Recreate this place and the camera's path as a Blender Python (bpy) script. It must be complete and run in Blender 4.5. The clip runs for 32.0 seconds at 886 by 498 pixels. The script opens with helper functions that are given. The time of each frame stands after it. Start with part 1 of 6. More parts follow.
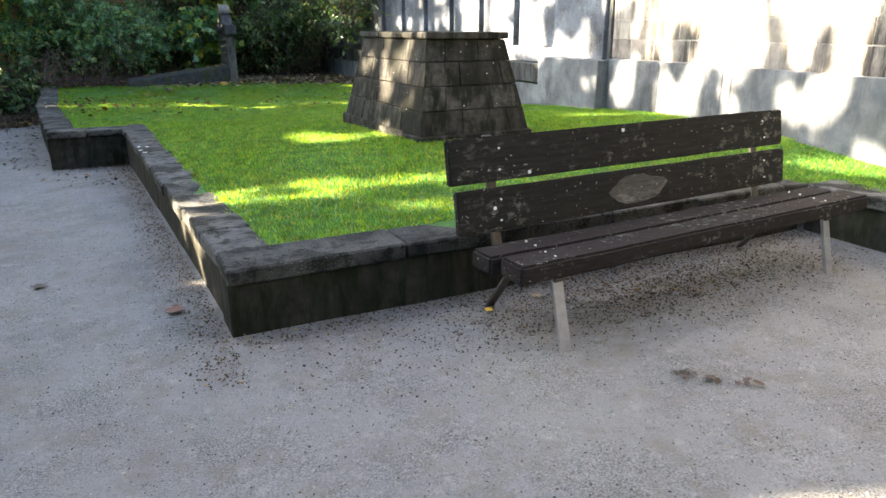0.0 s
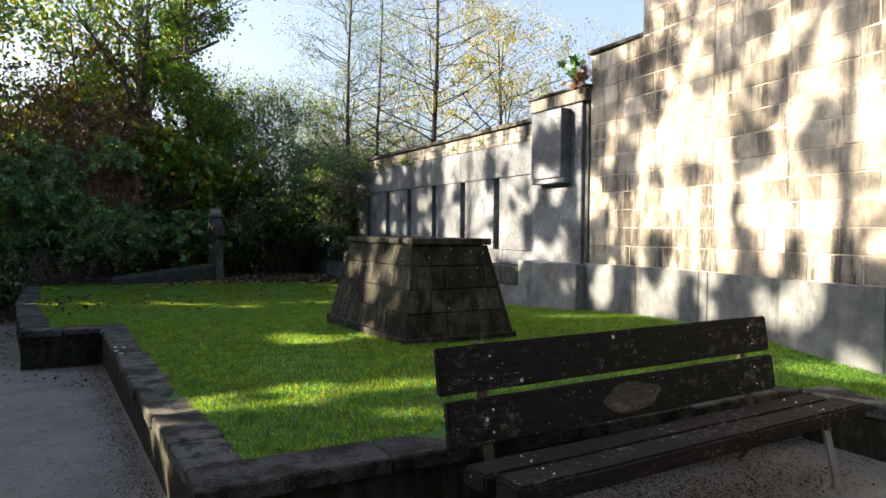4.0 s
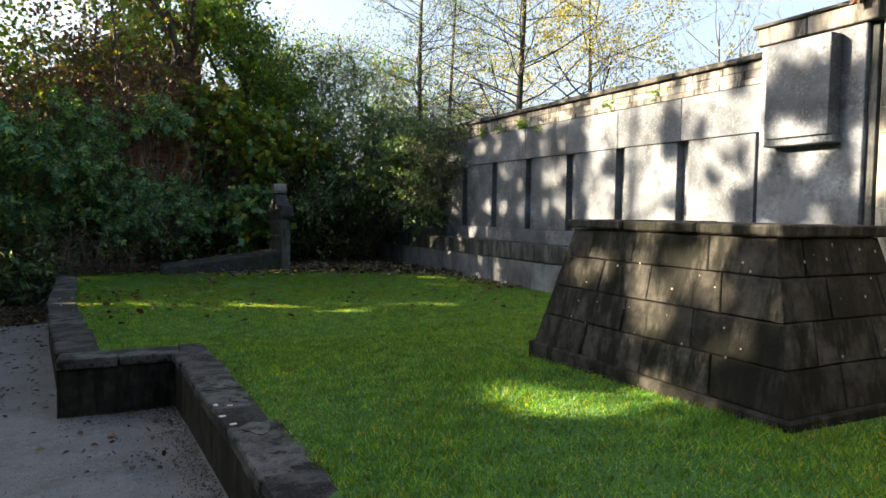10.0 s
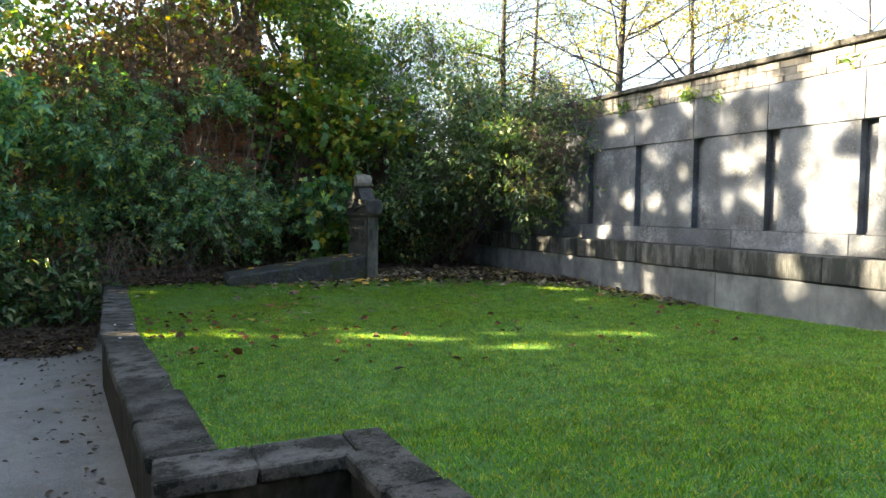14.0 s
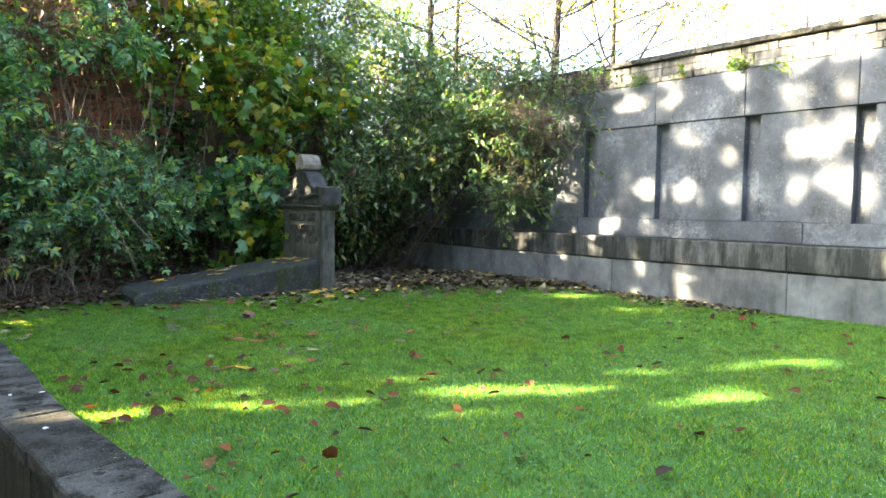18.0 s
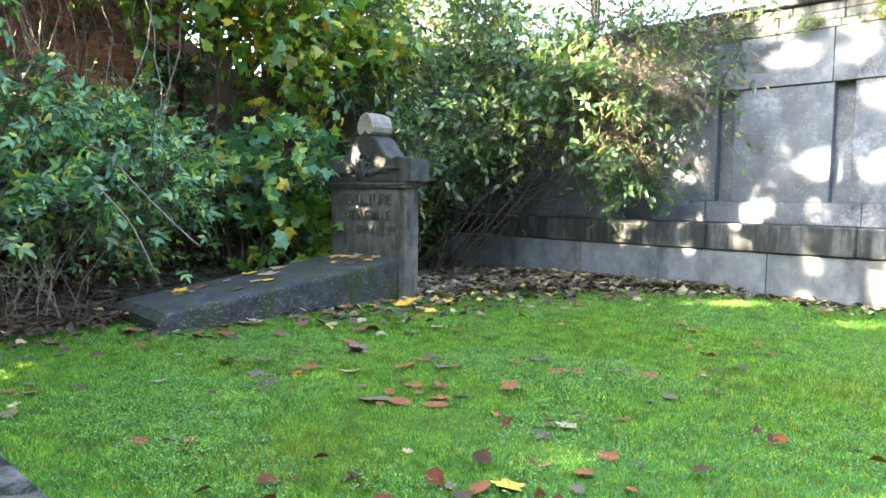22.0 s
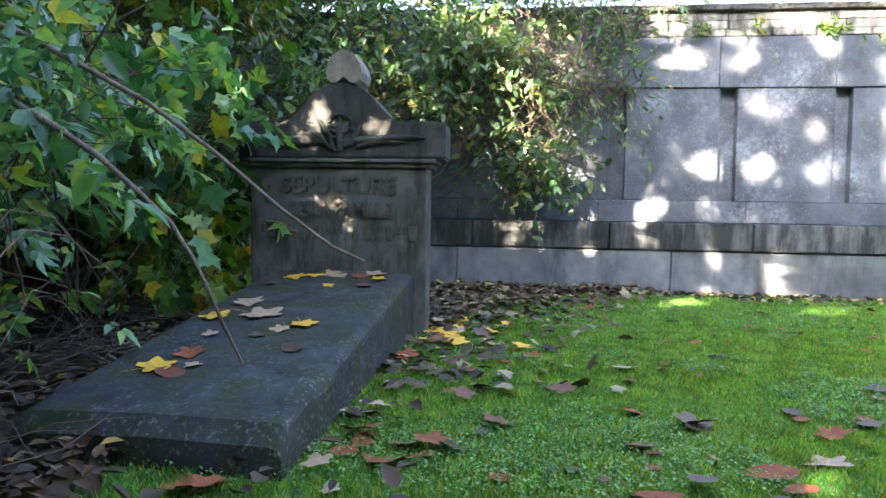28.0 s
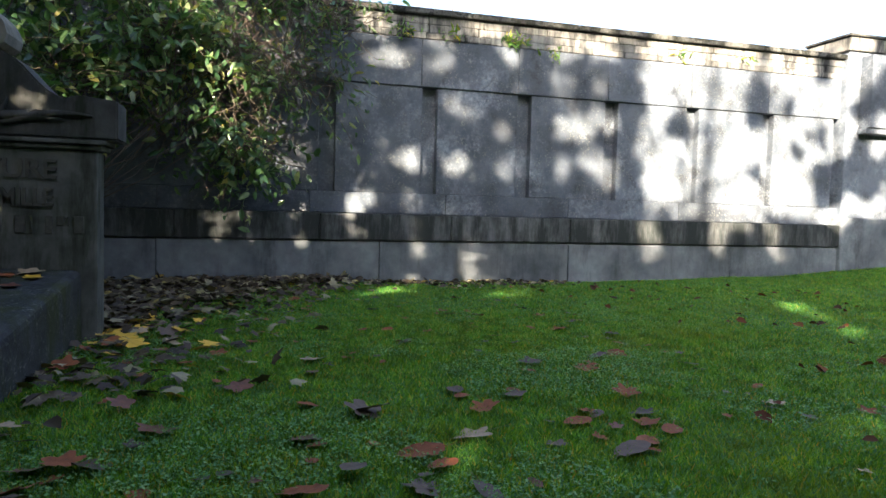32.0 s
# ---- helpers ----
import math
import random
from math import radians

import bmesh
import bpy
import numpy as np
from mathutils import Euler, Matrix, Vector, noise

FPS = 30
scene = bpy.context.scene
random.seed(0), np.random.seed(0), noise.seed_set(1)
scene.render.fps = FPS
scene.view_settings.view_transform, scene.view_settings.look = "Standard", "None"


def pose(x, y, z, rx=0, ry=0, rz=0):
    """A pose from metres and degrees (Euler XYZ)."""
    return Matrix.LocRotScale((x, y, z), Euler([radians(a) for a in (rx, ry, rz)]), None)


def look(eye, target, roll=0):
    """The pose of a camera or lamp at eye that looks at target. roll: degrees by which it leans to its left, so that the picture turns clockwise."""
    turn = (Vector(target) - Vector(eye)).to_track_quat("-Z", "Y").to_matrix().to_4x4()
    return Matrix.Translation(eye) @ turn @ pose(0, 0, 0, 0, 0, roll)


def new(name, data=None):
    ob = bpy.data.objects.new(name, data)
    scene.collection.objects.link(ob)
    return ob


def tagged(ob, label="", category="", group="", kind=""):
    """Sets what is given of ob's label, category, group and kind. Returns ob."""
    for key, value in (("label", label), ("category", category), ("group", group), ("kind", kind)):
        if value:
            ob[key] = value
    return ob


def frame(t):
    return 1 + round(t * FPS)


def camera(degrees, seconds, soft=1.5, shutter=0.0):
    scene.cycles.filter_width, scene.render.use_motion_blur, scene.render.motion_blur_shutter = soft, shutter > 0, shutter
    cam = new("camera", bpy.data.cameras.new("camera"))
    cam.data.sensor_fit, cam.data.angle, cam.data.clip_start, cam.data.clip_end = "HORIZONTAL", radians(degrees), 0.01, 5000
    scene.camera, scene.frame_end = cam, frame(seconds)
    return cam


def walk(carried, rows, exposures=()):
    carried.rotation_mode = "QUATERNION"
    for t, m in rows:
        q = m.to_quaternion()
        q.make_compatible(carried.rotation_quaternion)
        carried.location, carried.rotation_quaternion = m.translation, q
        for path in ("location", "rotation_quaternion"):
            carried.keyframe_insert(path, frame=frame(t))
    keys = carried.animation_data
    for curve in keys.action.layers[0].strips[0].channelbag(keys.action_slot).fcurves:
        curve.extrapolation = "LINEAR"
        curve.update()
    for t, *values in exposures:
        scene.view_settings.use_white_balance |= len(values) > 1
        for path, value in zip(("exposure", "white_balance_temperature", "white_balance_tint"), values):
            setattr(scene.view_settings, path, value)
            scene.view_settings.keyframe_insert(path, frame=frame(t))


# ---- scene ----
cam = camera(67.1, 32.0, soft=1.5)
PATH = [
    (0, (-0.305, 0.1, 1.374), (0.542, 1.799, 0.746), -0.1),
    (1, (-0.302, 0.077, 1.422), (0.596, 1.812, 0.991), 0.1),
    (2, (-0.301, 0.085, 1.438), (0.633, 1.837, 1.201), 0.3),
    (3, (-0.304, 0.098, 1.422), (0.642, 1.859, 1.357), 0.4),
    (3.5, (-0.308, 0.121, 1.414), (0.638, 1.883, 1.361), 0.4),
    (5.5, (-0.351, 0.688, 1.409), (0.595, 2.448, 1.334), 0.7),
    (6, (-0.394, 0.896, 1.392), (0.547, 2.659, 1.31), 0.8),
    (7, (-0.498, 1.441, 1.367), (0.44, 3.205, 1.275), 0.8),
    (8, (-0.494, 2.066, 1.358), (0.439, 3.833, 1.258), 0.9),
    (9, (-0.547, 2.706, 1.366), (0.37, 4.48, 1.259), 0.9),
    (10, (-0.579, 3.454, 1.385), (0.31, 5.242, 1.272), 0.8),
    (11, (-0.588, 4.178, 1.367), (0.286, 5.974, 1.254), 0.8),
    (12, (-0.732, 4.844, 1.375), (0.126, 6.647, 1.257), 0.6),
    (13, (-0.856, 5.554, 1.334), (-0.007, 7.361, 1.219), 0.7),
    (14, (-1.014, 6.299, 1.349), (-0.177, 8.111, 1.226), 0.5),
    (14.5, (-1.125, 6.65, 1.376), (-0.282, 8.459, 1.248), 0.6),
    (16.5, (-1.579, 8.072, 1.387), (-0.521, 9.763, 1.248), 0.4),
    (17, (-1.637, 8.459, 1.362), (-0.470, 10.077, 1.223), 0.7),
    (17.5, (-1.647, 8.873, 1.321), (-0.410, 10.438, 1.187), 0.7),
    (18, (-1.660, 9.243, 1.251), (-0.401, 10.792, 1.121), 0.6),
    (19, (-1.696, 10.078, 1.195), (-0.413, 11.606, 1.066), 0.6),
    (19.5, (-1.734, 10.469, 1.172), (-0.446, 11.993, 1.043), 0.5),
    (20, (-1.742, 10.805, 1.141), (-0.422, 12.302, 1.013), 0.6),
    (20.5, (-1.712, 11.171, 1.116), (-0.346, 12.626, 0.989), 0.7),
    (21, (-1.699, 11.498, 1.099), (-0.315, 12.937, 0.966), 0.6),
    (22, (-1.629, 12.17, 1.12), (-0.208, 13.569, 0.963), 0.8),
    (23, (-1.555, 12.964, 1.103), (-0.132, 14.36, 0.94), 0.7),
    (24, (-1.443, 13.805, 1.096), (-0.016, 15.196, 0.928), 0.3),
    (24.5, (-1.501, 14.16, 1.086), (-0.057, 15.534, 0.918), 0.0),
    (25, (-1.505, 14.512, 1.008), (0.016, 15.801, 0.854), 0.1),
    (25.5, (-1.498, 14.878, 0.964), (0.108, 16.063, 0.832), 0.1),
    (26, (-1.585, 15.213, 0.952), (0.139, 16.218, 0.821), 0.8),
    (26.5, (-1.615, 15.562, 0.921), (0.265, 16.236, 0.806), 1.3),
    (28.5, (-1.561, 16.099, 0.89), (0.427, 16.3, 0.799), 0.7),
    (29, (-1.543, 16.109, 0.878), (0.45, 16.254, 0.791), 0.4),
    (29.5, (-1.559, 16.087, 0.89), (0.437, 16.188, 0.795), 0.6),
    (30, (-1.565, 16.068, 0.891), (0.432, 16.087, 0.793), 0.6),
    (30.5, (-1.564, 16.059, 0.894), (0.431, 15.964, 0.793), 0.8),
    (31, (-1.568, 16.012, 0.901), (0.418, 15.799, 0.797), 0.9),
    (31.5, (-1.546, 15.955, 0.892), (0.429, 15.655, 0.788), 1.0),
    (32, (-1.535, 15.824, 0.907), (0.389, 15.288, 0.799), 1.5),
]
walk(cam, [(t, look(eye, target, roll)) for t, eye, target, roll in PATH],
     exposures=[(0, 4.4, 6300, 9), (1.5, 4.2, 6250, 9), (3.0, 3.38, 6350, 10), (5.5, 2.43, 6450, 11), (9, 2.73, 6550, 11), (10.8, 3.35, 6650, 8), (12, 3.5, 6800, 8), (13, 3.62, 6800, 8), (14.5, 4.36, 6700, 6), (16.5, 4.92, 6700, 5), (18, 5.08, 6700, 5), (20, 5.72, 6650, 5), (23, 5.85, 6400, 13), (24.2, 5.98, 6300, 20), (25, 6.4, 6200, 22), (26, 6.38, 6200, 23), (28.5, 4.93, 5950, 12), (30.8, 4.55, 5950, 10), (32, 3.6, 5950, 9)])

# ---- sky and sun ----
SUN = Vector((-0.87, 0.43, 0.36)).normalized()
world = bpy.data.worlds.new("sky")
scene.world = world
world.use_nodes = True
wn = world.node_tree
wn.nodes.clear()
sky = wn.nodes.new("ShaderNodeTexSky")
sky.sky_type = "NISHITA"
sky.sun_disc = False
sky.sun_elevation = math.asin(SUN.z)
sky.sun_rotation = math.atan2(SUN.x, SUN.y)
sky.air_density, sky.dust_density, sky.ozone_density = 0.8, 5.0, 1.0
sky_bg = wn.nodes.new("ShaderNodeBackground")
sky_bg.inputs["Strength"].default_value = 0.065
sky_out = wn.nodes.new("ShaderNodeOutputWorld")
haze = wn.nodes.new("ShaderNodeHueSaturation")
haze.inputs["Saturation"].default_value, haze.inputs["Value"].default_value = 0.85, 1.0
wn.links.new(sky.outputs["Color"], haze.inputs["Color"])
wn.links.new(haze.outputs["Color"], sky_bg.inputs["Color"])
wn.links.new(sky_bg.outputs["Background"], sky_out.inputs["Surface"])
sun = bpy.data.lights.new("sun", "SUN")
sun.energy, sun.angle, sun.color = 5.0, radians(0.53), (1.0, 0.79, 0.53)
sun_ob = new("sun", sun)
sun_ob.matrix_world = look(SUN * 60, (0, 0, 0))

# ---- materials ----
class Nodes:
    """A short way to write node materials."""

    def __init__(self, name):
        self.mat = bpy.data.materials.new(name)
        self.mat.use_nodes = True
        self.t = self.mat.node_tree
        self.bsdf = self.t.nodes["Principled BSDF"]
        self.out = self.t.nodes["Material Output"]

    def add(self, kind, **values):
        n = self.t.nodes.new("ShaderNode" + kind)
        for k, v in values.items():
            n.inputs[k.replace("_", " ")].default_value = v
        return n

    def link(self, a, b):
        self.t.links.new(a, b)

    def coords(self, own=False):
        n = self.t.nodes.new("ShaderNodeTexCoord") if own else self.t.nodes.new("ShaderNodeNewGeometry")
        return n.outputs["Object"] if own else n.outputs["Position"]

    def noise(self, where, scale, detail=4.0, rough=0.6, stretch=None):
        if stretch:
            m = self.t.nodes.new("ShaderNodeMapping")
            m.inputs["Scale"].default_value = stretch
            self.link(where, m.inputs["Vector"])
            where = m.outputs["Vector"]
        n = self.add("TexNoise", Scale=scale, Detail=detail, Roughness=rough)
        self.link(where, n.inputs["Vector"])
        return n.outputs["Fac"]

    def ramp(self, fac, stops):
        n = self.t.nodes.new("ShaderNodeValToRGB")
        e = n.color_ramp.elements
        while len(e) < len(stops):
            e.new(0.5)
        for one, (p, c) in zip(e, stops):
            one.position, one.color = p, (*c, 1) if len(c) == 3 else c
        self.link(fac, n.inputs["Fac"])
        return n.outputs["Color"]

    def mix(self, fac, a, b, how="MIX"):
        n = self.t.nodes.new("ShaderNodeMix")
        n.data_type, n.blend_type = "RGBA", how
        for v, socket in ((fac, n.inputs[0]), (a, n.inputs[6]), (b, n.inputs[7])):
            if isinstance(v, (int, float)):
                socket.default_value = v
            elif isinstance(v, tuple):
                socket.default_value = (*v, 1)
            else:
                self.link(v, socket)
        return n.outputs[2]

    def random(self):
        return self.t.nodes.new("ShaderNodeObjectInfo").outputs["Random"]

    def island(self):
        return self.t.nodes.new("ShaderNodeNewGeometry").outputs["Random Per Island"]

    def base(self, colour, rough=0.85, bump=None, strength=0.4, depth=0.01, metal=0.0, shine=0.5):
        if isinstance(colour, tuple):
            self.bsdf.inputs["Base Color"].default_value = (*colour, 1)
        else:
            self.link(colour, self.bsdf.inputs["Base Color"])
        self.bsdf.inputs["Roughness"].default_value = rough
        self.bsdf.inputs["Metallic"].default_value = metal
        self.bsdf.inputs["Specular IOR Level"].default_value = shine
        if bump is not None:
            b = self.add("Bump", Strength=strength, Distance=depth)
            self.link(bump, b.inputs["Height"])
            self.link(b.outputs["Normal"], self.bsdf.inputs["Normal"])
        return self.mat


def stone(name, dark, light, stain, scale=1.0, rough=0.85, stain_at=(0.45, 0.62), spread=0.25, lichen=0.0, streak=True, bump=0.35, bloom=0.0):
    """Weathered stone: mottled, with a tone of its own for each piece, run-down stains, fine pits and pale lichen specks."""
    n = Nodes(name)
    p = n.coords()
    mottle = n.noise(p, 6 * scale, 6, 0.65)
    colour = n.mix(n.ramp(mottle, [(0.3, (0, 0, 0)), (0.7, (1, 1, 1))]), dark, light)
    piece = n.ramp(n.random(), [(0, (1 - spread,) * 3), (1, (1 + spread * 0.6,) * 3)])
    colour = n.mix(1.0, colour, piece, "MULTIPLY")
    runs = n.noise(p, 3.0 * scale, 5, 0.7, (1.6, 1.6, 0.35) if streak else None)
    colour = n.mix(n.ramp(runs, [(stain_at[0], (0, 0, 0)), (stain_at[1], (1, 1, 1))]), colour, stain)
    if bloom:
        patches = n.mix(1.0, n.ramp(n.noise(p, 1.7, 8, 0.72), [(0.50, (0, 0, 0)), (0.70, (bloom,) * 3)]), n.ramp(n.noise(p, 22, 4, 0.7), [(0.35, (0.1, 0.1, 0.1)), (0.65, (1, 1, 1))]), "MULTIPLY")
        colour = n.mix(patches, colour, tuple(c * 1.75 for c in light))
        blots = n.noise(p, 0.9, 6, 0.7)
        colour = n.mix(n.ramp(blots, [(0.35, (0.55, 0.56, 0.58)), (0.6, (1, 1, 1))]), (0, 0, 0), colour)
    if lichen:
        spots = n.noise(p, 44 * scale, 3, 0.6)
        where = n.ramp(n.noise(p, 3.5, 3, 0.6), [(0.4, (0.15, 0.15, 0.15)), (0.62, (0.75, 0.75, 0.75))])
        spots = n.mix(1.0, n.ramp(spots, [(0.56, (0, 0, 0)), (0.68, (0.55, 0.55, 0.55))]), where, "MULTIPLY")
        colour = n.mix(spots, colour, (0.26, 0.27, 0.23))
    grain = n.noise(p, 90, 5, 0.7)
    both = n.mix(0.45, grain, n.noise(p, 14, 5, 0.6))
    return n.base(colour, rough, both, bump, 0.012, shine=0.2)


def leafy(name, tones, gloss=0.45, glow=0.35, back=None):
    """Leaves whose tone changes from leaf to leaf and which let light through."""
    n = Nodes(name)
    colour = n.ramp(n.island(), tones)
    vein = n.noise(n.coords(), 25, 3, 0.6)
    colour = n.mix(n.ramp(vein, [(0.35, (0.7, 0.7, 0.7)), (0.7, (1.1, 1.1, 1.1))]), (0, 0, 0), colour)
    n.base(colour, gloss)
    through_leaf = n.t.nodes.new("ShaderNodeBsdfTranslucent")
    warm = n.mix(1.0, colour, (1.5, 1.7, 0.5), "MULTIPLY")
    n.link(warm, through_leaf.inputs["Color"])
    both = n.t.nodes.new("ShaderNodeMixShader")
    both.inputs["Fac"].default_value = glow
    n.link(n.bsdf.outputs["BSDF"], both.inputs[1])
    n.link(through_leaf.outputs["BSDF"], both.inputs[2])
    n.link(both.outputs["Shader"], n.out.inputs["Surface"])
    return n.mat


def gravel_material():
    n = Nodes("fine pale gravel")
    p = n.coords()
    fine = n.noise(p, 130, 4, 0.75)
    pebbles = n.add("TexVoronoi", Scale=95.0)
    n.link(p, pebbles.inputs["Vector"])
    broad = n.noise(p, 1.3, 5, 0.6)
    colour = n.mix(n.ramp(fine, [(0.38, (0, 0, 0)), (0.62, (1, 1, 1))]), (0.125, 0.124, 0.124), (0.37, 0.37, 0.37))
    colour = n.mix(n.ramp(broad, [(0.35, (0.72, 0.72, 0.72)), (0.68, (1.05, 1.05, 1.05))]), (0, 0, 0), colour)
    dust = n.noise(p, 2.6, 6, 0.72)
    colour = n.mix(n.ramp(dust, [(0.42, (0, 0, 0)), (0.58, (0.8, 0.8, 0.8))]), colour, (0.235, 0.235, 0.237))
    grit = n.noise(p, 34, 5, 0.8)
    colour = n.mix(n.ramp(grit, [(0.57, (0, 0, 0)), (0.68, (0.6, 0.6, 0.6))]), colour, (0.075, 0.066, 0.055))
    damp = n.noise(p, 4.5, 5, 0.7)
    colour = n.mix(n.ramp(damp, [(0.50, (0, 0, 0)), (0.68, (0.75, 0.75, 0.75))]), colour, (0.19, 0.175, 0.155))
    pale = n.noise(p, 11, 5, 0.75)
    colour = n.mix(n.ramp(pale, [(0.56, (0, 0, 0)), (0.72, (0.7, 0.7, 0.7))]), colour, (0.33, 0.325, 0.315))
    height = n.mix(0.5, fine, pebbles.outputs["Distance"])
    return n.base(colour, 0.95, height, 1.0, 0.02, shine=0.2)


def soil_material():
    n = Nodes("leaf mould")
    p = n.coords()
    a = n.noise(p, 24, 6, 0.75)
    colour = n.ramp(a, [(0.25, (0.010, 0.008, 0.006)), (0.5, (0.030, 0.022, 0.015)), (0.72, (0.075, 0.053, 0.034))])
    return n.base(colour, 0.95, a, 0.9, 0.03)


def turf_material():
    n = Nodes("turf under the grass")
    p = n.coords()
    a = n.noise(p, 45, 5, 0.7)
    b = n.noise(p, 1.6, 4, 0.6)
    colour = n.ramp(a, [(0.3, (0.018, 0.07, 0.010)), (0.7, (0.055, 0.17, 0.022))])
    colour = n.mix(n.ramp(b, [(0.6, (0, 0, 0)), (0.78, (0.6, 0.6, 0.6))]), colour, (0.10, 0.13, 0.022))
    return n.base(colour, 0.9, a, 0.8, 0.02)


def blade_material():
    n = Nodes("grass blades")
    p = n.coords()
    colour = n.ramp(n.island(), [(0, (0.025, 0.118, 0.016)), (0.5, (0.062, 0.245, 0.032)), (0.88, (0.135, 0.35, 0.058)), (0.96, (0.22, 0.36, 0.085)), (1, (0.30, 0.28, 0.065))])
    patch = n.noise(p, 1.1, 4, 0.6)
    colour = n.mix(n.ramp(patch, [(0.55, (0, 0, 0)), (0.78, (0.6, 0.6, 0.6))]), colour, (0.12, 0.215, 0.028))
    tufts = n.noise(p, 7.0, 3, 0.6)
    colour = n.mix(n.ramp(tufts, [(0.35, (0.5, 0.55, 0.55)), (0.65, (1.2, 1.15, 1.1))]), (0, 0, 0), colour)
    n.base(colour, 0.55)
    thin = n.t.nodes.new("ShaderNodeBsdfTranslucent")
    n.link(n.mix(1.0, colour, (3.8, 1.75, 0.22), "MULTIPLY"), thin.inputs["Color"])
    both = n.t.nodes.new("ShaderNodeMixShader")
    both.inputs["Fac"].default_value = 0.5
    n.link(n.bsdf.outputs["BSDF"], both.inputs[1])
    n.link(thin.outputs["BSDF"], both.inputs[2])
    n.link(both.outputs["Shader"], n.out.inputs["Surface"])
    return n.mat


def wood_material(name, dark, light, pale, amount):
    """Old planks: grain along x of the piece, with pale lichen and bare patches."""
    n = Nodes(name)
    p = n.coords(True)
    grain = n.noise(p, 9, 6, 0.7, (0.6, 9, 9))
    colour = n.mix(n.ramp(grain, [(0.3, (0, 0, 0)), (0.75, (1, 1, 1))]), dark, light)
    worn = n.noise(p, 7, 6, 0.75, (0.8, 2.2, 2.2))
    colour = n.mix(n.ramp(worn, [(0.62 - amount, (0, 0, 0)), (0.78 - amount, (0.75, 0.75, 0.75))]), colour, pale)
    specks = n.noise(p, 60, 2, 0.5, (0.6, 1, 1))
    colour = n.mix(n.ramp(specks, [(0.70, (0, 0, 0)), (0.73, (0.6, 0.6, 0.6))]), colour, (0.34, 0.34, 0.29))
    blots = n.noise(p, 26, 4, 0.7, (0.7, 1, 1))
    where = n.ramp(n.noise(p, 3.0, 3, 0.6), [(0.45, (0, 0, 0)), (0.62, (0.7, 0.7, 0.7))])
    colour = n.mix(n.mix(1.0, n.ramp(blots, [(0.54, (0, 0, 0)), (0.64, (1, 1, 1))]), where, "MULTIPLY"), colour, (0.15, 0.155, 0.14))
    return n.base(colour, 0.85, grain, 0.35, 0.006, shine=0.15)


def bark_material(name, dark, light):
    n = Nodes(name)
    p = n.coords()
    a = n.noise(p, 16, 6, 0.7, (1, 1, 0.25))
    return n.base(n.ramp(a, [(0.3, dark), (0.7, light)]), 0.9, a, 0.9, 0.03)


def plain(name, colour, rough=0.7, metal=0.0, vary=0.25, scale=20):
    n = Nodes(name)
    a = n.noise(n.coords(), scale, 5, 0.65)
    lo = tuple(c * (1 - vary) for c in colour)
    hi = tuple(min(1, c * (1 + vary)) for c in colour)
    return n.base(n.ramp(a, [(0.3, lo), (0.7, hi)]), rough, a, 0.25, 0.006, metal)


def brick_material():
    n = Nodes("old red brick wall")
    p = n.coords()
    m = n.t.nodes.new("ShaderNodeMapping")
    m.inputs["Rotation"].default_value = (radians(90), 0, 0)
    n.link(p, m.inputs["Vector"])
    b = n.add("TexBrick", Scale=1.0, Mortar_Size=0.008, Brick_Width=0.22, Row_Height=0.075)
    b.inputs["Color1"].default_value, b.inputs["Color2"].default_value, b.inputs["Mortar"].default_value = (0.34, 0.11, 0.06, 1), (0.44, 0.16, 0.09, 1), (0.2, 0.17, 0.14, 1)
    n.link(m.outputs["Vector"], b.inputs["Vector"])
    a = n.noise(p, 3, 5, 0.6)
    return n.base(n.mix(n.ramp(a, [(0.3, (0.7, 0.7, 0.7)), (0.7, (1.1, 1.1, 1.1))]), (0, 0, 0), b.outputs["Color"]), 0.9, b.outputs["Fac"], -0.3, 0.01)


GRAVEL, SOIL, TURF, BLADES = gravel_material(), soil_material(), turf_material(), blade_material()
BLUESTONE = stone("grey bluestone panel", (0.066, 0.082, 0.112), (0.150, 0.170, 0.207), (0.045, 0.052, 0.066), 1.0, 0.75, (0.46, 0.66), 0.3, 1.0, False, bump=0.5, bloom=1.0)
LIMESTONE = stone("sandy limestone block", (0.21, 0.200, 0.185), (0.41, 0.392, 0.365), (0.055, 0.052, 0.050), 0.7, 0.9, (0.46, 0.62), 0.42, bump=0.9, bloom=0.3)
TOPBRICK = stone("stained pale brick", (0.15, 0.148, 0.142), (0.32, 0.312, 0.298), (0.035, 0.036, 0.038), 1.0, 0.9, (0.42, 0.6), 0.35, bump=0.5)
DARKBAND = stone("stained bluestone ledge", (0.058, 0.064, 0.073), (0.135, 0.14, 0.147), (0.022, 0.026, 0.027), 1.2, 0.85, (0.36, 0.56), 0.25)
PLINTHSTONE = stone("rendered plinth stone", (0.098, 0.112, 0.132), (0.175, 0.192, 0.217), (0.06, 0.066, 0.072), 0.8, 0.85, (0.5, 0.7), 0.1, bump=0.25, bloom=0.5)
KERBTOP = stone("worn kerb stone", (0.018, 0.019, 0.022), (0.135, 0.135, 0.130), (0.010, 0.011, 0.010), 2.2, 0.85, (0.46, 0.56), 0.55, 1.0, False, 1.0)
# moss and dirt, darkened further to carry the shade of the side faces
KERBSIDE = stone("mossy shade-darkened kerb wall", (0.009, 0.009, 0.008), (0.040, 0.038, 0.031), (0.007, 0.010, 0.004), 1.6, 0.9, (0.45, 0.6), 0.2, 0.0, True, 0.6)
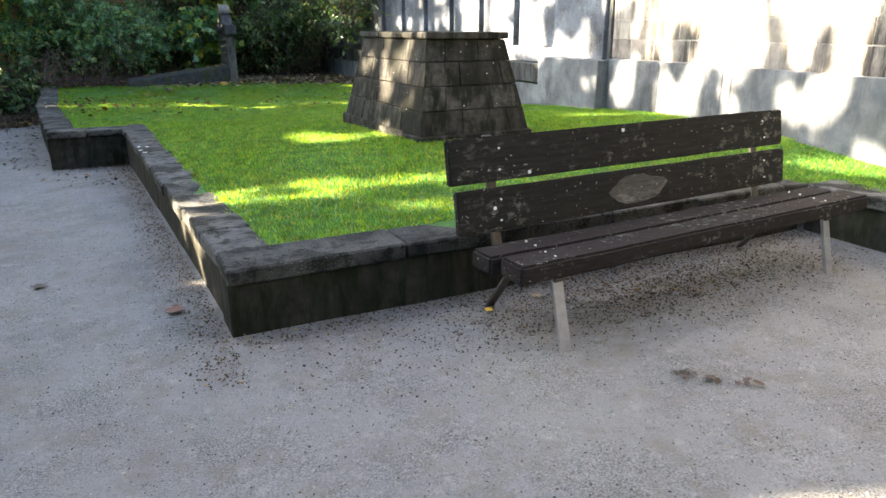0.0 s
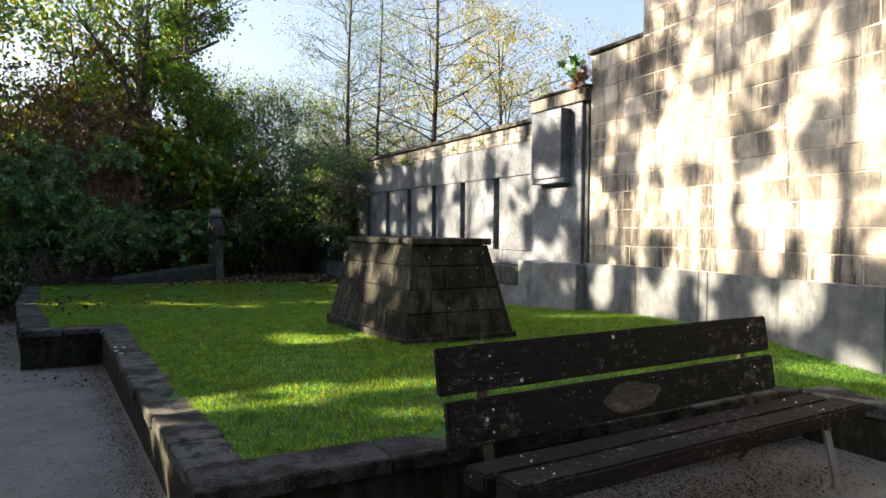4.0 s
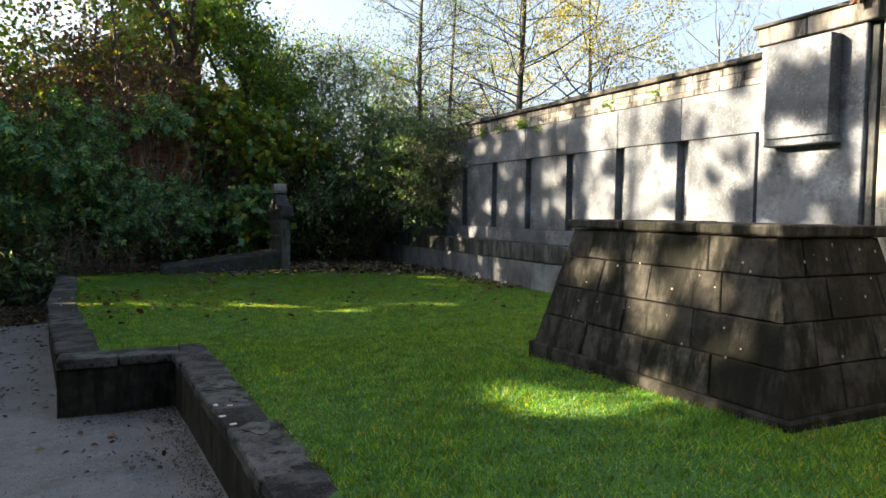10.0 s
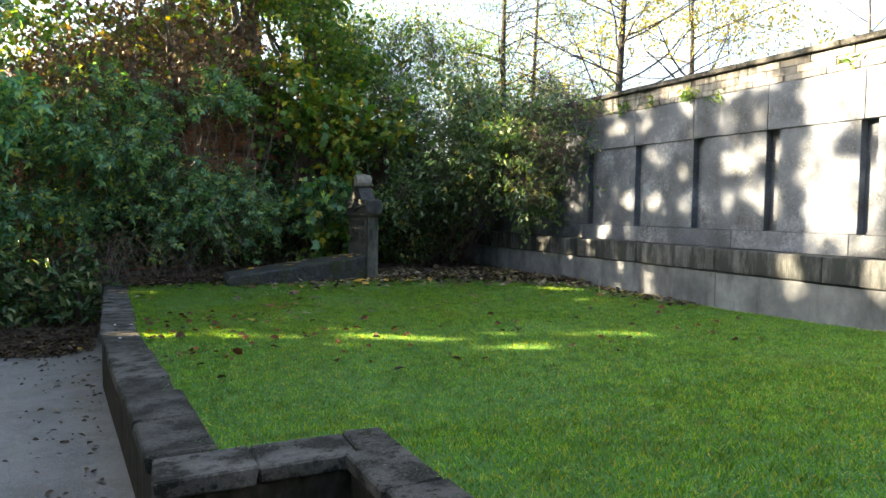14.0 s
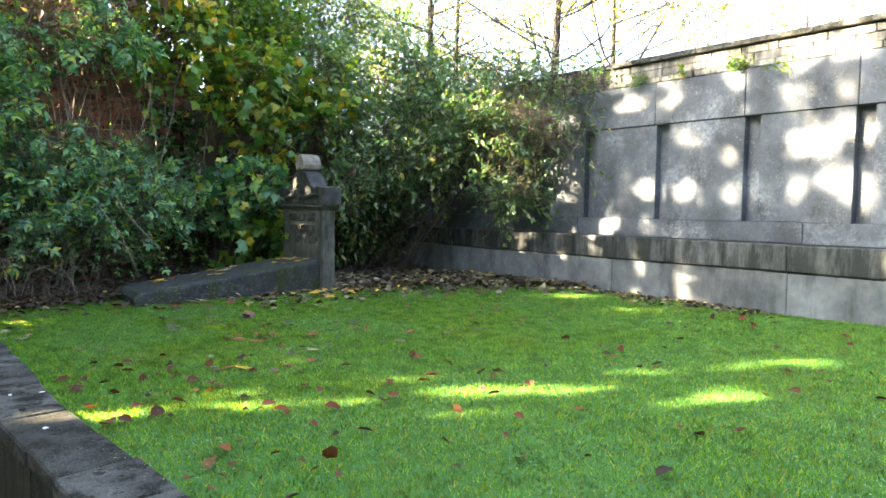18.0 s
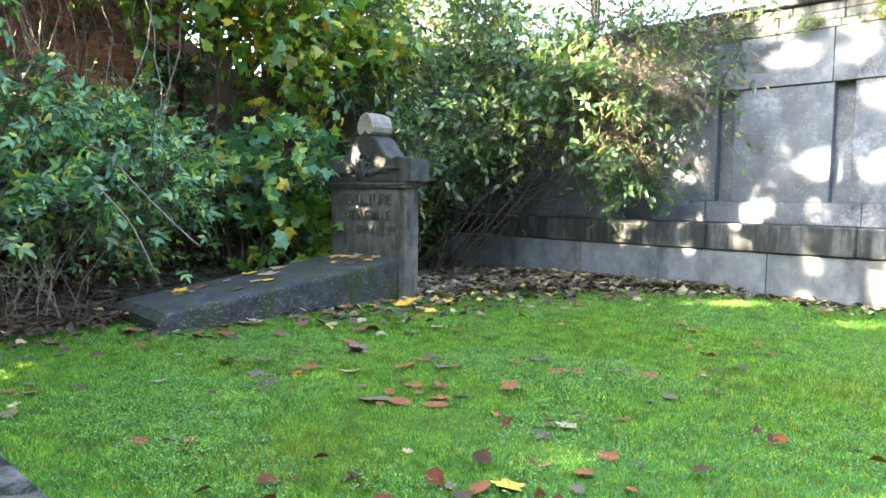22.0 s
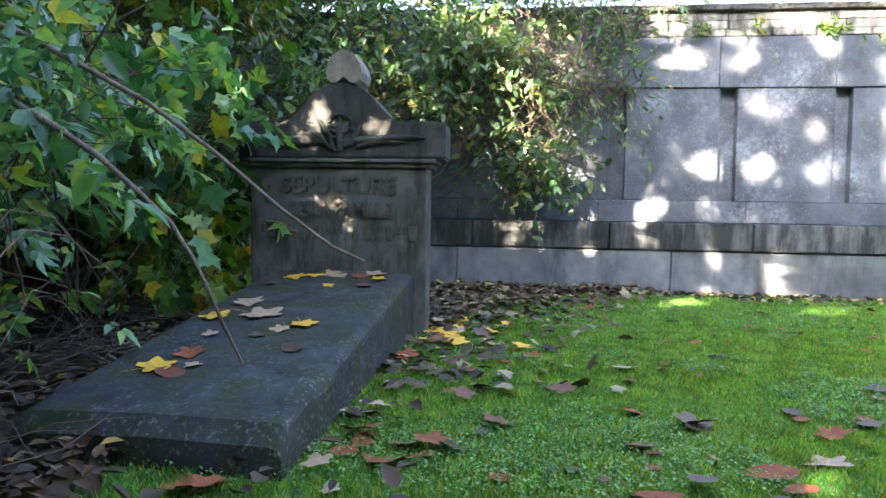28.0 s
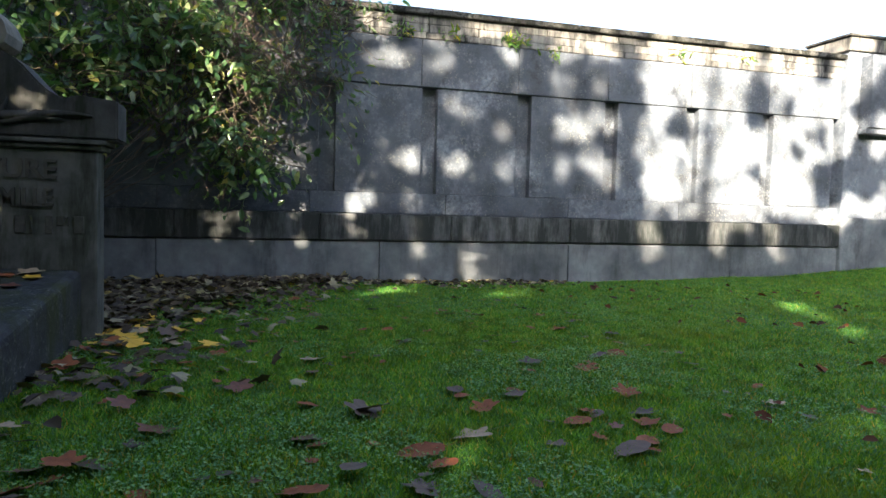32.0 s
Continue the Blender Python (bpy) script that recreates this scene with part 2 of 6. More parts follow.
PEDSTONE = stone("blackened pedestal stone", (0.007, 0.007, 0.007), (0.076, 0.074, 0.069), (0.006, 0.007, 0.005), 1.7, 0.85, (0.43, 0.57), 0.5, 0.0, True, 1.0)
TOMBSTONE = stone("dark weathered tomb stone", (0.022, 0.024, 0.026), (0.068, 0.07, 0.071), (0.014, 0.017, 0.011), 1.3, 0.7, (0.48, 0.64), 0.1, 0.0, True, 0.35)
STELESTONE = stone("grey stele stone", (0.050, 0.054, 0.053), (0.118, 0.122, 0.116), (0.028, 0.032, 0.024), 1.2, 0.85, (0.46, 0.62), 0.1, 0.0, True, 0.45)
SLABSTONE = stone("lichen-specked slab stone", (0.010, 0.012, 0.016), (0.050, 0.057, 0.067), (0.024, 0.031, 0.010), 1.3, 0.75, (0.44, 0.62), 0.1, 0.2, True, 0.45)
KERBLICHEN = stone("pale lichen crust", (0.05, 0.051, 0.046), (0.15, 0.15, 0.135), (0.02, 0.022, 0.018), 5.0, 0.95, (0.5, 0.6), 0.1, 1.0, False)
PALESTONE = stone("pale carved stone", (0.12, 0.115, 0.10), (0.22, 0.205, 0.175), (0.06, 0.06, 0.05), 2.0, 0.85, (0.55, 0.75), 0.1)
MORTAR = plain("lime mortar", (0.24, 0.228, 0.21), 0.95, vary=0.5, scale=9)
DARKJOINT = plain("dark joint", (0.035, 0.035, 0.033), 0.95)
BENCHWOOD = wood_material("dark weathered plank", (0.006, 0.006, 0.0062), (0.022, 0.0215, 0.021), (0.12, 0.118, 0.112), 0.03)
SEATWOOD = wood_material("dark painted plank", (0.009, 0.0078, 0.0082), (0.024, 0.020, 0.022), (0.055, 0.05, 0.05), -0.03)
DARKSTEEL = plain("rusty dark steel", (0.07, 0.065, 0.06), 0.6, 0.4, 0.3)
STEEL = plain("dull grey steel", (0.32, 0.32, 0.34), 0.45, 0.6, 0.15)
DROPPING = plain("chalky white spot", (0.62, 0.62, 0.6), 0.9)
DARKBARK = bark_material("dark larch bark", (0.009, 0.008, 0.008), (0.028, 0.025, 0.023))
LICHEN = plain("pale grey lichen", (0.30, 0.30, 0.27), 0.95)
BARK = bark_material("grey bark", (0.035, 0.028, 0.022), (0.12, 0.10, 0.08))
TWIG = bark_material("brown twig", (0.028, 0.021, 0.016), (0.10, 0.078, 0.060))
BOUGH = bark_material("grey-brown bough bark", (0.07, 0.055, 0.045), (0.19, 0.16, 0.13))
VINE = bark_material("pale dry vine", (0.09, 0.07, 0.055), (0.25, 0.21, 0.17))
FENCEWOOD = bark_material("rough brown boards", (0.03, 0.02, 0.014), (0.10, 0.065, 0.045))
BRICK = brick_material()
BRICKS = [plain("red brown brick", (0.20, 0.072, 0.042), 0.9, 0, 0.35, 14), plain("dark burnt brick", (0.11, 0.05, 0.035), 0.9, 0, 0.35, 14), plain("orange brick", (0.27, 0.10, 0.05), 0.9, 0, 0.3, 14)]
OLDMORTAR = plain("grey brown mortar", (0.13, 0.11, 0.09), 0.95, 0, 0.3, 30)
ROOF = plain("dark roof slate", (0.03, 0.03, 0.034), 0.6)
LEAF_TEAL = leafy("shrub leaves", [(0, (0.025, 0.085, 0.045)), (0.4, (0.08, 0.20, 0.105)), (0.7, (0.15, 0.30, 0.12)), (0.9, (0.25, 0.37, 0.075)), (1, (0.44, 0.37, 0.05))], 0.3)
LEAF_ELDER = leafy("blue-green elder leaves", [(0, (0.05, 0.16, 0.105)), (0.4, (0.13, 0.32, 0.20)), (0.7, (0.23, 0.43, 0.21)), (0.9, (0.36, 0.48, 0.12)), (1, (0.48, 0.42, 0.06))], 0.3, 0.4)
LEAF_GREEN = leafy("fresh green leaves", [(0, (0.04, 0.10, 0.018)), (0.5, (0.085, 0.18, 0.028)), (0.85, (0.18, 0.26, 0.035)), (1, (0.36, 0.29, 0.03))])
LEAF_YELLOW = leafy("yellowing maple leaves", [(0, (0.05, 0.14, 0.02)), (0.45, (0.10, 0.20, 0.022)), (0.8, (0.22, 0.26, 0.02)), (0.95, (0.42, 0.31, 0.02)), (1, (0.45, 0.22, 0.02))])
LEAF_AUTUMN = leafy("pale yellow autumn leaves", [(0, (0.16, 0.18, 0.03)), (0.5, (0.30, 0.26, 0.04)), (1, (0.42, 0.30, 0.04))])
LEAF_DARK = leafy("dark glossy evergreen leaves", [(0, (0.025, 0.07, 0.03)), (0.5, (0.075, 0.15, 0.06)), (0.85, (0.17, 0.23, 0.10)), (1, (0.27, 0.25, 0.10))], 0.25, 0.3)
LEAF_LAUREL = leafy("grey-green narrow leaves", [(0, (0.025, 0.065, 0.032)), (0.4, (0.07, 0.145, 0.062)), (0.78, (0.14, 0.22, 0.095)), (0.95, (0.24, 0.27, 0.14)), (1, (0.38, 0.33, 0.08))], 0.28, 0.4)
LEAF_RED = leafy("dry reddish creeper leaves", [(0, (0.06, 0.03, 0.02)), (0.5, (0.14, 0.065, 0.04)), (0.85, (0.2, 0.12, 0.06)), (1, (0.12, 0.15, 0.04))], 0.6, 0.25)
PEBBLE = Nodes("gravel grains")
PEBBLE = PEBBLE.base(PEBBLE.ramp(PEBBLE.island(), [(0, (0.045, 0.04, 0.036)), (0.45, (0.13, 0.125, 0.118)), (0.85, (0.23, 0.22, 0.21)), (1, (0.36, 0.35, 0.33))]), 0.9)
# darker than the stele: the shadow edges of the relief are in this colour
LETTERSTONE = stone("worn raised letters, shadow-dark", (0.035, 0.035, 0.032), (0.085, 0.083, 0.075), (0.025, 0.025, 0.02), 2.0, 0.8, (0.55, 0.75), 0.1)
LITTER = leafy("dark fallen leaves", [(0, (0.014, 0.008, 0.004)), (0.3, (0.032, 0.019, 0.009)), (0.55, (0.052, 0.031, 0.014)), (0.66, (0.09, 0.056, 0.026)), (0.75, (0.070, 0.030, 0.011)), (0.92, (0.032, 0.019, 0.010)), (0.97, (0.24, 0.18, 0.10)), (1, (0.36, 0.23, 0.03))], 0.7, 0.12)
LITTER_PALE = leafy("pale fallen leaves", [(0, (0.02, 0.014, 0.010)), (0.3, (0.05, 0.034, 0.023)), (0.5, (0.08, 0.058, 0.034)), (0.6, (0.15, 0.12, 0.072)), (0.72, (0.06, 0.038, 0.022)), (0.80, (0.16, 0.145, 0.085)), (0.9, (0.30, 0.26, 0.17)), (0.96, (0.20, 0.19, 0.09)), (1, (0.42, 0.28, 0.03))], 0.7, 0.12)
RUSTLEAF = leafy("rust and brown dead leaves", [(0, (0.026, 0.013, 0.007)), (0.45, (0.12, 0.030, 0.006)), (0.7, (0.05, 0.022, 0.009)), (0.9, (0.19, 0.062, 0.010)), (1, (0.08, 0.055, 0.032))], 0.9, 0.15)
CLOVER = leafy("clover leaves", [(0, (0.05, 0.15, 0.035)), (0.5, (0.10, 0.24, 0.06)), (1, (0.2, 0.33, 0.11))], 0.45, 0.3)

# ---- small builders ----
rng = random.Random(7)


def part(name, bm, material, parent, label=""):
    """Links a bmesh as one mesh object under a thing or a part."""
    me = bpy.data.meshes.new(name)
    bm.normal_update()
    bm.to_mesh(me)
    bm.free()
    me.materials.append(material)
    ob = new(name, me)
    ob.parent = parent
    if label:
        ob["label"] = label
    return ob


def sheet(name, verts, faces, material, parent=None, smooth=True, label=""):
    """A mesh object from arrays that the code has worked out."""
    me = bpy.data.meshes.new(name)
    me.from_pydata([tuple(v) for v in verts], [], [tuple(f) for f in faces])
    if smooth:
        me.polygons.foreach_set("use_smooth", [True] * len(me.polygons))
    me.materials.append(material)
    ob = new(name, me)
    ob.parent = parent
    if label:
        ob["label"] = label
    return ob


def thing(name, label, category, at=(0, 0, 0), rz=0, group="", kind=""):
    ob = new(name)
    ob.empty_display_size = 0.2
    ob.matrix_basis = pose(*at, 0, 0, rz)
    return tagged(ob, label, category, group, kind)


def slab_bm(x0, x1, y0, y1, z0, z1, bevel=0.008, wobble=0.0, seg=1, seed=0):
    """A block with worn edges."""
    bm = bmesh.new()
    bmesh.ops.create_cube(bm, size=1)
    for v in bm.verts:
        v.co = Vector((x0 + (v.co.x + 0.5) * (x1 - x0), y0 + (v.co.y + 0.5) * (y1 - y0), z0 + (v.co.z + 0.5) * (z1 - z0)))
    if wobble:
        r = random.Random(seed)
        for v in bm.verts:
            v.co += Vector([r.uniform(-wobble, wobble) for _ in range(3)])
    if bevel:
        bmesh.ops.bevel(bm, geom=bm.edges[:], offset=min(bevel, 0.45 * min(x1 - x0, y1 - y0, z1 - z0)), segments=seg, affect="EDGES", profile=0.6)
    return bm


BLOCKS = {}


def block(parent, name, material, centre, size, rz=0.0, bevel=0.006, wobble=0.003, label=""):
    """One stone of a wall. Stones of the same size share one of three meshes."""
    key = (material.name, *(round(s, 2) for s in size), bevel, rng.randrange(3))
    if key not in BLOCKS:
        sx, sy, sz = (s / 2 for s in size)
        bm = slab_bm(-sx, sx, -sy, sy, -sz, sz, bevel, wobble, 1, len(BLOCKS))
        me = bpy.data.meshes.new(name)
        bm.normal_update()
        bm.to_mesh(me)
        bm.free()
        me.materials.append(material)
        BLOCKS[key] = me
    ob = new(name, BLOCKS[key])
    ob.parent = parent
    ob.matrix_basis = pose(*centre, 0, 0, rz)
    if label:
        ob["label"] = label
    return ob


def tube_arrays(points, radii, sides=6):
    """A tapered limb through the given points, as vertices and faces."""
    verts, faces = [], []
    pts = [Vector(p) for p in points]
    side = None
    for i, p in enumerate(pts):
        d = (pts[min(i + 1, len(pts) - 1)] - pts[max(i - 1, 0)]).normalized()
        ref = Vector((0, 0, 1)) if abs(d.z) < 0.9 else Vector((1, 0, 0))
        a = d.cross(ref).normalized()
        b = d.cross(a)
        for k in range(sides):
            w = 2 * math.pi * k / sides
            verts.append(p + (a * math.cos(w) + b * math.sin(w)) * radii[i])
        if i:
            for k in range(sides):
                q = (i - 1) * sides
                faces.append((q + k, q + (k + 1) % sides, q + sides + (k + 1) % sides, q + sides + k))
    return verts, faces


def merge_arrays(pieces):
    verts, faces = [], []
    for v, f in pieces:
        n = len(verts)
        verts.extend(v)
        faces.extend(tuple(i + n for i in one) for one in f)
    return verts, faces


# ---- levels of the ground ----
def steps(value, table):
    return float(np.interp(value, [a for a, _ in table], [b for _, b in table]))


def gravel_z(y):
    return steps(y, ((-5, 0.02), (3, 0.0), (5, -0.05), (8.3, -0.19), (9.4, -0.25), (12, -0.33), (15, -0.42), (16, -0.44), (22, -0.44)))


def kerb_z(y):
    return steps(y, ((2.5, 0.345), (3.1, 0.345), (6, 0.27), (9.4, 0.215), (13, 0.155), (17.5, 0.15)))


def lawn_z(x, y):
    side = kerb_z(y) - 0.025 if y < 17 else 0.14
    mid = steps(y, ((-4, 0.5), (2, 0.34), (3.1, 0.325), (4.3, 0.41), (5.4, 0.42), (7.3, 0.36), (9.4, 0.21), (12, 0.135), (16, 0.15), (20, 0.16)))
    f = min(1, max(0, (x + 0.3) / 2.2))
    f = f * f * (3 - 2 * f)
    bump = 0.018 * noise.noise((x * 0.9, y * 0.9, 3.1))
    return side + (mid - side) * f + bump * min(1, max(0, x + 0.6))


def left_edge(y):
    """Outer line of the kerb along the path."""
    return steps(y, ((3, 0.077), (9.4, -0.13))) if y < 9.4 else steps(y, ((9.4, -0.98), (13.3, -1.33), (17.4, -1.45)))


def litter_front(x):
    """Where the grass ends and the leaf litter under the shrubs begins."""
    return steps(x, ((-7, 15.0), (-1.62, 15.3), (-1.5, 16.75), (-0.8, 17.0), (-0.3, 17.2), (0.2, 17.15), (2.5, 17.0), (2.7, 16.62), (3.5, 16.35), (4.2, 16.1), (4.9, 15.6), (5.4, 14.9)))


def wall_x(y):
    return 5.72 if y > 7.2 else steps(y, ((-6, 3.6), (0, 4.75), (4.06, 5.36), (5.1, 5.54), (7.2, 5.70)))


# ---- ground ----
def build_ground():
    xs = np.concatenate([[-900, -300, -100, -40, -20], np.arange(-12, 12.1, 0.5), [20, 40, 100, 300, 900]])
    ys = np.concatenate([[-900, -300, -100, -40, -20], np.arange(-8, 24.1, 0.5), [40, 100, 300, 900]])
    verts = [(x, y, gravel_z(y) + (0.012 * noise.noise((x * 1.3, y * 1.3, 0)) if abs(x) < 12 else 0)) for y in ys for x in xs]
    n = len(xs)
    faces = [(j * n + i, j * n + i + 1, (j + 1) * n + i + 1, (j + 1) * n + i) for j in range(len(ys) - 1) for i in range(n - 1)]
    tagged(sheet("ground", verts, faces, GRAVEL), "pale grey fine gravel path, dry and trodden", "ground", kind="structure")


build_ground()


def build_lawn():
    pieces = []

    def patch(y0, y1, left, right):
        ny = max(2, int((y1 - y0) / 0.2))
        verts, faces = [], []
        nx = 34
        for j in range(ny + 1):
            y = y0 + (y1 - y0) * j / ny
            a, b = left(y), right(y)
            for i in range(nx + 1):
                x = a + (b - a) * i / nx
                verts.append((x, y, lawn_z(x, y)))
        for j in range(ny):
            for i in range(nx):
                q = j * (nx + 1) + i
                faces.append((q, q + 1, q + nx + 2, q + nx + 1))
        pieces.append((verts, faces))

    patch(3.12, 9.5, lambda y: left_edge(min(y, 9.3)) + 0.15, wall_x)
    patch(9.5, 18.2, lambda y: left_edge(max(y, 9.45)) + 0.15, wall_x)
    patch(-5.0, 3.12, lambda y: 4.15, wall_x)
    tagged(sheet("lawn", *merge_arrays(pieces), TURF), "short green lawn strewn with autumn leaves", "lawn", kind="structure")


build_lawn()

# leaf mould under the shrubs, with an uneven front edge
def build_soil():
    verts, faces = [], []
    nx, ny = 60, 16
    for j in range(ny + 1):
        for i in range(nx + 1):
            x = -7 + 13.2 * i / nx
            front = litter_front(x) + 0.10 + 0.12 * noise.noise((x * 1.4, 0, 9))
            y = front + (21.5 - front) * j / ny
            z = lawn_z(max(x, -1.1), y) + 0.03 + 0.05 * noise.noise((x * 1.7, y * 1.7, 5))
            if j == 0:
                z -= 0.06
            if x < -1.2:
                z = min(z, gravel_z(y) + 0.012 + 0.03 * abs(noise.noise((x * 2, y * 2, 8))) + 0.15 * max(0, y - 17.3))
                if j == 0:
                    z = gravel_z(y) - 0.03
            verts.append((x, y, z))
    for j in range(ny):
        for i in range(nx):
            q = j * (nx + 1) + i
            faces.append((q, q + 1, q + nx + 2, q + nx + 1))
    tagged(sheet("soil_bed", verts, faces, SOIL), "dark soil covered with rotting leaves under the shrubs", "soil", kind="structure")


build_soil()

# ---- kerb round the lawn ----
kerb = thing("kerb", "low dark stone kerb with worn mossy coping stones", "kerb", kind="structure")


def kerb_run(p, q, lengths, width=0.29, inward=1):
    """A wall of one kerb length from p to q, with coping stones laid on it. The lawn lies on the side named by inward."""
    p, q = Vector(p), Vector(q)
    d = (q - p)
    total = d.length
    d.normalize()
    side = Vector((-d.y, d.x)) * inward
    angle = math.degrees(math.atan2(d.y, d.x))
    s = 0.0
    while s < total - 0.02:
        step = min(rng.choice(lengths) * rng.uniform(0.9, 1.1), total - s)
        if total - s - step < 0.12:
            step = total - s
        m = p + d * (s + step / 2) + side * (width / 2 + rng.uniform(-0.012, 0.006))
        top = kerb_z(m.y) + rng.uniform(-0.004, 0.004)
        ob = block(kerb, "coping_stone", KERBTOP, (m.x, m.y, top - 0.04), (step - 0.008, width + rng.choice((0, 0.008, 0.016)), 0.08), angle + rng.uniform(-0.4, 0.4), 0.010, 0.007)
        s += step
    s = 0.0
    while s < total - 0.02:
        step = min(1.45 * rng.uniform(0.9, 1.1), total - s)
        m = p + d * (s + step / 2) + side * (width / 2)
        top, low = kerb_z(m.y) - 0.078, gravel_z(m.y) - 0.15
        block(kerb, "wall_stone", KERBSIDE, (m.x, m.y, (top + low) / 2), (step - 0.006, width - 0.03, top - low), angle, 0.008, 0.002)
        s += step


kerb_run((0.077, 3.06), (4.02, 3.06), (0.68, 0.82, 0.6), 0.29, 1)
kerb_run((0.077, 3.355), (-0.14, 9.22), (0.34, 0.42, 0.5), 0.27, -1)
kerb_run((-0.97, 9.23), (0.13, 9.23), (0.5, 0.42), 0.29, 1)
kerb_run((-0.98, 9.525), (-1.33, 13.3), (0.4, 0.5, 0.62), 0.315, -1)
kerb_run((-1.33, 13.3), (-1.44, 17.3), (0.45, 0.6, 0.5), 0.315, -1)
kerb_run((4.02, 3.05), (4.05, -4.0), (0.6, 0.75), 0.29, 1)

def kerb_spots():
    """White droppings and pale lichen patches on the coping stones."""
    g = random.Random(17)

    def disc(name, x, y, z, rx, ry, material, seed):
        bm = bmesh.new()
        ring = []
        for k in range(16):
            w = 2 * math.pi * k / 16
            r = 1 + 0.45 * noise.noise((math.cos(w) * 1.3, math.sin(w) * 1.3, seed * 3.7))
            ring.append(bm.verts.new((x + rx * r * math.cos(w), y + ry * r * math.sin(w), z)))
        top = [bm.verts.new(v.co + Vector((0, 0, 0.004))) for v in ring]
        bm.faces.new(top)
        for k in range(16):
            bm.faces.new((ring[k], ring[(k + 1) % 16], top[(k + 1) % 16], top[k]))
        part(name, bm, material, kerb)

    for k, (x, y) in enumerate(((-0.05, 7.43), (-0.02, 7.02), (-0.05, 7.19), (0.02, 7.39), (-1.21, 13.66), (-1.06, 13.62), (-1.15, 12.9))):
        disc("dropping", x, y, kerb_z(y) + 0.001, g.uniform(0.008, 0.02), g.uniform(0.008, 0.02), DROPPING, k)
    for k, (x, y, rx, ry) in enumerate(((0.06, 7.93, 0.08, 0.12), (0.1, 7.57, 0.06, 0.14), (0.08, 6.9, 0.07, 0.1), (0.12, 5.3, 0.06, 0.08))):
        disc("lichen_patch", x, y, kerb_z(y) + 0.0015, rx, ry, KERBLICHEN, 20 + k)


kerb_spots()

# ---- memorial wall of grey panels ----
wall_memorial = thing("wall_memorial", "long grey bluestone wall with recessed slots and stained ledges", "wall", kind="structure")
NICHE = 0.175
PITCH = 1.12
niches = [15.035 - PITCH * k for k in range(-3, 7)]
END = 19.9
part("core", slab_bm(5.792, 6.22, 7.25, END, -0.4, 3.04, 0), BLUESTONE, wall_memorial)


def band(name, material, x0, x1, z0, z1, start, stop, length, bevel=0.006, shift=0.0, gap=0.006, uneven=0.0):
    y = start
    first = True
    while y < stop - 0.05:
        step = length * (1 + (rng.uniform(-uneven, uneven) if uneven else 0)) - (shift if first else 0)
        first = False
        step = min(step, stop - y)
        block(wall_memorial, name, material, ((x0 + x1) / 2 + rng.uniform(0, 0.003), y + step / 2, (z0 + z1) / 2), (x1 - x0, step - gap, z1 - z0 - 0.004), 0, bevel, 0.0015)
        y += step


edges = sorted(niches)
y = 8.28
for low in edges:
    top_y = low
    if low > 8.3:
        block(wall_memorial, "panel", BLUESTONE, (5.772, (y + top_y) / 2, 1.695), (0.16, top_y - y, 1.165), 0, 0.005, 0.001)
    y = low + NICHE
block(wall_memorial, "panel", BLUESTONE, (5.772, (y + END) / 2, 1.695), (0.16, END - y, 1.165), 0, 0.005, 0.001)
band("frieze_stone", BLUESTONE, 5.672, 5.86, 2.28, 2.80, 8.41, END, 1.14)
for k, (z0, z1) in enumerate(((2.803, 2.875), (2.875, 2.965), (2.965, 3.055))):
    band("brick", TOPBRICK, 5.685 - 0.012 * (k == 0), 5.88, z0, z1, 8.36, END, 0.5, 0.006, 0.24 * (k % 2), 0.009, 0.3)
band("coping_slab", KERBTOP, 5.63, 6.26, 3.057, 3.125, 8.36, END, 1.3, 0.008)
band("sill_stone", BLUESTONE, 5.672, 5.86, 0.88, 1.11, 8.30, END, 1.5, 0.006, 0.5)
band("ledge_stone", DARKBAND, 5.47, 5.86, 0.595, 0.88, 8.30, END, 1.42, 0.012, 0.2)
band("plinth_stone", PLINTHSTONE, 5.50, 5.86, -0.3, 0.588, 8.30, END, 2.21, 0.006, 0.36)

# ---- pier at the end of the memorial wall ----
pier = thing("pier", "tall grey stone pier with a projecting blank tablet", "pier", kind="structure")
part("shaft", slab_bm(5.60, 5.86, 7.28, 8.38, 0.9, 3.16, 0.008), BLUESTONE, pier)
part("rebate", slab_bm(5.655, 5.9, 7.20, 7.278, 0.9, 3.16, 0.004), DARKBAND, pier)
part("plinth", slab_bm(5.44, 5.86, 7.17, 8.52, -0.2, 0.98, 0.012), PLINTHSTONE, pier)
part("tablet", slab_bm(5.42, 5.598, 7.50, 8.18, 2.16, 3.10, 0.006), BLUESTONE, pier)
part("tablet_foot", slab_bm(5.45, 5.598, 7.47, 8.20, 2.085, 2.157, 0.006), BLUESTONE, pier)
part("pier_cap", slab_bm(5.56, 6.3, 7.16, 7.85, 3.163, 3.34, 0.01), TOPBRICK, pier)
part("pier_cap", slab_bm(5.562, 6.3, 7.858, 8.42, 3.163, 3.34, 0.01), TOPBRICK, pier)
part("cap_slab", slab_bm(5.53, 6.3, 7.14, 8.45, 3.342, 3.375, 0.006), KERBTOP, pier)

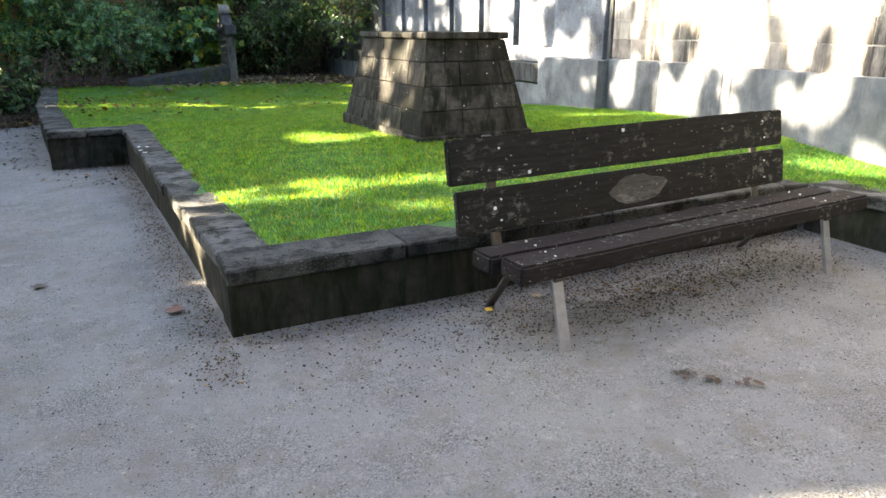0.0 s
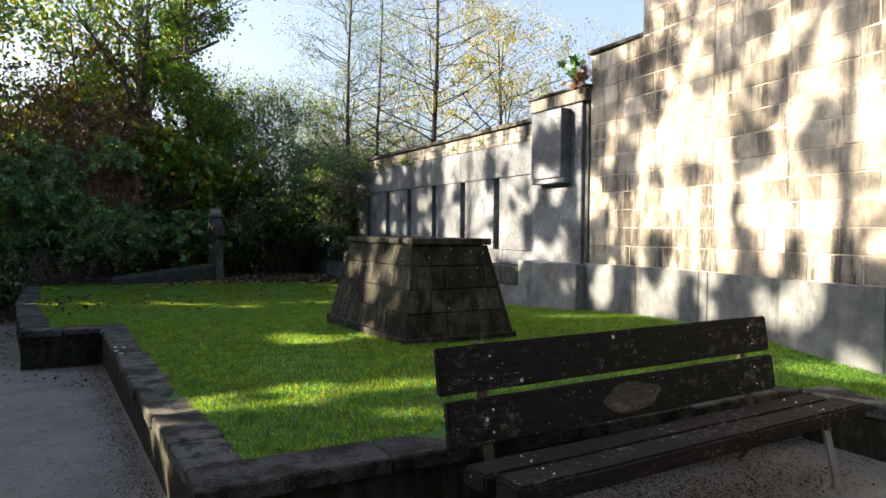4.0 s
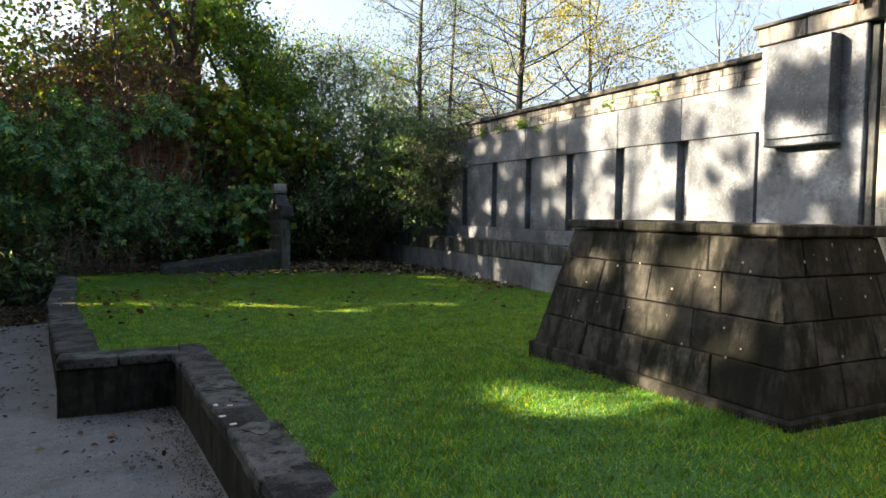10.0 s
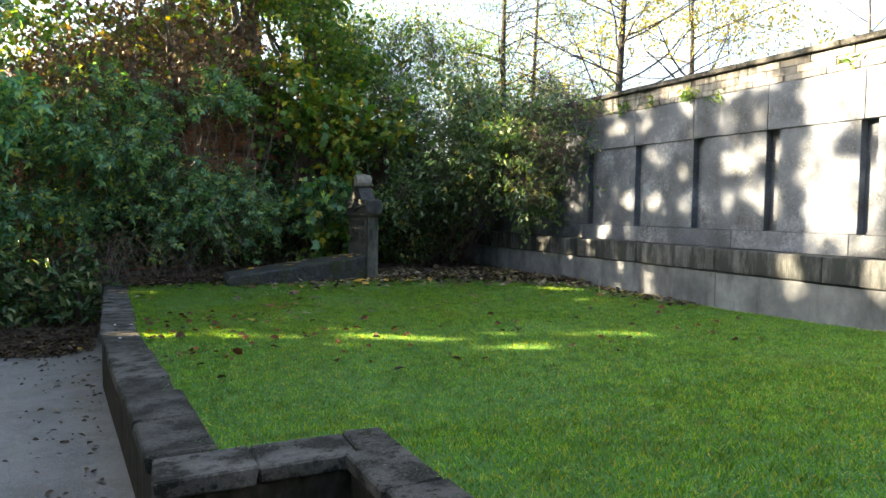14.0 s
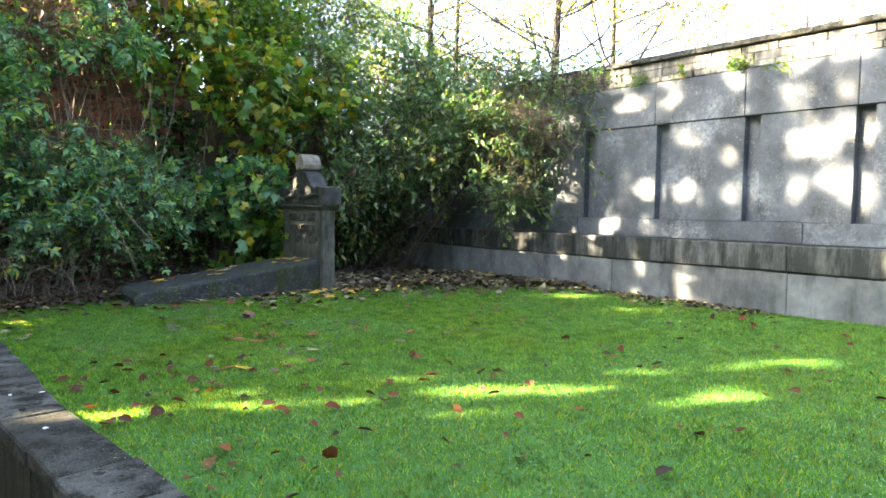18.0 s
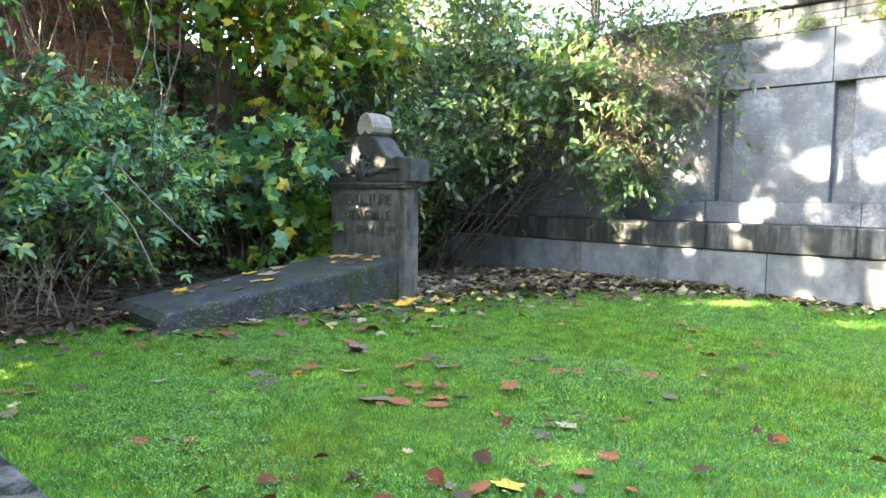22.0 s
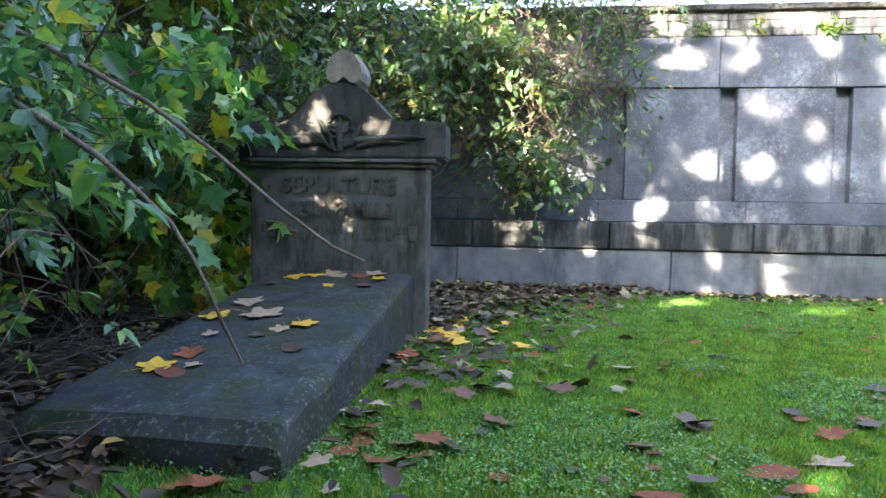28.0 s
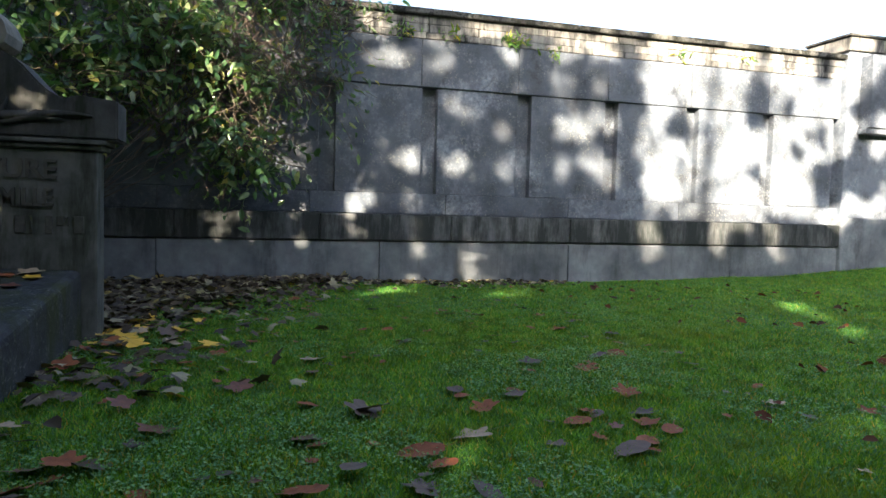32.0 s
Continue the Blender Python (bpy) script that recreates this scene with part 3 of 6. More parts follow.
# ---- high limestone wall, in three faces that bend towards the path ----
def facet(name, a, b, base_z, plinth_top, top, out=0.0, plinth=True):
    """One straight face of the high wall, course by course; a is its far end."""
    a, b = Vector(a), Vector(b)
    d = (b - a)
    total = d.length
    d.normalize()
    back = Vector((-d.y, d.x))
    if back.x < 0:
        back = -back
    angle = math.degrees(math.atan2(d.y, d.x))
    wall = thing(name, "high wall of sandy limestone blocks with pale mortar joints", "wall", kind="structure")
    core_bm = slab_bm(0, total, 0, 0.4, base_z - 0.4, top, 0)
    core = part("mortar_core", core_bm, MORTAR, wall)
    flip = 1 if Vector((-d.y, d.x)).x > 0 else -1
    c = a + back * (0.005 - out)
    core.matrix_basis = Matrix.Translation((c.x, c.y, 0)) @ pose(0, 0, 0, 0, 0, angle) @ Matrix.Diagonal((1, flip, 1, 1))
    z, row = plinth_top, 0
    while z < top - 0.05:
        h = 0.225 if row % 5 else 0.24
        s = -rng.uniform(0, 0.35)
        while s < total:
            step = rng.choice((0.44, 0.52, 0.6, 0.7))
            s0, s1 = max(0, s), min(total, s + step)
            if s1 - s0 > 0.06:
                m = a + d * ((s0 + s1) / 2) + back * (0.09 - out + rng.uniform(-0.004, 0.004))
                block(wall, "stone", LIMESTONE, (m.x, m.y, z + h / 2), (round(s1 - s0, 2) - 0.009, 0.18, h - 0.009), angle, 0.006, 0.003)
            s += step
        z, row = z + h, row + 1
    s = 0 if plinth else total
    while s < total - 0.02:
        step = min(1.0, total - s)
        m = a + d * (s + step / 2) + back * (0.10 - out - 0.05)
        block(wall, "plinth_stone", PLINTHSTONE, (m.x, m.y, (base_z - 0.3 + plinth_top - 0.004) / 2), (step - 0.005, 0.2, plinth_top - base_z + 0.296), angle, 0.006, 0.001)
        s += step
    return wall


facet("wall_high_far", (5.66, 7.17), (5.50, 5.05), 0.35, 1.0, 3.74)
facet("wall_high_middle", (5.50, 5.045), (5.32, 4.06), 0.42, 1.0, 5.3)
facet("wall_high_near", (5.32, 4.055), (4.35, -2.6), 0.45, 1.0, 5.3, 0.05)
facet("wall_high_upper", (5.59, 6.17), (5.508, 5.06), 4.14, 3.76, 5.3, 0.0, False)
wall_coping = thing("wall_coping", "thin grey coping slab on the high wall", "coping", kind="structure")
part("slab", slab_bm(5.60, 6.1, 6.19, 7.2, 3.765, 3.81, 0.008), KERBTOP, wall_coping)

# ---- bench ----
def plank(parent, name, material, x0, x1, y0, y1, z0, z1, tilt=0.0, pivot=(0, 0, 0), bevel=0.006, label="", sag=0.0):
    bm = slab_bm(x0, x1, y0, y1, z0, z1, 0)
    bmesh.ops.subdivide_edges(bm, edges=[e for e in bm.edges if abs(e.verts[0].co.x - e.verts[1].co.x) > 0.1], cuts=14)
    r = random.Random(int(z0 * 1000 + y0 * 377))
    for v in bm.verts:
        v.co.z += 0.0035 * noise.noise((v.co.x * 3, v.co.y * 8, r.random() * 0.01))
        v.co.y += 0.003 * noise.noise((v.co.x * 4, 7.7, v.co.z * 6))
    sharp = [e for e in bm.edges if len(e.link_faces) == 2 and e.calc_face_angle(0) > 0.6]
    bmesh.ops.bevel(bm, geom=sharp, offset=bevel, segments=2, affect="EDGES")
    if tilt:
        bmesh.ops.rotate(bm, verts=bm.verts[:], cent=pivot, matrix=Matrix.Rotation(radians(tilt), 3, "X"))
    return part(name, bm, material, parent, label)


def spots(parent, name, places, radius):
    """Flat round bolt heads or droppings, one mesh for each."""
    for x, y, z, tilt in places:
        bm = bmesh.new()
        bmesh.ops.create_cone(bm, cap_ends=True, segments=10, radius1=radius, radius2=radius * 0.7, depth=0.006)
        bmesh.ops.rotate(bm, verts=bm.verts[:], cent=(0, 0, 0), matrix=Matrix.Rotation(radians(tilt), 3, "X"))
        bmesh.ops.translate(bm, verts=bm.verts[:], vec=(x, y, z))
        part(name, bm, DROPPING, parent)


def build_bench():
    b = thing("park_bench", "dark weathered wooden park bench with thick planks on steel legs", "bench", (1.135, 2.29, 0), 3.2)
    plank(b, "seat_plank", SEATWOOD, 0.02, 2.57, 0.0, 0.165, 0.335, 0.425, bevel=0.012)
    plank(b, "seat_plank", SEATWOOD, -0.02, 2.50, 0.178, 0.335, 0.335, 0.422, bevel=0.012)
    top = plank(b, "back_plank", BENCHWOOD, -0.03, 2.40, 0.50, 0.545, 0.675, 0.89, -9, (0, 0.5, 0.67), 0.008)
    low = plank(b, "back_plank", BENCHWOOD, 0.0, 2.42, 0.462, 0.507, 0.435, 0.648, -9, (0, 0.46, 0.43), 0.008, "plank with a pale bare patch")
    for x in (0.235, 2.205):
        leg = slab_bm(x - 0.03, x + 0.03, 0.03, 0.05, 0.0, 0.336, 0.003)
        for v in leg.verts:
            v.co.y -= (0.336 - v.co.z) * 0.22
            v.co.x += (0.336 - v.co.z) * 0.05
        part("front_leg", leg, STEEL, b, "grey steel bar")
        rear = slab_bm(x - 0.026, x + 0.026, 0.30, 0.318, 0.0, 0.336, 0.003)
        for v in rear.verts:
            v.co.y += (0.336 - v.co.z) * 0.75
        part("rear_leg", rear, DARKSTEEL, b)
        up = slab_bm(x - 0.026, x + 0.026, 0.34, 0.358, 0.30, 0.88, 0.003)
        for v in up.verts:
            v.co.y += 0.145 + (v.co.z - 0.33) * 0.16 + (0.035 if v.co.z > 0.6 else 0)
        part("back_support", up, DARKSTEEL, b)
        part("seat_bracket", slab_bm(x - 0.026, x + 0.026, 0.01, 0.52, 0.318, 0.334, 0.003), DARKSTEEL, b)
        for z, y in ((0.83, 0.517), (0.73, 0.500), (0.59, 0.475), (0.49, 0.459)):
            spots(b, "bolt_head", [(x + rng.uniform(-0.01, 0.01), y, z, 81)], 0.006)
        for y in (0.05, 0.12, 0.22, 0.29):
            spots(b, "bolt_head", [(x + 0.02 * (y > 0.15), y, 0.426, 0)], 0.0065)
    spots(b, "dropping", [(1.02, 0.497, 0.862, 81), (0.2, 0.47, 0.55, 81), (0.42, 0.50, 0.70, 81)], 0.010)
    # pale bare patch on the lower back plank
    bm = bmesh.new()
    ring = []
    for k in range(22):
        w = 2 * math.pi * k / 22
        r = 1 + 0.25 * noise.noise((math.cos(w) * 1.4, math.sin(w) * 1.4, 2.0))
        ring.append(bm.verts.new((1.15 + 0.21 * r * math.cos(w), 0, 0.535 + 0.075 * r * math.sin(w))))
    bm.faces.new(ring)
    for v in bm.verts:
        v.co.y = 0.4585 + (v.co.z - 0.43) * 0.158
    part("bare_patch", bm, wood_material("bare grey wood", (0.03, 0.029, 0.029), (0.09, 0.087, 0.086), (0.19, 0.185, 0.18), 0.12), low, "pale worn patch")
    return b


build_bench()


# ---- stone pedestal ----
def build_pedestal():
    p = thing("pedestal", "squat black stone pedestal with sloping sides and lichen spots", "pedestal", (2.675, 6.39, 0.36))
    base, top, z0, z1 = (0.56, 1.0), (0.395, 0.785), 0.11, 0.92

    def at(face, s, t):
        """A point on a sloping face: s along it from 0 to 1, t up it."""
        hx = base[0] + (top[0] - base[0]) * t
        hy = base[1] + (top[1] - base[1]) * t
        z = z0 + (z1 - z0) * t
        c = 2 * s - 1
        return {"west": Vector((-hx, -c * hy, z)), "south": Vector((c * hx, -hy, z)), "east": Vector((hx, c * hy, z)), "north": Vector((-c * hx, hy, z))}[face]

    inward = {"west": Vector((1, 0, 0)), "south": Vector((0, 1, 0)), "east": Vector((-1, 0, 0)), "north": Vector((0, -1, 0))}
    core = bmesh.new()
    bmesh.ops.create_cube(core, size=1)
    for v in core.verts:
        t = 0 if v.co.z < 0 else 1
        hx, hy = (base[0], base[1]) if t == 0 else top
        v.co = Vector(((hx - 0.03) * (1 if v.co.x > 0 else -1), (hy - 0.03) * (1 if v.co.y > 0 else -1), z0 - 0.1 if t == 0 else z1))
    part("core", core, DARKJOINT, p)
    rows = ((0, 0.255), (0.255, 0.51), (0.51, 0.765), (0.765, 1.0))
    r = random.Random(4)
    for face in ("west", "south", "east", "north"):
        long = face in ("west", "east")
        for k, (t0, t1) in enumerate(rows):
            cuts = [0.0]
            step = 0.30 if long else 0.45
            s = step * (0.5 if k % 2 else 0.85)
            while s < 0.93:
                cuts.append(s)
                s += step * r.uniform(0.8, 1.2)
            cuts.append(1.0)
            for a, b in zip(cuts, cuts[1:]):
                g, gt = 0.003 / (2.0 if long else 1.1), 0.004
                corners = [at(face, a + g, t0 + gt), at(face, b - g, t0 + gt), at(face, b - g, t1 - gt), at(face, a + g, t1 - gt)]
                push = inward[face] * r.uniform(-0.003, 0.003)
                bm = bmesh.new()
                front = [bm.verts.new(c + push + Vector([r.uniform(-0.002, 0.002) for _ in range(3)])) for c in corners]
                rear = [bm.verts.new(c + inward[face] * 0.05) for c in corners]
                bm.faces.new(front)
                bm.faces.new(rear[::-1])
                for i in range(4):
                    bm.faces.new((front[(i + 1) % 4], front[i], rear[i], rear[(i + 1) % 4]))
                bmesh.ops.recalc_face_normals(bm, faces=bm.faces[:])
                bmesh.ops.bevel(bm, geom=[e for e in bm.edges if e.verts[0] in front and e.verts[1] in front], offset=0.005, segments=1, affect="EDGES")
                part("stone", bm, PEDSTONE, p)
    part("footing", slab_bm(-0.585, 0.585, -1.03, 1.03, -0.15, 0.115, 0.012, 0.006, 1, 3), PEDSTONE, p)
    for a, b in ((-0.825, -0.30), (-0.297, 0.27), (0.273, 0.825)):
        part("cap_slab", slab_bm(-0.425, 0.425, a, b, 0.923, 0.982, 0.010, 0.004, 1, int(a * 100)), PEDSTONE, p)
    # pale lichen discs
    for k in range(34):
        face = r.choice(("west", "west", "south"))
        s, t = r.uniform(0.05, 0.95), r.uniform(0.25, 0.97)
        c = at(face, s, t) - inward[face] * 0.008
        bm = bmesh.new()
        bmesh.ops.create_circle(bm, cap_ends=True, segments=7, radius=r.uniform(0.003, 0.009))
        slope = math.atan2((base[0] - top[0]) if face == "west" else (base[1] - top[1]), z1 - z0)
        turn = Matrix.Rotation(-(math.pi / 2 - slope), 3, "Y") if face == "west" else Matrix.Rotation(math.pi / 2 - slope, 3, "X")
        for v in bm.verts:
            v.co.x *= r.uniform(0.7, 1.2)
            v.co = turn @ v.co + c
        part("lichen", bm, LICHEN, p)


build_pedestal()


# ---- tomb: sloping slab and stele ----
def build_tomb_slab():
    g = thing("grave_slab", "dark sloping grave slab with lichen and fallen leaves on it", "grave slab", (1.35, 17.2, 0.1))
    bm = bmesh.new()
    nx = 40
    ring = []
    x0, x1 = 0.235, 2.425
    prof = ((16.745, 0.0), (16.745, -0.045), (16.749, -0.022), (16.760, -0.007), (16.785, 0.0), (17.17, 0.010), (17.57, 0.0), (17.597, -0.007), (17.606, -0.022), (17.61, -0.045), (17.61, 0.0))
    for i in range(nx + 1):
        u = i / nx
        x = x0 + (x1 - x0) * u
        zt = 0.275 + (0.548 - 0.275) * u
        round_end = 0.05 * max(0, 1 - u / 0.03) ** 2
        row = []
        for k, (yy, dz) in enumerate(prof):
            z = (0.02 if k in (0, len(prof) - 1) else zt + dz - round_end)
            widen = (yy - 17.17) * (0.03 * u)
            row.append(bm.verts.new((x - 1.35, yy + widen - 17.2 + 0.003 * noise.noise((x * 6, k, 0)), z - 0.1 + (0.004 * noise.noise((x * 5, yy * 5, 1)) if 0 < k < len(prof) - 1 else 0))))
        ring.append(row)
    for i in range(nx):
        for k in range(len(prof) - 1):
            bm.faces.new((ring[i][k], ring[i + 1][k], ring[i + 1][k + 1], ring[i][k + 1]))
    bm.faces.new(ring[0])
    bm.faces.new(ring[-1][::-1])
    bmesh.ops.recalc_face_normals(bm, faces=bm.faces[:])
    tagged(part("slab", bm, SLABSTONE, g), "dark stone slab with rounded worn edges")


build_tomb_slab()


def letters(text, parent, y_left, y_right, z, x, height, material):
    """Raised letters on the face of the stele."""
    curve = bpy.data.curves.new("letters", "FONT")
    curve.body, curve.size, curve.extrude, curve.offset, curve.align_x = text, height * 1.42, 0.014, 0.002, "LEFT"
    temp = bpy.data.objects.new("letters", curve)
    scene.collection.objects.link(temp)
    bpy.context.view_layer.update()
    me = bpy.data.meshes.new_from_object(temp.evaluated_get(bpy.context.evaluated_depsgraph_get()))
    bpy.data.objects.remove(temp)
    me.materials.clear()
    me.materials.append(material)
    width = max(v.co.x for v in me.vertices) - min(v.co.x for v in me.vertices)
    ob = new("inscription", me)
    ob.parent = parent
    s = (y_left - y_right) / width
    ob.matrix_basis = Matrix(((0, 0, -1, x), (-s, 0, 0, y_left), (0, 1, 0, z), (0, 0, 0, 1)))
    ob["label"] = "raised worn capital letters"


def build_stele():
    g = thing("gravestone", "grey upright gravestone with a carved pediment and raised letters", "gravestone", (2.52, 17.2, 0.1))

    def at(bm):
        bmesh.ops.translate(bm, verts=bm.verts[:], vec=(-2.52, -17.2, -0.1))
        return bm

    part("shaft", at(slab_bm(2.43, 2.60, 16.655, 17.775, 0.0, 1.19, 0.012, seg=2)), STELESTONE, g)
    part("moulding", at(slab_bm(2.405, 2.62, 16.625, 17.80, 1.191, 1.217, 0.006)), STELESTONE, g)
    part("moulding", at(slab_bm(2.385, 2.63, 16.60, 17.83, 1.219, 1.243, 0.008, seg=2)), STELESTONE, g)
    # pediment: two end blocks and a raised middle with hollow shoulders
    half = [(0.645, 1.245), (0.645, 1.455), (0.43, 1.475), (0.40, 1.455)]
    for k in range(9):
        u = k / 8
        half.append((0.39 - 0.31 * u, 1.455 + 0.225 * u - 0.022 * math.sin(2 * math.pi * u)))
    half.append((0.05, 1.70))
    outline = [(17.19 - a, z) for a, z in half] + [(17.19 + a, z) for a, z in reversed(half)]
    bm = bmesh.new()
    f = [bm.verts.new((2.385, y, z)) for y, z in outline]
    r = [bm.verts.new((2.63, y, z)) for y, z in outline]
    bm.faces.new(f)
    bm.faces.new(r[::-1])
    for i in range(len(outline)):
        j = (i + 1) % len(outline)
        bm.faces.new((f[j], f[i], r[i], r[j]))
    bmesh.ops.recalc_face_normals(bm, faces=bm.faces[:])
    bmesh.ops.bevel(bm, geom=[e for e in bm.edges if e.calc_face_angle(0) > 0.5], offset=0.010, segments=2, affect="EDGES")
    ped = part("pediment", at(bm), TOMBSTONE, g, "blackened carved pediment")
    # carved sprays on the pediment
    for k in range(9):
        a = -0.5 + k * 0.125
        pts = []
        for i in range(6):
            u = i / 5
            yy = a * (0.2 + 0.8 * u) * 1.05
            pts.append((2.378 - 2.52, 17.19 + yy - 17.2, 1.31 + 0.03 * math.sin(3 * u + k) + (0.17 * (1 - abs(a) * 1.5) * u if abs(a) < 0.3 else 0.05 * u) - 0.1))
        sheet("carving", *tube_arrays(pts, [0.016, 0.022, 0.026, 0.022, 0.016, 0.006], 6), TOMBSTONE, ped)
    for k, (dy, dz, rad) in enumerate(((0.0, 1.45, 0.07), (0.06, 1.40, 0.05), (-0.05, 1.38, 0.055))):
        pts = [(2.382 - 2.52, -0.01 + dy + rad * math.cos(w), dz - 0.1 + rad * math.sin(w) * 0.8) for w in np.linspace(0, 5.6, 14)]
        sheet("carving", *tube_arrays(pts, [0.016] * 14, 6), TOMBSTONE, ped)
    # finial: a heart-shaped scroll seen end on
    half = [(0, 0.118), (0.035, 0.108), (0.072, 0.08), (0.10, 0.035), (0.112, -0.015), (0.100, -0.06), (0.07, -0.082), (0.04, -0.078), (0.018, -0.058)]
    prof = [(y, z + 1.775) for y, z in half] + [(0, 1.73)] + [(-y, z + 1.775) for y, z in reversed(half[1:])]
    bm = bmesh.new()
    f = [bm.verts.new((2.375, 17.17 + y, z)) for y, z in prof]
    m = [bm.verts.new((2.50, 17.17 + y * 1.06, 1.775 + (z - 1.775) * 1.06)) for y, z in prof]
    r = [bm.verts.new((2.625, 17.17 + y, z)) for y, z in prof]
    bm.faces.new(f)
    bm.faces.new(r[::-1])
    for a, b in ((f, m), (m, r)):
        for i in range(len(prof)):
            j = (i + 1) % len(prof)
            bm.faces.new((a[j], a[i], b[i], b[j]))
    bmesh.ops.recalc_face_normals(bm, faces=bm.faces[:])
    part("finial", at(bm), PALESTONE, g, "pale scroll finial")
    letters("SEPULTURE", g, 0.37, -0.35, 0.935, -0.091, 0.10, LETTERSTONE)
    letters("DE LA FAMILLE", g, 0.33, -0.33, 0.79, -0.091, 0.092, LETTERSTONE)
    y = 0.50
    r = random.Random(9)
    while y > -0.45:
        w, low, high = r.choice((0.012, 0.045, 0.05, 0.035)), r.choice((0.645, 0.645, 0.685)), r.choice((0.737, 0.737, 0.70))
        part("inscription", slab_bm(-0.101, -0.089, y - w, y, low, high, 0.003), LETTERSTONE, g, "worn unreadable raised letter")
        y -= w + r.choice((0.014, 0.02, 0.022, 0.06))


build_stele()


# ---- board fence behind the shrubs and a brick house beyond ----
def build_fence():
    f = thing("board_fence", "tall fence of rough brown upright boards", "fence", (3.4, 19.3, 0.1))
    x = -1.8
    r = random.Random(2)
    while x < 2.3:
        w = r.uniform(0.07, 0.13)
        bm = slab_bm(x, x + w, -0.012 + 0.013 * (len(f.children) % 2), 0.000 + 0.013 * (len(f.children) % 2), -0.1, 2.5 + r.uniform(-0.15, 0.15), 0.004)
        part("board", bm, FENCEWOOD, f)
        x += w - r.uniform(0.012, 0.02)
    for z in (0.5, 2.0):
        part("rail", slab_bm(-1.8, 2.3, 0.014, 0.06, z, z + 0.08, 0.004), FENCEWOOD, f)


build_fence()


def build_garden_wall():
    """An old brick wall behind the shrubs; the bricks that show between the leaves are pieces of their own."""
    w = thing("garden_wall", "old red-brown brick garden wall behind shrubs and vines", "wall", (0.3, 19.7, 0.0))
    left, right, rows, step, rise = -1.5, 1.45, 45, 0.228, 0.076
    part("core", slab_bm(left, right, -0.088, 0.1, -0.1, rows * rise, 0.002), OLDMORTAR, w)
    part("coping", slab_bm(left - 0.03, right + 0.03, -0.15, 0.15, rows * rise + 0.002, rows * rise + 0.07, 0.012, seg=2), BRICKS[1], w)
    r = random.Random(41)
    alike = {}
    joined = []
    for row in range(rows):
        x = left - (0.114 if row % 2 else 0.0)
        while x < right - 0.02:
            a, b = max(left, x), min(right, x + step)
            cx, wide = (a + b) / 2, b - a - 0.010
            x += step
            if wide < 0.04:
                continue
            z0, out = row * rise + 0.005, r.uniform(-0.004, 0.004)
            if wide > 0.2 and -0.75 < cx and 1.85 < z0 < 3.2:
                tone = r.choice((0, 0, 1, 2))
                if tone not in alike:
                    bm = slab_bm(-0.109, 0.109, -0.1, -0.06, 0.0, rise - 0.010, 0.006)
                    me = bpy.data.meshes.new("brick")
                    bm.to_mesh(me)
                    bm.free()
                    me.materials.append(BRICKS[tone])
                    alike[tone] = me
                ob = new("brick", alike[tone])
                ob.parent = w
                ob.matrix_basis = pose(cx, out, z0, 0, r.uniform(-0.6, 0.6), 0)
            else:
                p = [(cx + sx * wide / 2, -0.1 + out + dy, z0 + dz) for dy in (0.0, 0.04) for sx, dz in ((-1, 0.0), (1, 0.0), (1, rise - 0.010), (-1, rise - 0.010))]
                joined.append((p, [(0, 1, 2, 3), (0, 4, 5, 1), (1, 5, 6, 2), (2, 6, 7, 3), (3, 7, 4, 0)]))
    tagged(sheet("brickwork", *merge_arrays(joined), BRICKS[0], w), kind="stuff")


build_garden_wall()


def build_house():
    h = thing("brick_house", "old red brick house with a dark gabled roof behind trees", "house", (-0.6, 24.0, -0.2))
    bm = bmesh.new()
    pts = [(-4.6, 0), (4.6, 0), (4.6, 3.1), (0.6, 6.3), (-4.6, 2.7)]
    f = [bm.verts.new((x, 0, z)) for x, z in pts]
    r = [bm.verts.new((x, 8, z)) for x, z in pts]
    bm.faces.new(f)
    bm.faces.new(r[::-1])
    for i in range(5):
        j = (i + 1) % 5
        bm.faces.new((f[j], f[i], r[i], r[j]))
    bmesh.ops.recalc_face_normals(bm, faces=bm.faces[:])
    part("wall", bm, BRICK, h)
    for a, b in (((0.6, 6.3), (5.1, 2.7)), ((0.6, 6.3), (-5.1, 2.35))):
        d = Vector((b[0] - a[0], 0, b[1] - a[1])).normalized()
        n = Vector((-d.z, 0, d.x))
        if n.z < 0:
            n = -n
        bm = bmesh.new()
        vs = []
        for y in (-0.25, 8.25):
            for q, o in ((a, 0.0), (b, 0.0), (b, 0.16), (a, 0.16)):
                vs.append(bm.verts.new(Vector((q[0], y, q[1])) + n * (o + 0.01)))
        bm.faces.new(vs[:4])
        bm.faces.new(vs[4:][::-1])
        for i in range(4):
            j = (i + 1) % 4
            bm.faces.new((vs[j], vs[i], vs[4 + i], vs[4 + j]))
        bmesh.ops.recalc_face_normals(bm, faces=bm.faces[:])
        part("roof", bm, ROOF, h)


build_house()

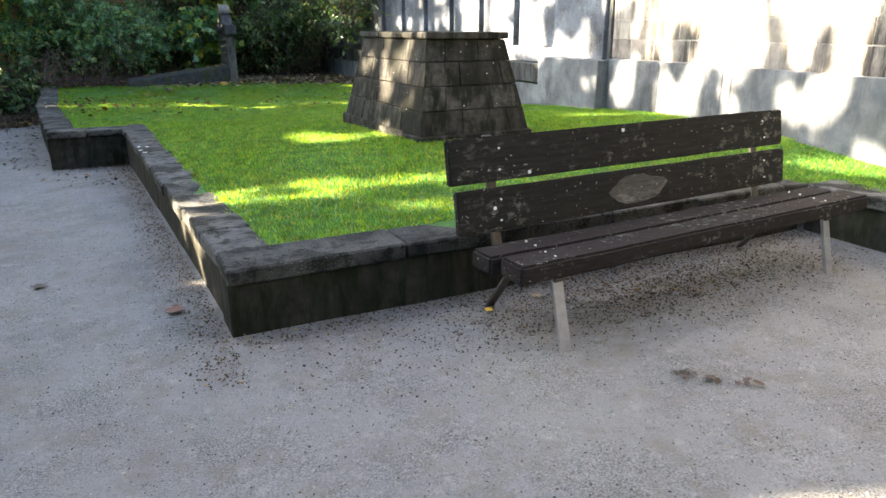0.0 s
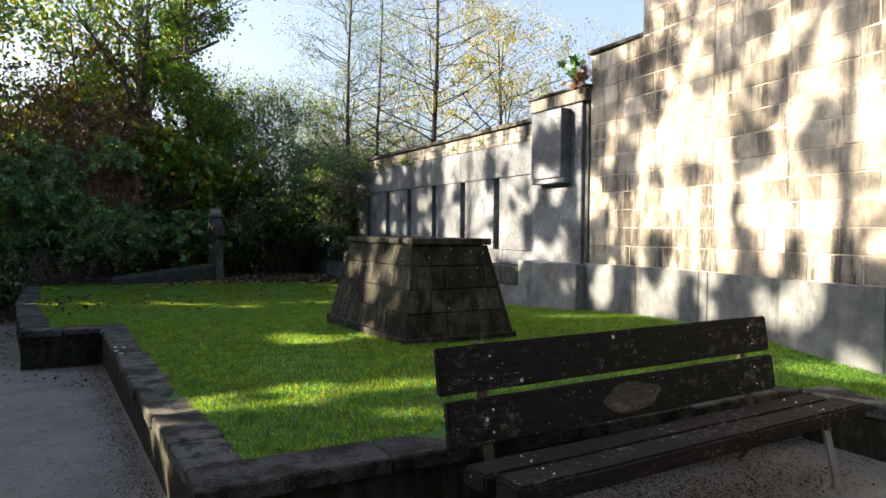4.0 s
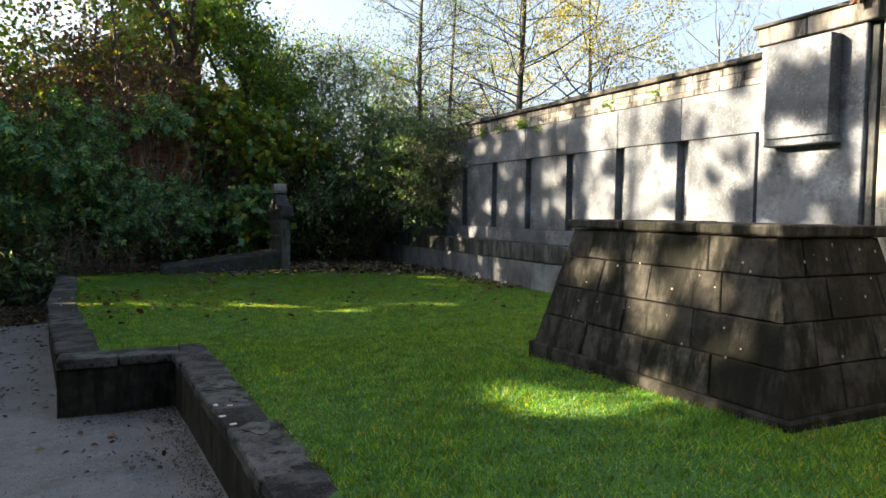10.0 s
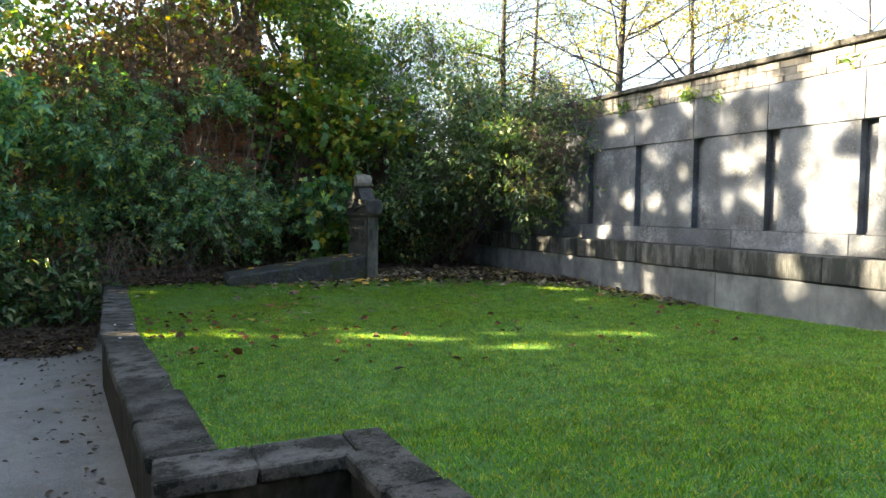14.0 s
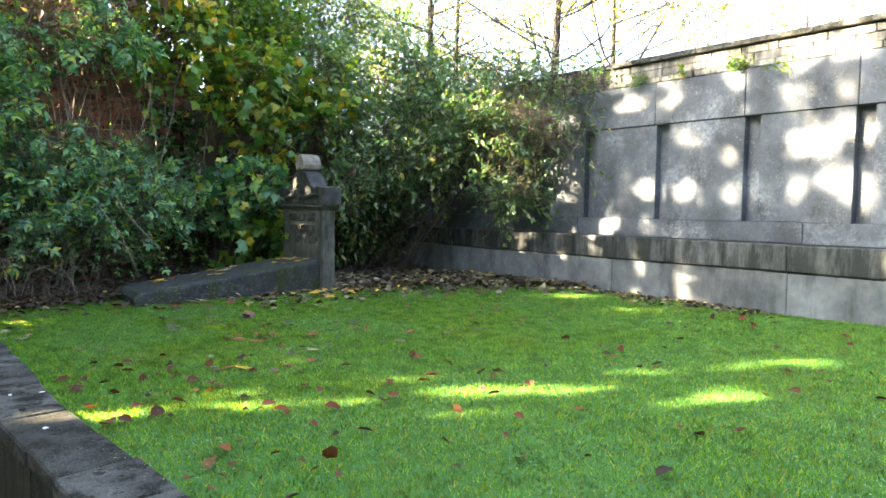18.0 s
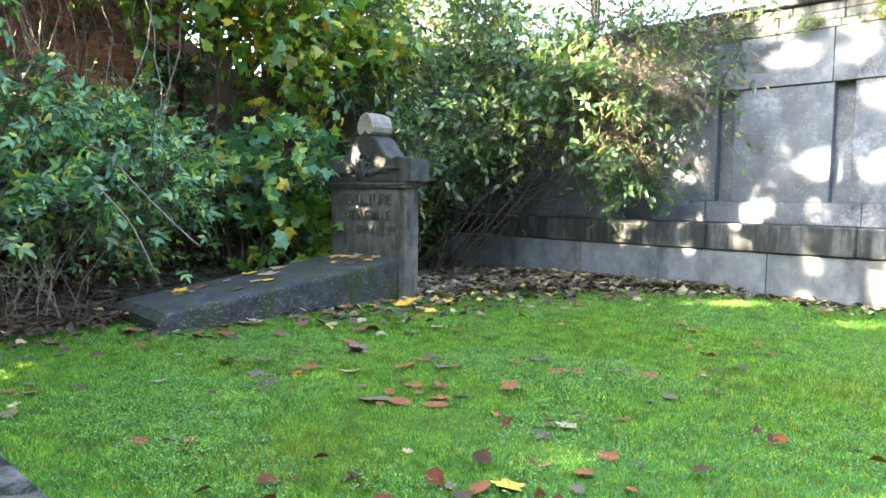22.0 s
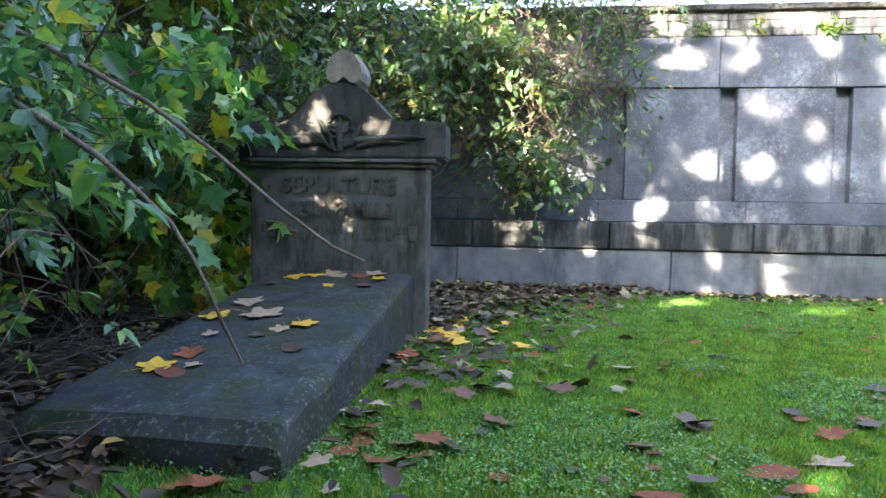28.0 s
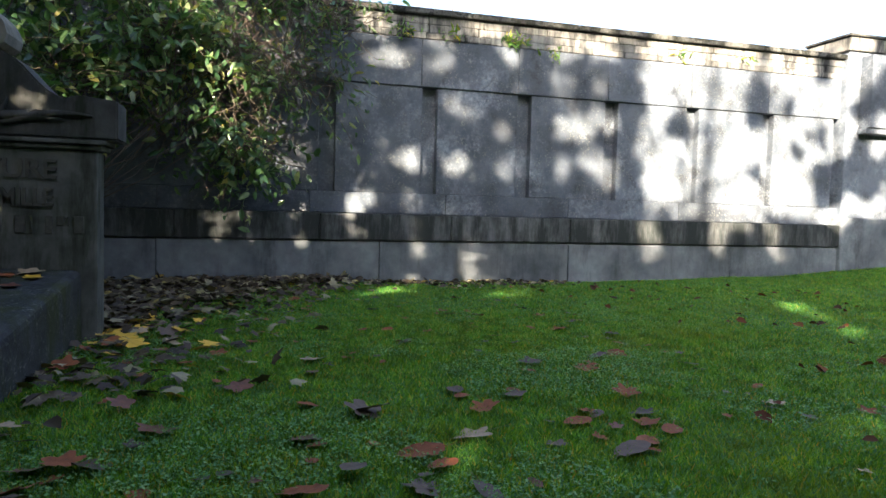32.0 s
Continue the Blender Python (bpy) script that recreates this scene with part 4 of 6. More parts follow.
# ---- plants ----
def fast_mesh(name, verts, tris, material, parent=None, label="", smooth=False):
    """One mesh object from numpy arrays of vertices and triangles."""
    me = bpy.data.meshes.new(name)
    me.vertices.add(len(verts))
    me.vertices.foreach_set("co", np.asarray(verts, np.float32).ravel())
    me.loops.add(3 * len(tris))
    me.loops.foreach_set("vertex_index", np.asarray(tris, np.int32).ravel())
    me.polygons.add(len(tris))
    me.polygons.foreach_set("loop_start", np.arange(0, 3 * len(tris), 3, dtype=np.int32))
    me.update(calc_edges=True)
    me.materials.append(material)
    ob = new(name, me)
    ob.parent = parent
    if label:
        ob["label"] = label
    return ob


def unit(a):
    return a / np.maximum(np.linalg.norm(a, axis=-1, keepdims=True), 1e-9)


def compound_shape():
    """A leaf of five drooping pointed leaflets on one stalk."""
    pts, tris = [], []
    for at, way, size in ((0.42, 0, 0.58), (0.42, 58, 0.48), (0.42, -58, 0.48), (0.16, 74, 0.42), (0.16, -74, 0.42)):
        ca, sa = math.cos(radians(way)), math.sin(radians(way))
        n = len(pts)
        for u, w, h in ((0, 0, 0), (0.3, 0.21, 0.05), (0.62, 0.17, 0.0), (1, 0, -0.2), (0.62, -0.17, 0.0), (0.3, -0.21, 0.05), (0.45, 0, -0.03)):
            pts.append((at + size * (u * ca - w * sa), size * (u * sa + w * ca) * 1.3, size * h))
        tris += [(n, n + 1, n + 6), (n + 1, n + 2, n + 6), (n + 2, n + 3, n + 6), (n + 3, n + 4, n + 6), (n + 4, n + 5, n + 6), (n + 5, n, n + 6)]
    n = len(pts)
    pts += [(0, 0.008, 0), (0.45, 0, 0.0), (0, -0.008, 0)]
    tris.append((n, n + 1, n + 2))
    return np.array(pts), np.array(tris)


def maple_shape():
    """A maple leaf: five toothed lobes round the stalk."""
    ring = [(0.0, 0.0, 0.0)]
    for way, far in ((165, 0.22), (135, 0.40), (112, 0.30), (88, 0.36), (70, 0.58), (55, 0.42), (38, 0.36), (22, 0.52), (9, 0.56), (0, 0.78), (-9, 0.56), (-22, 0.52), (-38, 0.36), (-55, 0.42), (-70, 0.58), (-88, 0.36), (-112, 0.30), (-135, 0.40), (-165, 0.22)):
        ring.append((0.28 + far * math.cos(radians(way)), far * math.sin(radians(way)) * 1.15, 0.05 - 0.3 * far * far))
    ring = [(0.28, 0.0, 0.03)] + ring
    n = len(ring)
    return np.array(ring), np.array([(0, k, k + 1) for k in range(1, n - 1)] + [(0, n - 1, 1)])


SHAPES = {
    # along, across, and lift of each corner of a leaf, with the fans that fill it
    "lens": (np.array([(0, 0, 0), (0.42, 0.5, 0.10), (1, 0, -0.12), (0.42, -0.5, 0.10)]), np.array([(0, 1, 2), (0, 2, 3)])),
    "oval": (np.array([(0, 0, 0), (0.28, 0.44, 0.10), (0.66, 0.40, 0.06), (1, 0, -0.14), (0.66, -0.40, 0.06), (0.28, -0.44, 0.10)]), np.array([(0, 1, 2), (0, 2, 3), (0, 3, 4), (0, 4, 5)])),
    "toothed": (np.array([(0, 0, 0), (0.5, 0, -0.06), (1, 0, -0.16), (0.16, 0.30, 0.06), (0.24, 0.28, 0.05), (0.40, 0.40, 0.08), (0.48, 0.34, 0.06), (0.66, 0.32, 0.03), (0.72, 0.22, 0.0), (0.16, -0.30, 0.06), (0.24, -0.28, 0.05), (0.40, -0.40, 0.08), (0.48, -0.34, 0.06), (0.66, -0.32, 0.03), (0.72, -0.22, 0.0)]),
                np.array([(0, 3, 1), (3, 4, 1), (4, 5, 1), (5, 6, 1), (6, 7, 1), (7, 8, 2), (7, 2, 1), (0, 1, 9), (9, 1, 10), (10, 1, 11), (11, 1, 12), (12, 1, 13), (13, 2, 14), (13, 1, 2)])),
    "narrow": (np.array([(0, 0, 0), (0.3, 0.5, 0.07), (0.7, 0.42, 0.02), (1, 0, -0.16), (0.7, -0.42, 0.02), (0.3, -0.5, 0.07), (0.5, 0, -0.05)]), np.array([(0, 1, 6), (1, 2, 6), (2, 3, 6), (3, 4, 6), (4, 5, 6), (5, 0, 6)])),
    "compound": compound_shape(),
    "maple": maple_shape(),
    "lobed": (np.array([(0.3, 0, 0), (0, 0, 0), (0.02, 0.42, 0.05), (0.25, 0.28, 0.02), (0.5, 0.62, 0.1), (0.58, 0.24, 0.02), (1.0, 0, -0.1), (0.58, -0.24, 0.02), (0.5, -0.62, 0.1), (0.25, -0.28, 0.02), (0.02, -0.42, 0.05)]),
              np.array([(0, k, k + 1) for k in range(1, 10)] + [(0, 10, 1)])),
}


def leaf_arrays(base, along, normal, length, width, shape):
    """Leaves of one shape at the bases given."""
    corner, fans = SHAPES[shape]
    along = unit(along)
    side = unit(np.cross(along, normal))
    up = np.cross(side, along)
    v = (base[:, None] + along[:, None] * (corner[None, :, 0:1] * length[:, None, None]) + side[:, None] * (corner[None, :, 1:2] * width[:, None, None]) + up[:, None] * (corner[None, :, 2:3] * length[:, None, None]))
    t = fans[None] + (np.arange(len(base)) * len(corner))[:, None, None]
    return v.reshape(-1, 3), t.reshape(-1, 3)


def foliage(blobs, twigs, per_twig, length, width, shape, seed, droop=0.3, twig_len=0.4, shell=0.55, flat=0.5):
    """Sprays of leaves through a set of ellipsoids (x, y, z, rx, ry, rz, weight); returns the leaves and where the sprays begin and end."""
    g = np.random.default_rng(seed)
    b = np.array(blobs, float)
    pick = g.choice(len(b), twigs, p=b[:, 6] / b[:, 6].sum())
    u = unit(g.normal(size=(twigs, 3)))
    rad = shell + (1.05 - shell) * g.random((twigs, 1)) ** 0.6
    start = b[pick, :3] + u * rad * b[pick, 3:6]
    way = unit(u * 0.8 + g.normal(size=(twigs, 3)) * 0.55 + np.array((0, 0, 0.25)))
    size = twig_len * g.uniform(0.6, 1.3, (twigs, 1))
    s = (np.arange(per_twig) + 1) / per_twig
    pos = start[:, None] + way[:, None] * (size * s)[..., None] - np.array((0, 0, 1)) * (droop * size * s ** 2)[..., None] * 0.6
    pos = pos.reshape(-1, 3) + g.normal(size=(twigs * per_twig, 3)) * 0.015
    n = len(pos)
    along = np.repeat(way, per_twig, 0) * 0.5 + g.normal(size=(n, 3)) * 0.6 - np.array((0, 0, droop))
    normal = unit(np.array((0, 0, 1.0)) * flat + g.normal(size=(n, 3)) * 0.5 + np.repeat(u, per_twig, 0) * 0.4)
    ln = length * g.uniform(0.6, 1.25, n)
    end = start + way * size - np.array((0, 0, 1)) * droop * size * 0.6
    return leaf_arrays(pos, along, normal, ln, ln * width, shape), start, end


def clumps(blobs, count, size, seed):
    """Breaks large ellipsoids up into many small ones near their surface, with gaps between."""
    g = np.random.default_rng(seed)
    total = sum(b[6] for b in blobs)
    out = []
    for x, y, z, rx, ry, rz, w in blobs:
        for _ in range(max(3, int(count * w / total))):
            u = unit(g.normal(size=3))
            r = g.uniform(0.45, 1.0)
            s = size * g.uniform(0.6, 1.4)
            out.append((x + u[0] * rx * r, y + u[1] * ry * r, z + u[2] * rz * r, s, s, s * 0.75, s * s))
    return out


# openings cut in the unseen hedge and trees beside the path, named by where their sunlight falls: x, y, and the half
# length and half width of the patch
SUNNY = [(-0.35, 4.5, 0.5, 0.5), (-0.5, 4.93, 0.6, 0.18), (4.7, 3.2, 0.8, 0.3), (4.9, 4.4, 0.7, 0.25), (4.2, 3.15, 0.4, 0.12), (4.3, 5.0, 0.6, 0.15), (4.0, 2.55, 0.5, 0.15), (-0.45, 5.5, 0.2, 0.15), (0.75, 4.33, 0.95, 0.24), (1.9, 4.08, 0.7, 0.09), (1.4, 3.62, 0.6, 0.12), (3.0, 4.4, 0.9, 0.13), (1.75, 6.2, 0.95, 0.3), (4.75, 6.4, 0.9, 0.24), (4.7, 5.3, 0.7, 0.16), (-1.2, 13.22, 0.3, 0.1), (-0.5, 12.84, 0.7, 0.085), (-0.3, 13.06, 0.35, 0.06),
         (0.25, 13.57, 0.3, 0.07), (0.7, 12.8, 0.8, 0.1), (1.05, 12.11, 0.8, 0.14), (1.85, 11.27, 0.65, 0.11), (3.1, 11.35, 0.8, 0.1), (3.47, 8.35, 0.45, 0.14), (0.5, 15.56, 0.17, 0.07), (0.28, 17.2, 0.1, 0.12), (4.62, 14.72, 0.4, 0.1), (0.5, 1.5, 0.55, 0.12), (4.6, 2.0, 0.8, 0.25), (5.0, 3.6, 0.7, 0.24),
         (3.35, 5.8, 0.32, 0.10), (3.65, 5.45, 0.25, 0.08), (3.05, 6.25, 0.3, 0.08), (2.9, 5.5, 0.3, 0.07), (3.8, 6.0, 0.3, 0.06), (0.6, 11.84, 0.4, 0.07), (2.0, 11.9, 0.5, 0.07), (5.0, 6.2, 0.6, 0.2), (0.85, 4.6, 0.7, 0.14), (0.12, 4.65, 0.3, 0.22), (0.1, 5.9, 0.15, 0.12)]
# and on the wall: y, z, half width and half height
WALL_SPOTS = [(14.3, 1.53, 0.24, 0.2), (13.68, 2.05, 0.19, 0.23), (13.66, 1.44, 0.19, 0.18), (13.15, 1.91, 0.13, 0.17), (13.12, 1.44, 0.14, 0.15), (12.23, 1.9, 0.3, 0.22), (12.35, 1.52, 0.2, 0.24), (11.84, 1.47, 0.3, 0.28), (11.86, 2.07, 0.28, 0.17),
              (13.08, 2.72, 0.17, 0.14), (12.45, 2.52, 0.16, 0.25), (11.95, 2.51, 0.12, 0.13), (14.5, 2.55, 0.3, 0.12), (13.88, 2.56, 0.14, 0.21), (12.37, 3.03, 0.15, 0.13), (14.8, 1.0, 0.24, 0.1), (13.75, 0.95, 0.11, 0.09), (14.22, 0.78, 0.17, 0.09),
              (16.24, 0.73, 0.22, 0.16), (15.85, 0.62, 0.1, 0.1), (15.3, 0.6, 0.12, 0.09), (15.95, 0.85, 0.12, 0.06), (16.5, 0.55, 0.1, 0.08), (14.18, 0.4, 0.12, 0.24), (15.43, 1.45, 0.22, 0.2), (15.05, 1.9, 0.11, 0.3), (15.7, 2.45, 0.18, 0.14), (14.68, 3.0, 0.13, 0.12), (13.5, 3.0, 0.2, 0.1)]


# and on the front of the gravestone
STELE_SPOTS = [(17.42, 1.38, 0.06, 0.07), (17.3, 1.5, 0.08, 0.09), (16.95, 1.42, 0.07, 0.05), (17.2, 1.78, 0.09, 0.07), (17.25, 0.98, 0.09, 0.05), (17.4, 1.05, 0.04, 0.05), (17.15, 0.84, 0.07, 0.05), (17.55, 0.72, 0.05, 0.05), (16.75, 1.42, 0.06, 0.06)]

# and on the side of the pedestal
PEDESTAL_SPOTS = [(6.3, 0.78, 0.14, 0.14), (5.85, 0.95, 0.12, 0.14), (6.75, 0.62, 0.16, 0.11), (7.0, 0.98, 0.12, 0.16), (5.65, 0.7, 0.09, 0.14), (6.15, 1.12, 0.16, 0.07), (6.5, 1.05, 0.09, 0.12), (5.5, 0.95, 0.06, 0.2)]


def let_sun_in(v, t):
    """Drops the leaves that would shade the sunny patches of the lawn, the wall and the gravestone."""
    c = v[t].mean(1)
    gone = np.zeros(len(t), bool)
    if c[:, 0].mean() < -6:
        s = (c[:, 0] - 5.55) / SUN.x
        wy, wz = c[:, 1] - SUN.y * s, c[:, 2] - SUN.z * s
        blotch = np.array([noise.noise((p * 2.1, q * 1.5 + 0.5 * p, 4.0)) + 0.5 * noise.noise((p * 5.0, q * 4.0, 8.0)) for p, q in zip(wy, wz)])
        open_to = np.interp(wy, (-2, 3, 6.6, 7.0, 8.4, 8.9, 9.5, 11.3, 11.9), (0.34, 0.34, 0.3, 0.04, 0.06, 0.36, 0.52, 0.46, -2))
        open_to = open_to - np.where(wy > 7, np.interp(wz, (0.85, 1.05, 2.2, 2.4), (0.5, 0, 0, 0.05)), np.interp(wz, (0.6, 1.0, 2.2, 3.2), (0.12, 0, 0.1, 0.45)))
        gone = (wz > 0.4) & (blotch + open_to > 0)
        gone |= (wy > 11.8) & (wy < 16.8) & (wz > 0.5) & (wz < 3.0) & (np.array([noise.noise((p * 4.5, q * 4.0, 12.0)) for p, q in zip(wy, wz)]) > np.interp(wy, (12, 14, 15, 16.8), (0.3, 0.27, 0.12, 0.08)))
        gone |= (wy > 8.2) & (wy < 16.6) & (wz > 2.78) & (wz < 3.3) & (blotch > -0.05)
        s = (c[:, 1] - 18.2) / SUN.y
        hx, hz = c[:, 0] - SUN.x * s, c[:, 2] - SUN.z * s
        gone |= (s > 0.3) & (hx > -5.6) & (hx < np.where(hz > 2.5, -2.2, 0.8)) & (hz > 1.3) & (hz < 4.6) & (np.array([noise.noise((p * 1.1, q * 1.1, 3.0)) for p, q in zip(hx, hz)]) > np.where(hz > 2.5, -0.05, np.where(hx < -1.2, -0.2, 0.1)))
        s = (c[:, 1] - 20.5) / SUN.y
        hx, hz = c[:, 0] - SUN.x * s, c[:, 2] - SUN.z * s
        gone |= (hx > -6.5) & (hx < 0.8) & (hz > 3.0) & (hz < 6.8) & (np.array([noise.noise((p * 1.2, q * 1.2, 13.0)) for p, q in zip(hx, hz)]) > -0.05)
        s = (c[:, 2] - 0.17) / SUN.z
        gx, gy = c[:, 0] - SUN.x * s, c[:, 1] - SUN.y * s
        gone &= ~((gx > -0.6) & (gx < 2.9) & (gy > 13.7) & (gy < 16.8))
    s = (c[:, 0] - 4.5) / SUN.x
    by, bz = c[:, 1] - SUN.y * s, c[:, 2] - SUN.z * s
    near = np.flatnonzero((s > 1.2) & (by > 15.9) & (by < 18.7) & (bz > 1.2) & (bz < 3.4))
    gone[near] |= np.array([noise.noise((p * 2.3, q * 2.3, 21.0)) for p, q in zip(by[near], bz[near])]) > 0.16
    chance = np.random.default_rng(3).uniform(0.2, 2.5, len(t))
    for plane, spots_there in ((5.64, [w for w in WALL_SPOTS if w[1] > 0.92]), (5.485, [w for w in WALL_SPOTS if w[1] < 0.92]), (2.42, STELE_SPOTS), (2.25, PEDESTAL_SPOTS)):
        s = (c[:, 0] - plane) / SUN.x
        wy, wz = c[:, 1] - SUN.y * s, c[:, 2] - SUN.z * s
        for py, pz, ry, rz in spots_there:
            if plane == 2.25:
                ry, rz = 1.3 * ry, 1.3 * rz
            near = np.flatnonzero((s > 0) & (np.abs(wy - py) < 1.6 * ry) & (np.abs(wz - pz) < 1.6 * rz))
            ragged = np.array([noise.noise((p * 6, q * 6, 2.0)) for p, q in zip(wy[near], wz[near])])
            gone[near] |= ((wy[near] - py) / ry) ** 2 + ((wz[near] - pz) / rz) ** 2 < chance[near] + 1.1 * ragged
    a = np.array((SUN.x, SUN.y)) / math.hypot(SUN.x, SUN.y)
    for px, py, lo, ac in SUNNY:
        s = (c[:, 2] - (0.18 if py > 9 else 0.4)) / SUN.z
        x, y = c[:, 0] - SUN.x * s, c[:, 1] - SUN.y * s
        du = (x - px) * a[0] + (y - py) * a[1]
        dv = -(x - px) * a[1] + (y - py) * a[0]
        near = np.flatnonzero((np.abs(du) < 1.5 * lo) & (np.abs(dv) < 2 * ac))
        ragged = np.array([noise.noise((p * 2.5, q * 6, 5.0)) for p, q in zip(x[near], y[near])])
        gone[near] |= (du[near] / lo) ** 2 + (dv[near] / ((1.7 if py > 9 else 1.3) * ac)) ** 2 < chance[near] * 0.75 + 0.22 + 1.2 * ragged
    return v, t[~gone]


def cut_below(arrays, level):
    """Drops the leaves that would hang into the ground."""
    v, t = arrays
    low = v[:, 2] < level
    bad = low[t].any(1)
    return v, t[~bad]


def limb(a, b, r0, r1, bend, seed, n=6):
    """A bent limb between two points."""
    g = random.Random(seed)
    a, b = Vector(a), Vector(b)
    off = Vector((g.uniform(-1, 1), g.uniform(-1, 1), g.uniform(-0.3, 0.8))) * bend * (b - a).length
    pts, rad = [], []
    for i in range(n):
        u = i / (n - 1)
        p = a.lerp(b, u) + off * (4 * u * (1 - u)) * 0.5 + Vector((g.uniform(-1, 1), g.uniform(-1, 1), g.uniform(-1, 1))) * 0.03 * (b - a).length * (0 < i < n - 1)
        pts.append(p)
        rad.append(r0 + (r1 - r0) * u)
    return tube_arrays(pts, rad, 5)


def shrub(name, label, category, root, blobs, twigs, per_twig, length, width, shape, material, seed, droop=0.3, twig_len=0.4, stems=9, wood=0.012, bare=60, shell=0.55, ground=0.12, lumps=0, lump=0.35):
    """A shrub: stems from the root, twigs and sprays of leaves."""
    if lumps:
        blobs, shell = clumps(blobs, lumps, lump, seed), 0.2
    t = thing(name, label, category, root)
    (v, f), start, end = foliage(blobs, twigs, per_twig, length, width, shape, seed, droop, twig_len, shell)
    v, f = cut_below((v, f), ground)
    if root[0] < 5.2:
        v, f = let_sun_in(v, f)
    off = np.array(root, float)
    tagged(fast_mesh("foliage", v - off, f, material, t), kind="stuff")
    g = random.Random(seed)
    pieces = []
    for k in range(stems):
        c = g.choice(blobs)
        tip = (c[0] + g.uniform(-0.7, 0.7) * c[3], c[1] + g.uniform(-0.7, 0.7) * c[4], c[2] + g.uniform(0.0, 0.9) * c[5])
        foot = (root[0] + g.uniform(-0.35, 0.35), root[1] + g.uniform(-0.25, 0.25), root[2] - 0.1)
        pieces.append(limb(Vector(foot) - Vector(root), Vector(tip) - Vector(root), wood * g.uniform(0.8, 1.8), wood * 0.3, 0.18, seed * 91 + k, 8))
    for k in range(min(bare, len(start))):
        a = Vector(start[k]) - Vector(root)
        e = Vector(end[k]) - Vector(root)
        c = a + (a - e) * 1.2
        pieces.append(limb(c, e, 0.005, 0.0018, 0.15, seed * 37 + k, 5))
    tagged(sheet("branchwork", *merge_arrays(pieces), TWIG, t), kind="stuff")
    return t


FOOT = 0.13
# large-leaved shrubs that close the end of the path
shrub("elder_shrub", "tall elder shrub with large drooping blue-green leaves", "shrub", (-3.9, 18.6, -0.1),
      [(-4.2, 18.3, 1.6, 1.8, 1.2, 1.2, 3), (-3.2, 18.0, 2.6, 1.2, 0.9, 0.9, 1.8), (-5.2, 18.6, 3.2, 1.4, 1.0, 1.2, 1.3), (-3.4, 18.2, 3.6, 1.2, 0.8, 0.8, 1.4), (-3.4, 17.2, 0.35, 1.5, 0.8, 0.5, 1.6)], 720, 5, 0.30, 0.62, "compound", LEAF_ELDER, 11, 0.6, 0.16, 8, 0.012, 160, 0.5, -0.15, 36, 0.32)
shrub("elder_shrub", "dense elder shrub with blue-green and yellowing leaves", "shrub", (-1.7, 18.5, 0.0),
      [(-1.9, 18.2, 1.7, 1.2, 0.7, 0.65, 3), (-1.4, 18.3, 2.6, 0.8, 0.7, 0.75, 1.5), (-2.4, 18.2, 3.0, 1.0, 0.8, 0.9, 1.2), (-0.7, 18.1, 3.05, 0.45, 0.4, 0.22, 0.35), (0.3, 18.2, 3.3, 0.4, 0.35, 0.15, 0.35), (-1.0, 17.9, 2.3, 0.4, 0.4, 0.35, 0.5)], 680, 5, 0.22, 0.62, "compound", LEAF_TEAL, 12, 0.55, 0.3, 8, 0.006, 300, 0.5, 0.0, 38, 0.28)
shrub("bramble_shrub", "arching shrub with green compound leaves over the grave", "shrub", (0.3, 18.6, 0.1),
      [(0.1, 18.25, 1.35, 1.05, 0.6, 0.5, 3), (0.9, 18.4, 1.2, 0.6, 0.5, 0.5, 1.3), (-0.6, 18.0, 1.5, 0.7, 0.5, 0.55, 1.4), (-0.3, 18.4, 1.95, 0.6, 0.5, 0.4, 0.7)], 470, 5, 0.18, 0.66, "compound", LEAF_TEAL, 13, 0.5, 0.46, 10, 0.005, 420, 0.45, 0.3, 44, 0.30)
shrub("maple_sapling", "young maple with bright yellow-green lobed leaves", "tree", (2.0, 18.6, 0.1),
      [(2.2, 18.4, 0.75, 0.3, 0.3, 0.3, 0.35), (2.2, 18.7, 2.7, 0.8, 0.6, 0.6, 2), (2.9, 18.7, 2.9, 1.0, 0.6, 0.7, 2.6), (1.3, 18.8, 3.4, 0.9, 0.6, 0.6, 1.3)], 620, 6, 0.15, 0.85, "maple", LEAF_YELLOW, 14, 0.45, 0.4, 8, 0.016, 90, 0.4, 0.3, 34, 0.34)
shrub("maple_seedling", "low green maple with broad lobed leaves beside the gravestone", "tree", (1.9, 18.5, 0.1),
      [(2.05, 18.15, 1.6, 0.42, 0.3, 0.4, 2), (2.3, 18.3, 1.0, 0.3, 0.3, 0.45, 1.0)], 95, 6, 0.15, 0.9, "maple", LEAF_TEAL, 24, 0.4, 0.35, 6, 0.008, 60, 0.4, 0.3, 16, 0.3)
shrub("ivy", "dark ivy grown thick over the end of the brick wall", "ivy", (1.6, 19.35, 0.1),
      [(1.65, 19.35, 0.8, 0.3, 0.2, 0.8, 1.4), (1.6, 19.4, 2.0, 0.32, 0.2, 0.8, 1.6), (1.55, 19.45, 3.1, 0.4, 0.22, 0.6, 1.3)], 420, 7, 0.085, 0.85, "lobed", LEAF_DARK, 25, 0.5, 0.2, 8, 0.012, 30, 0.3, 0.2)
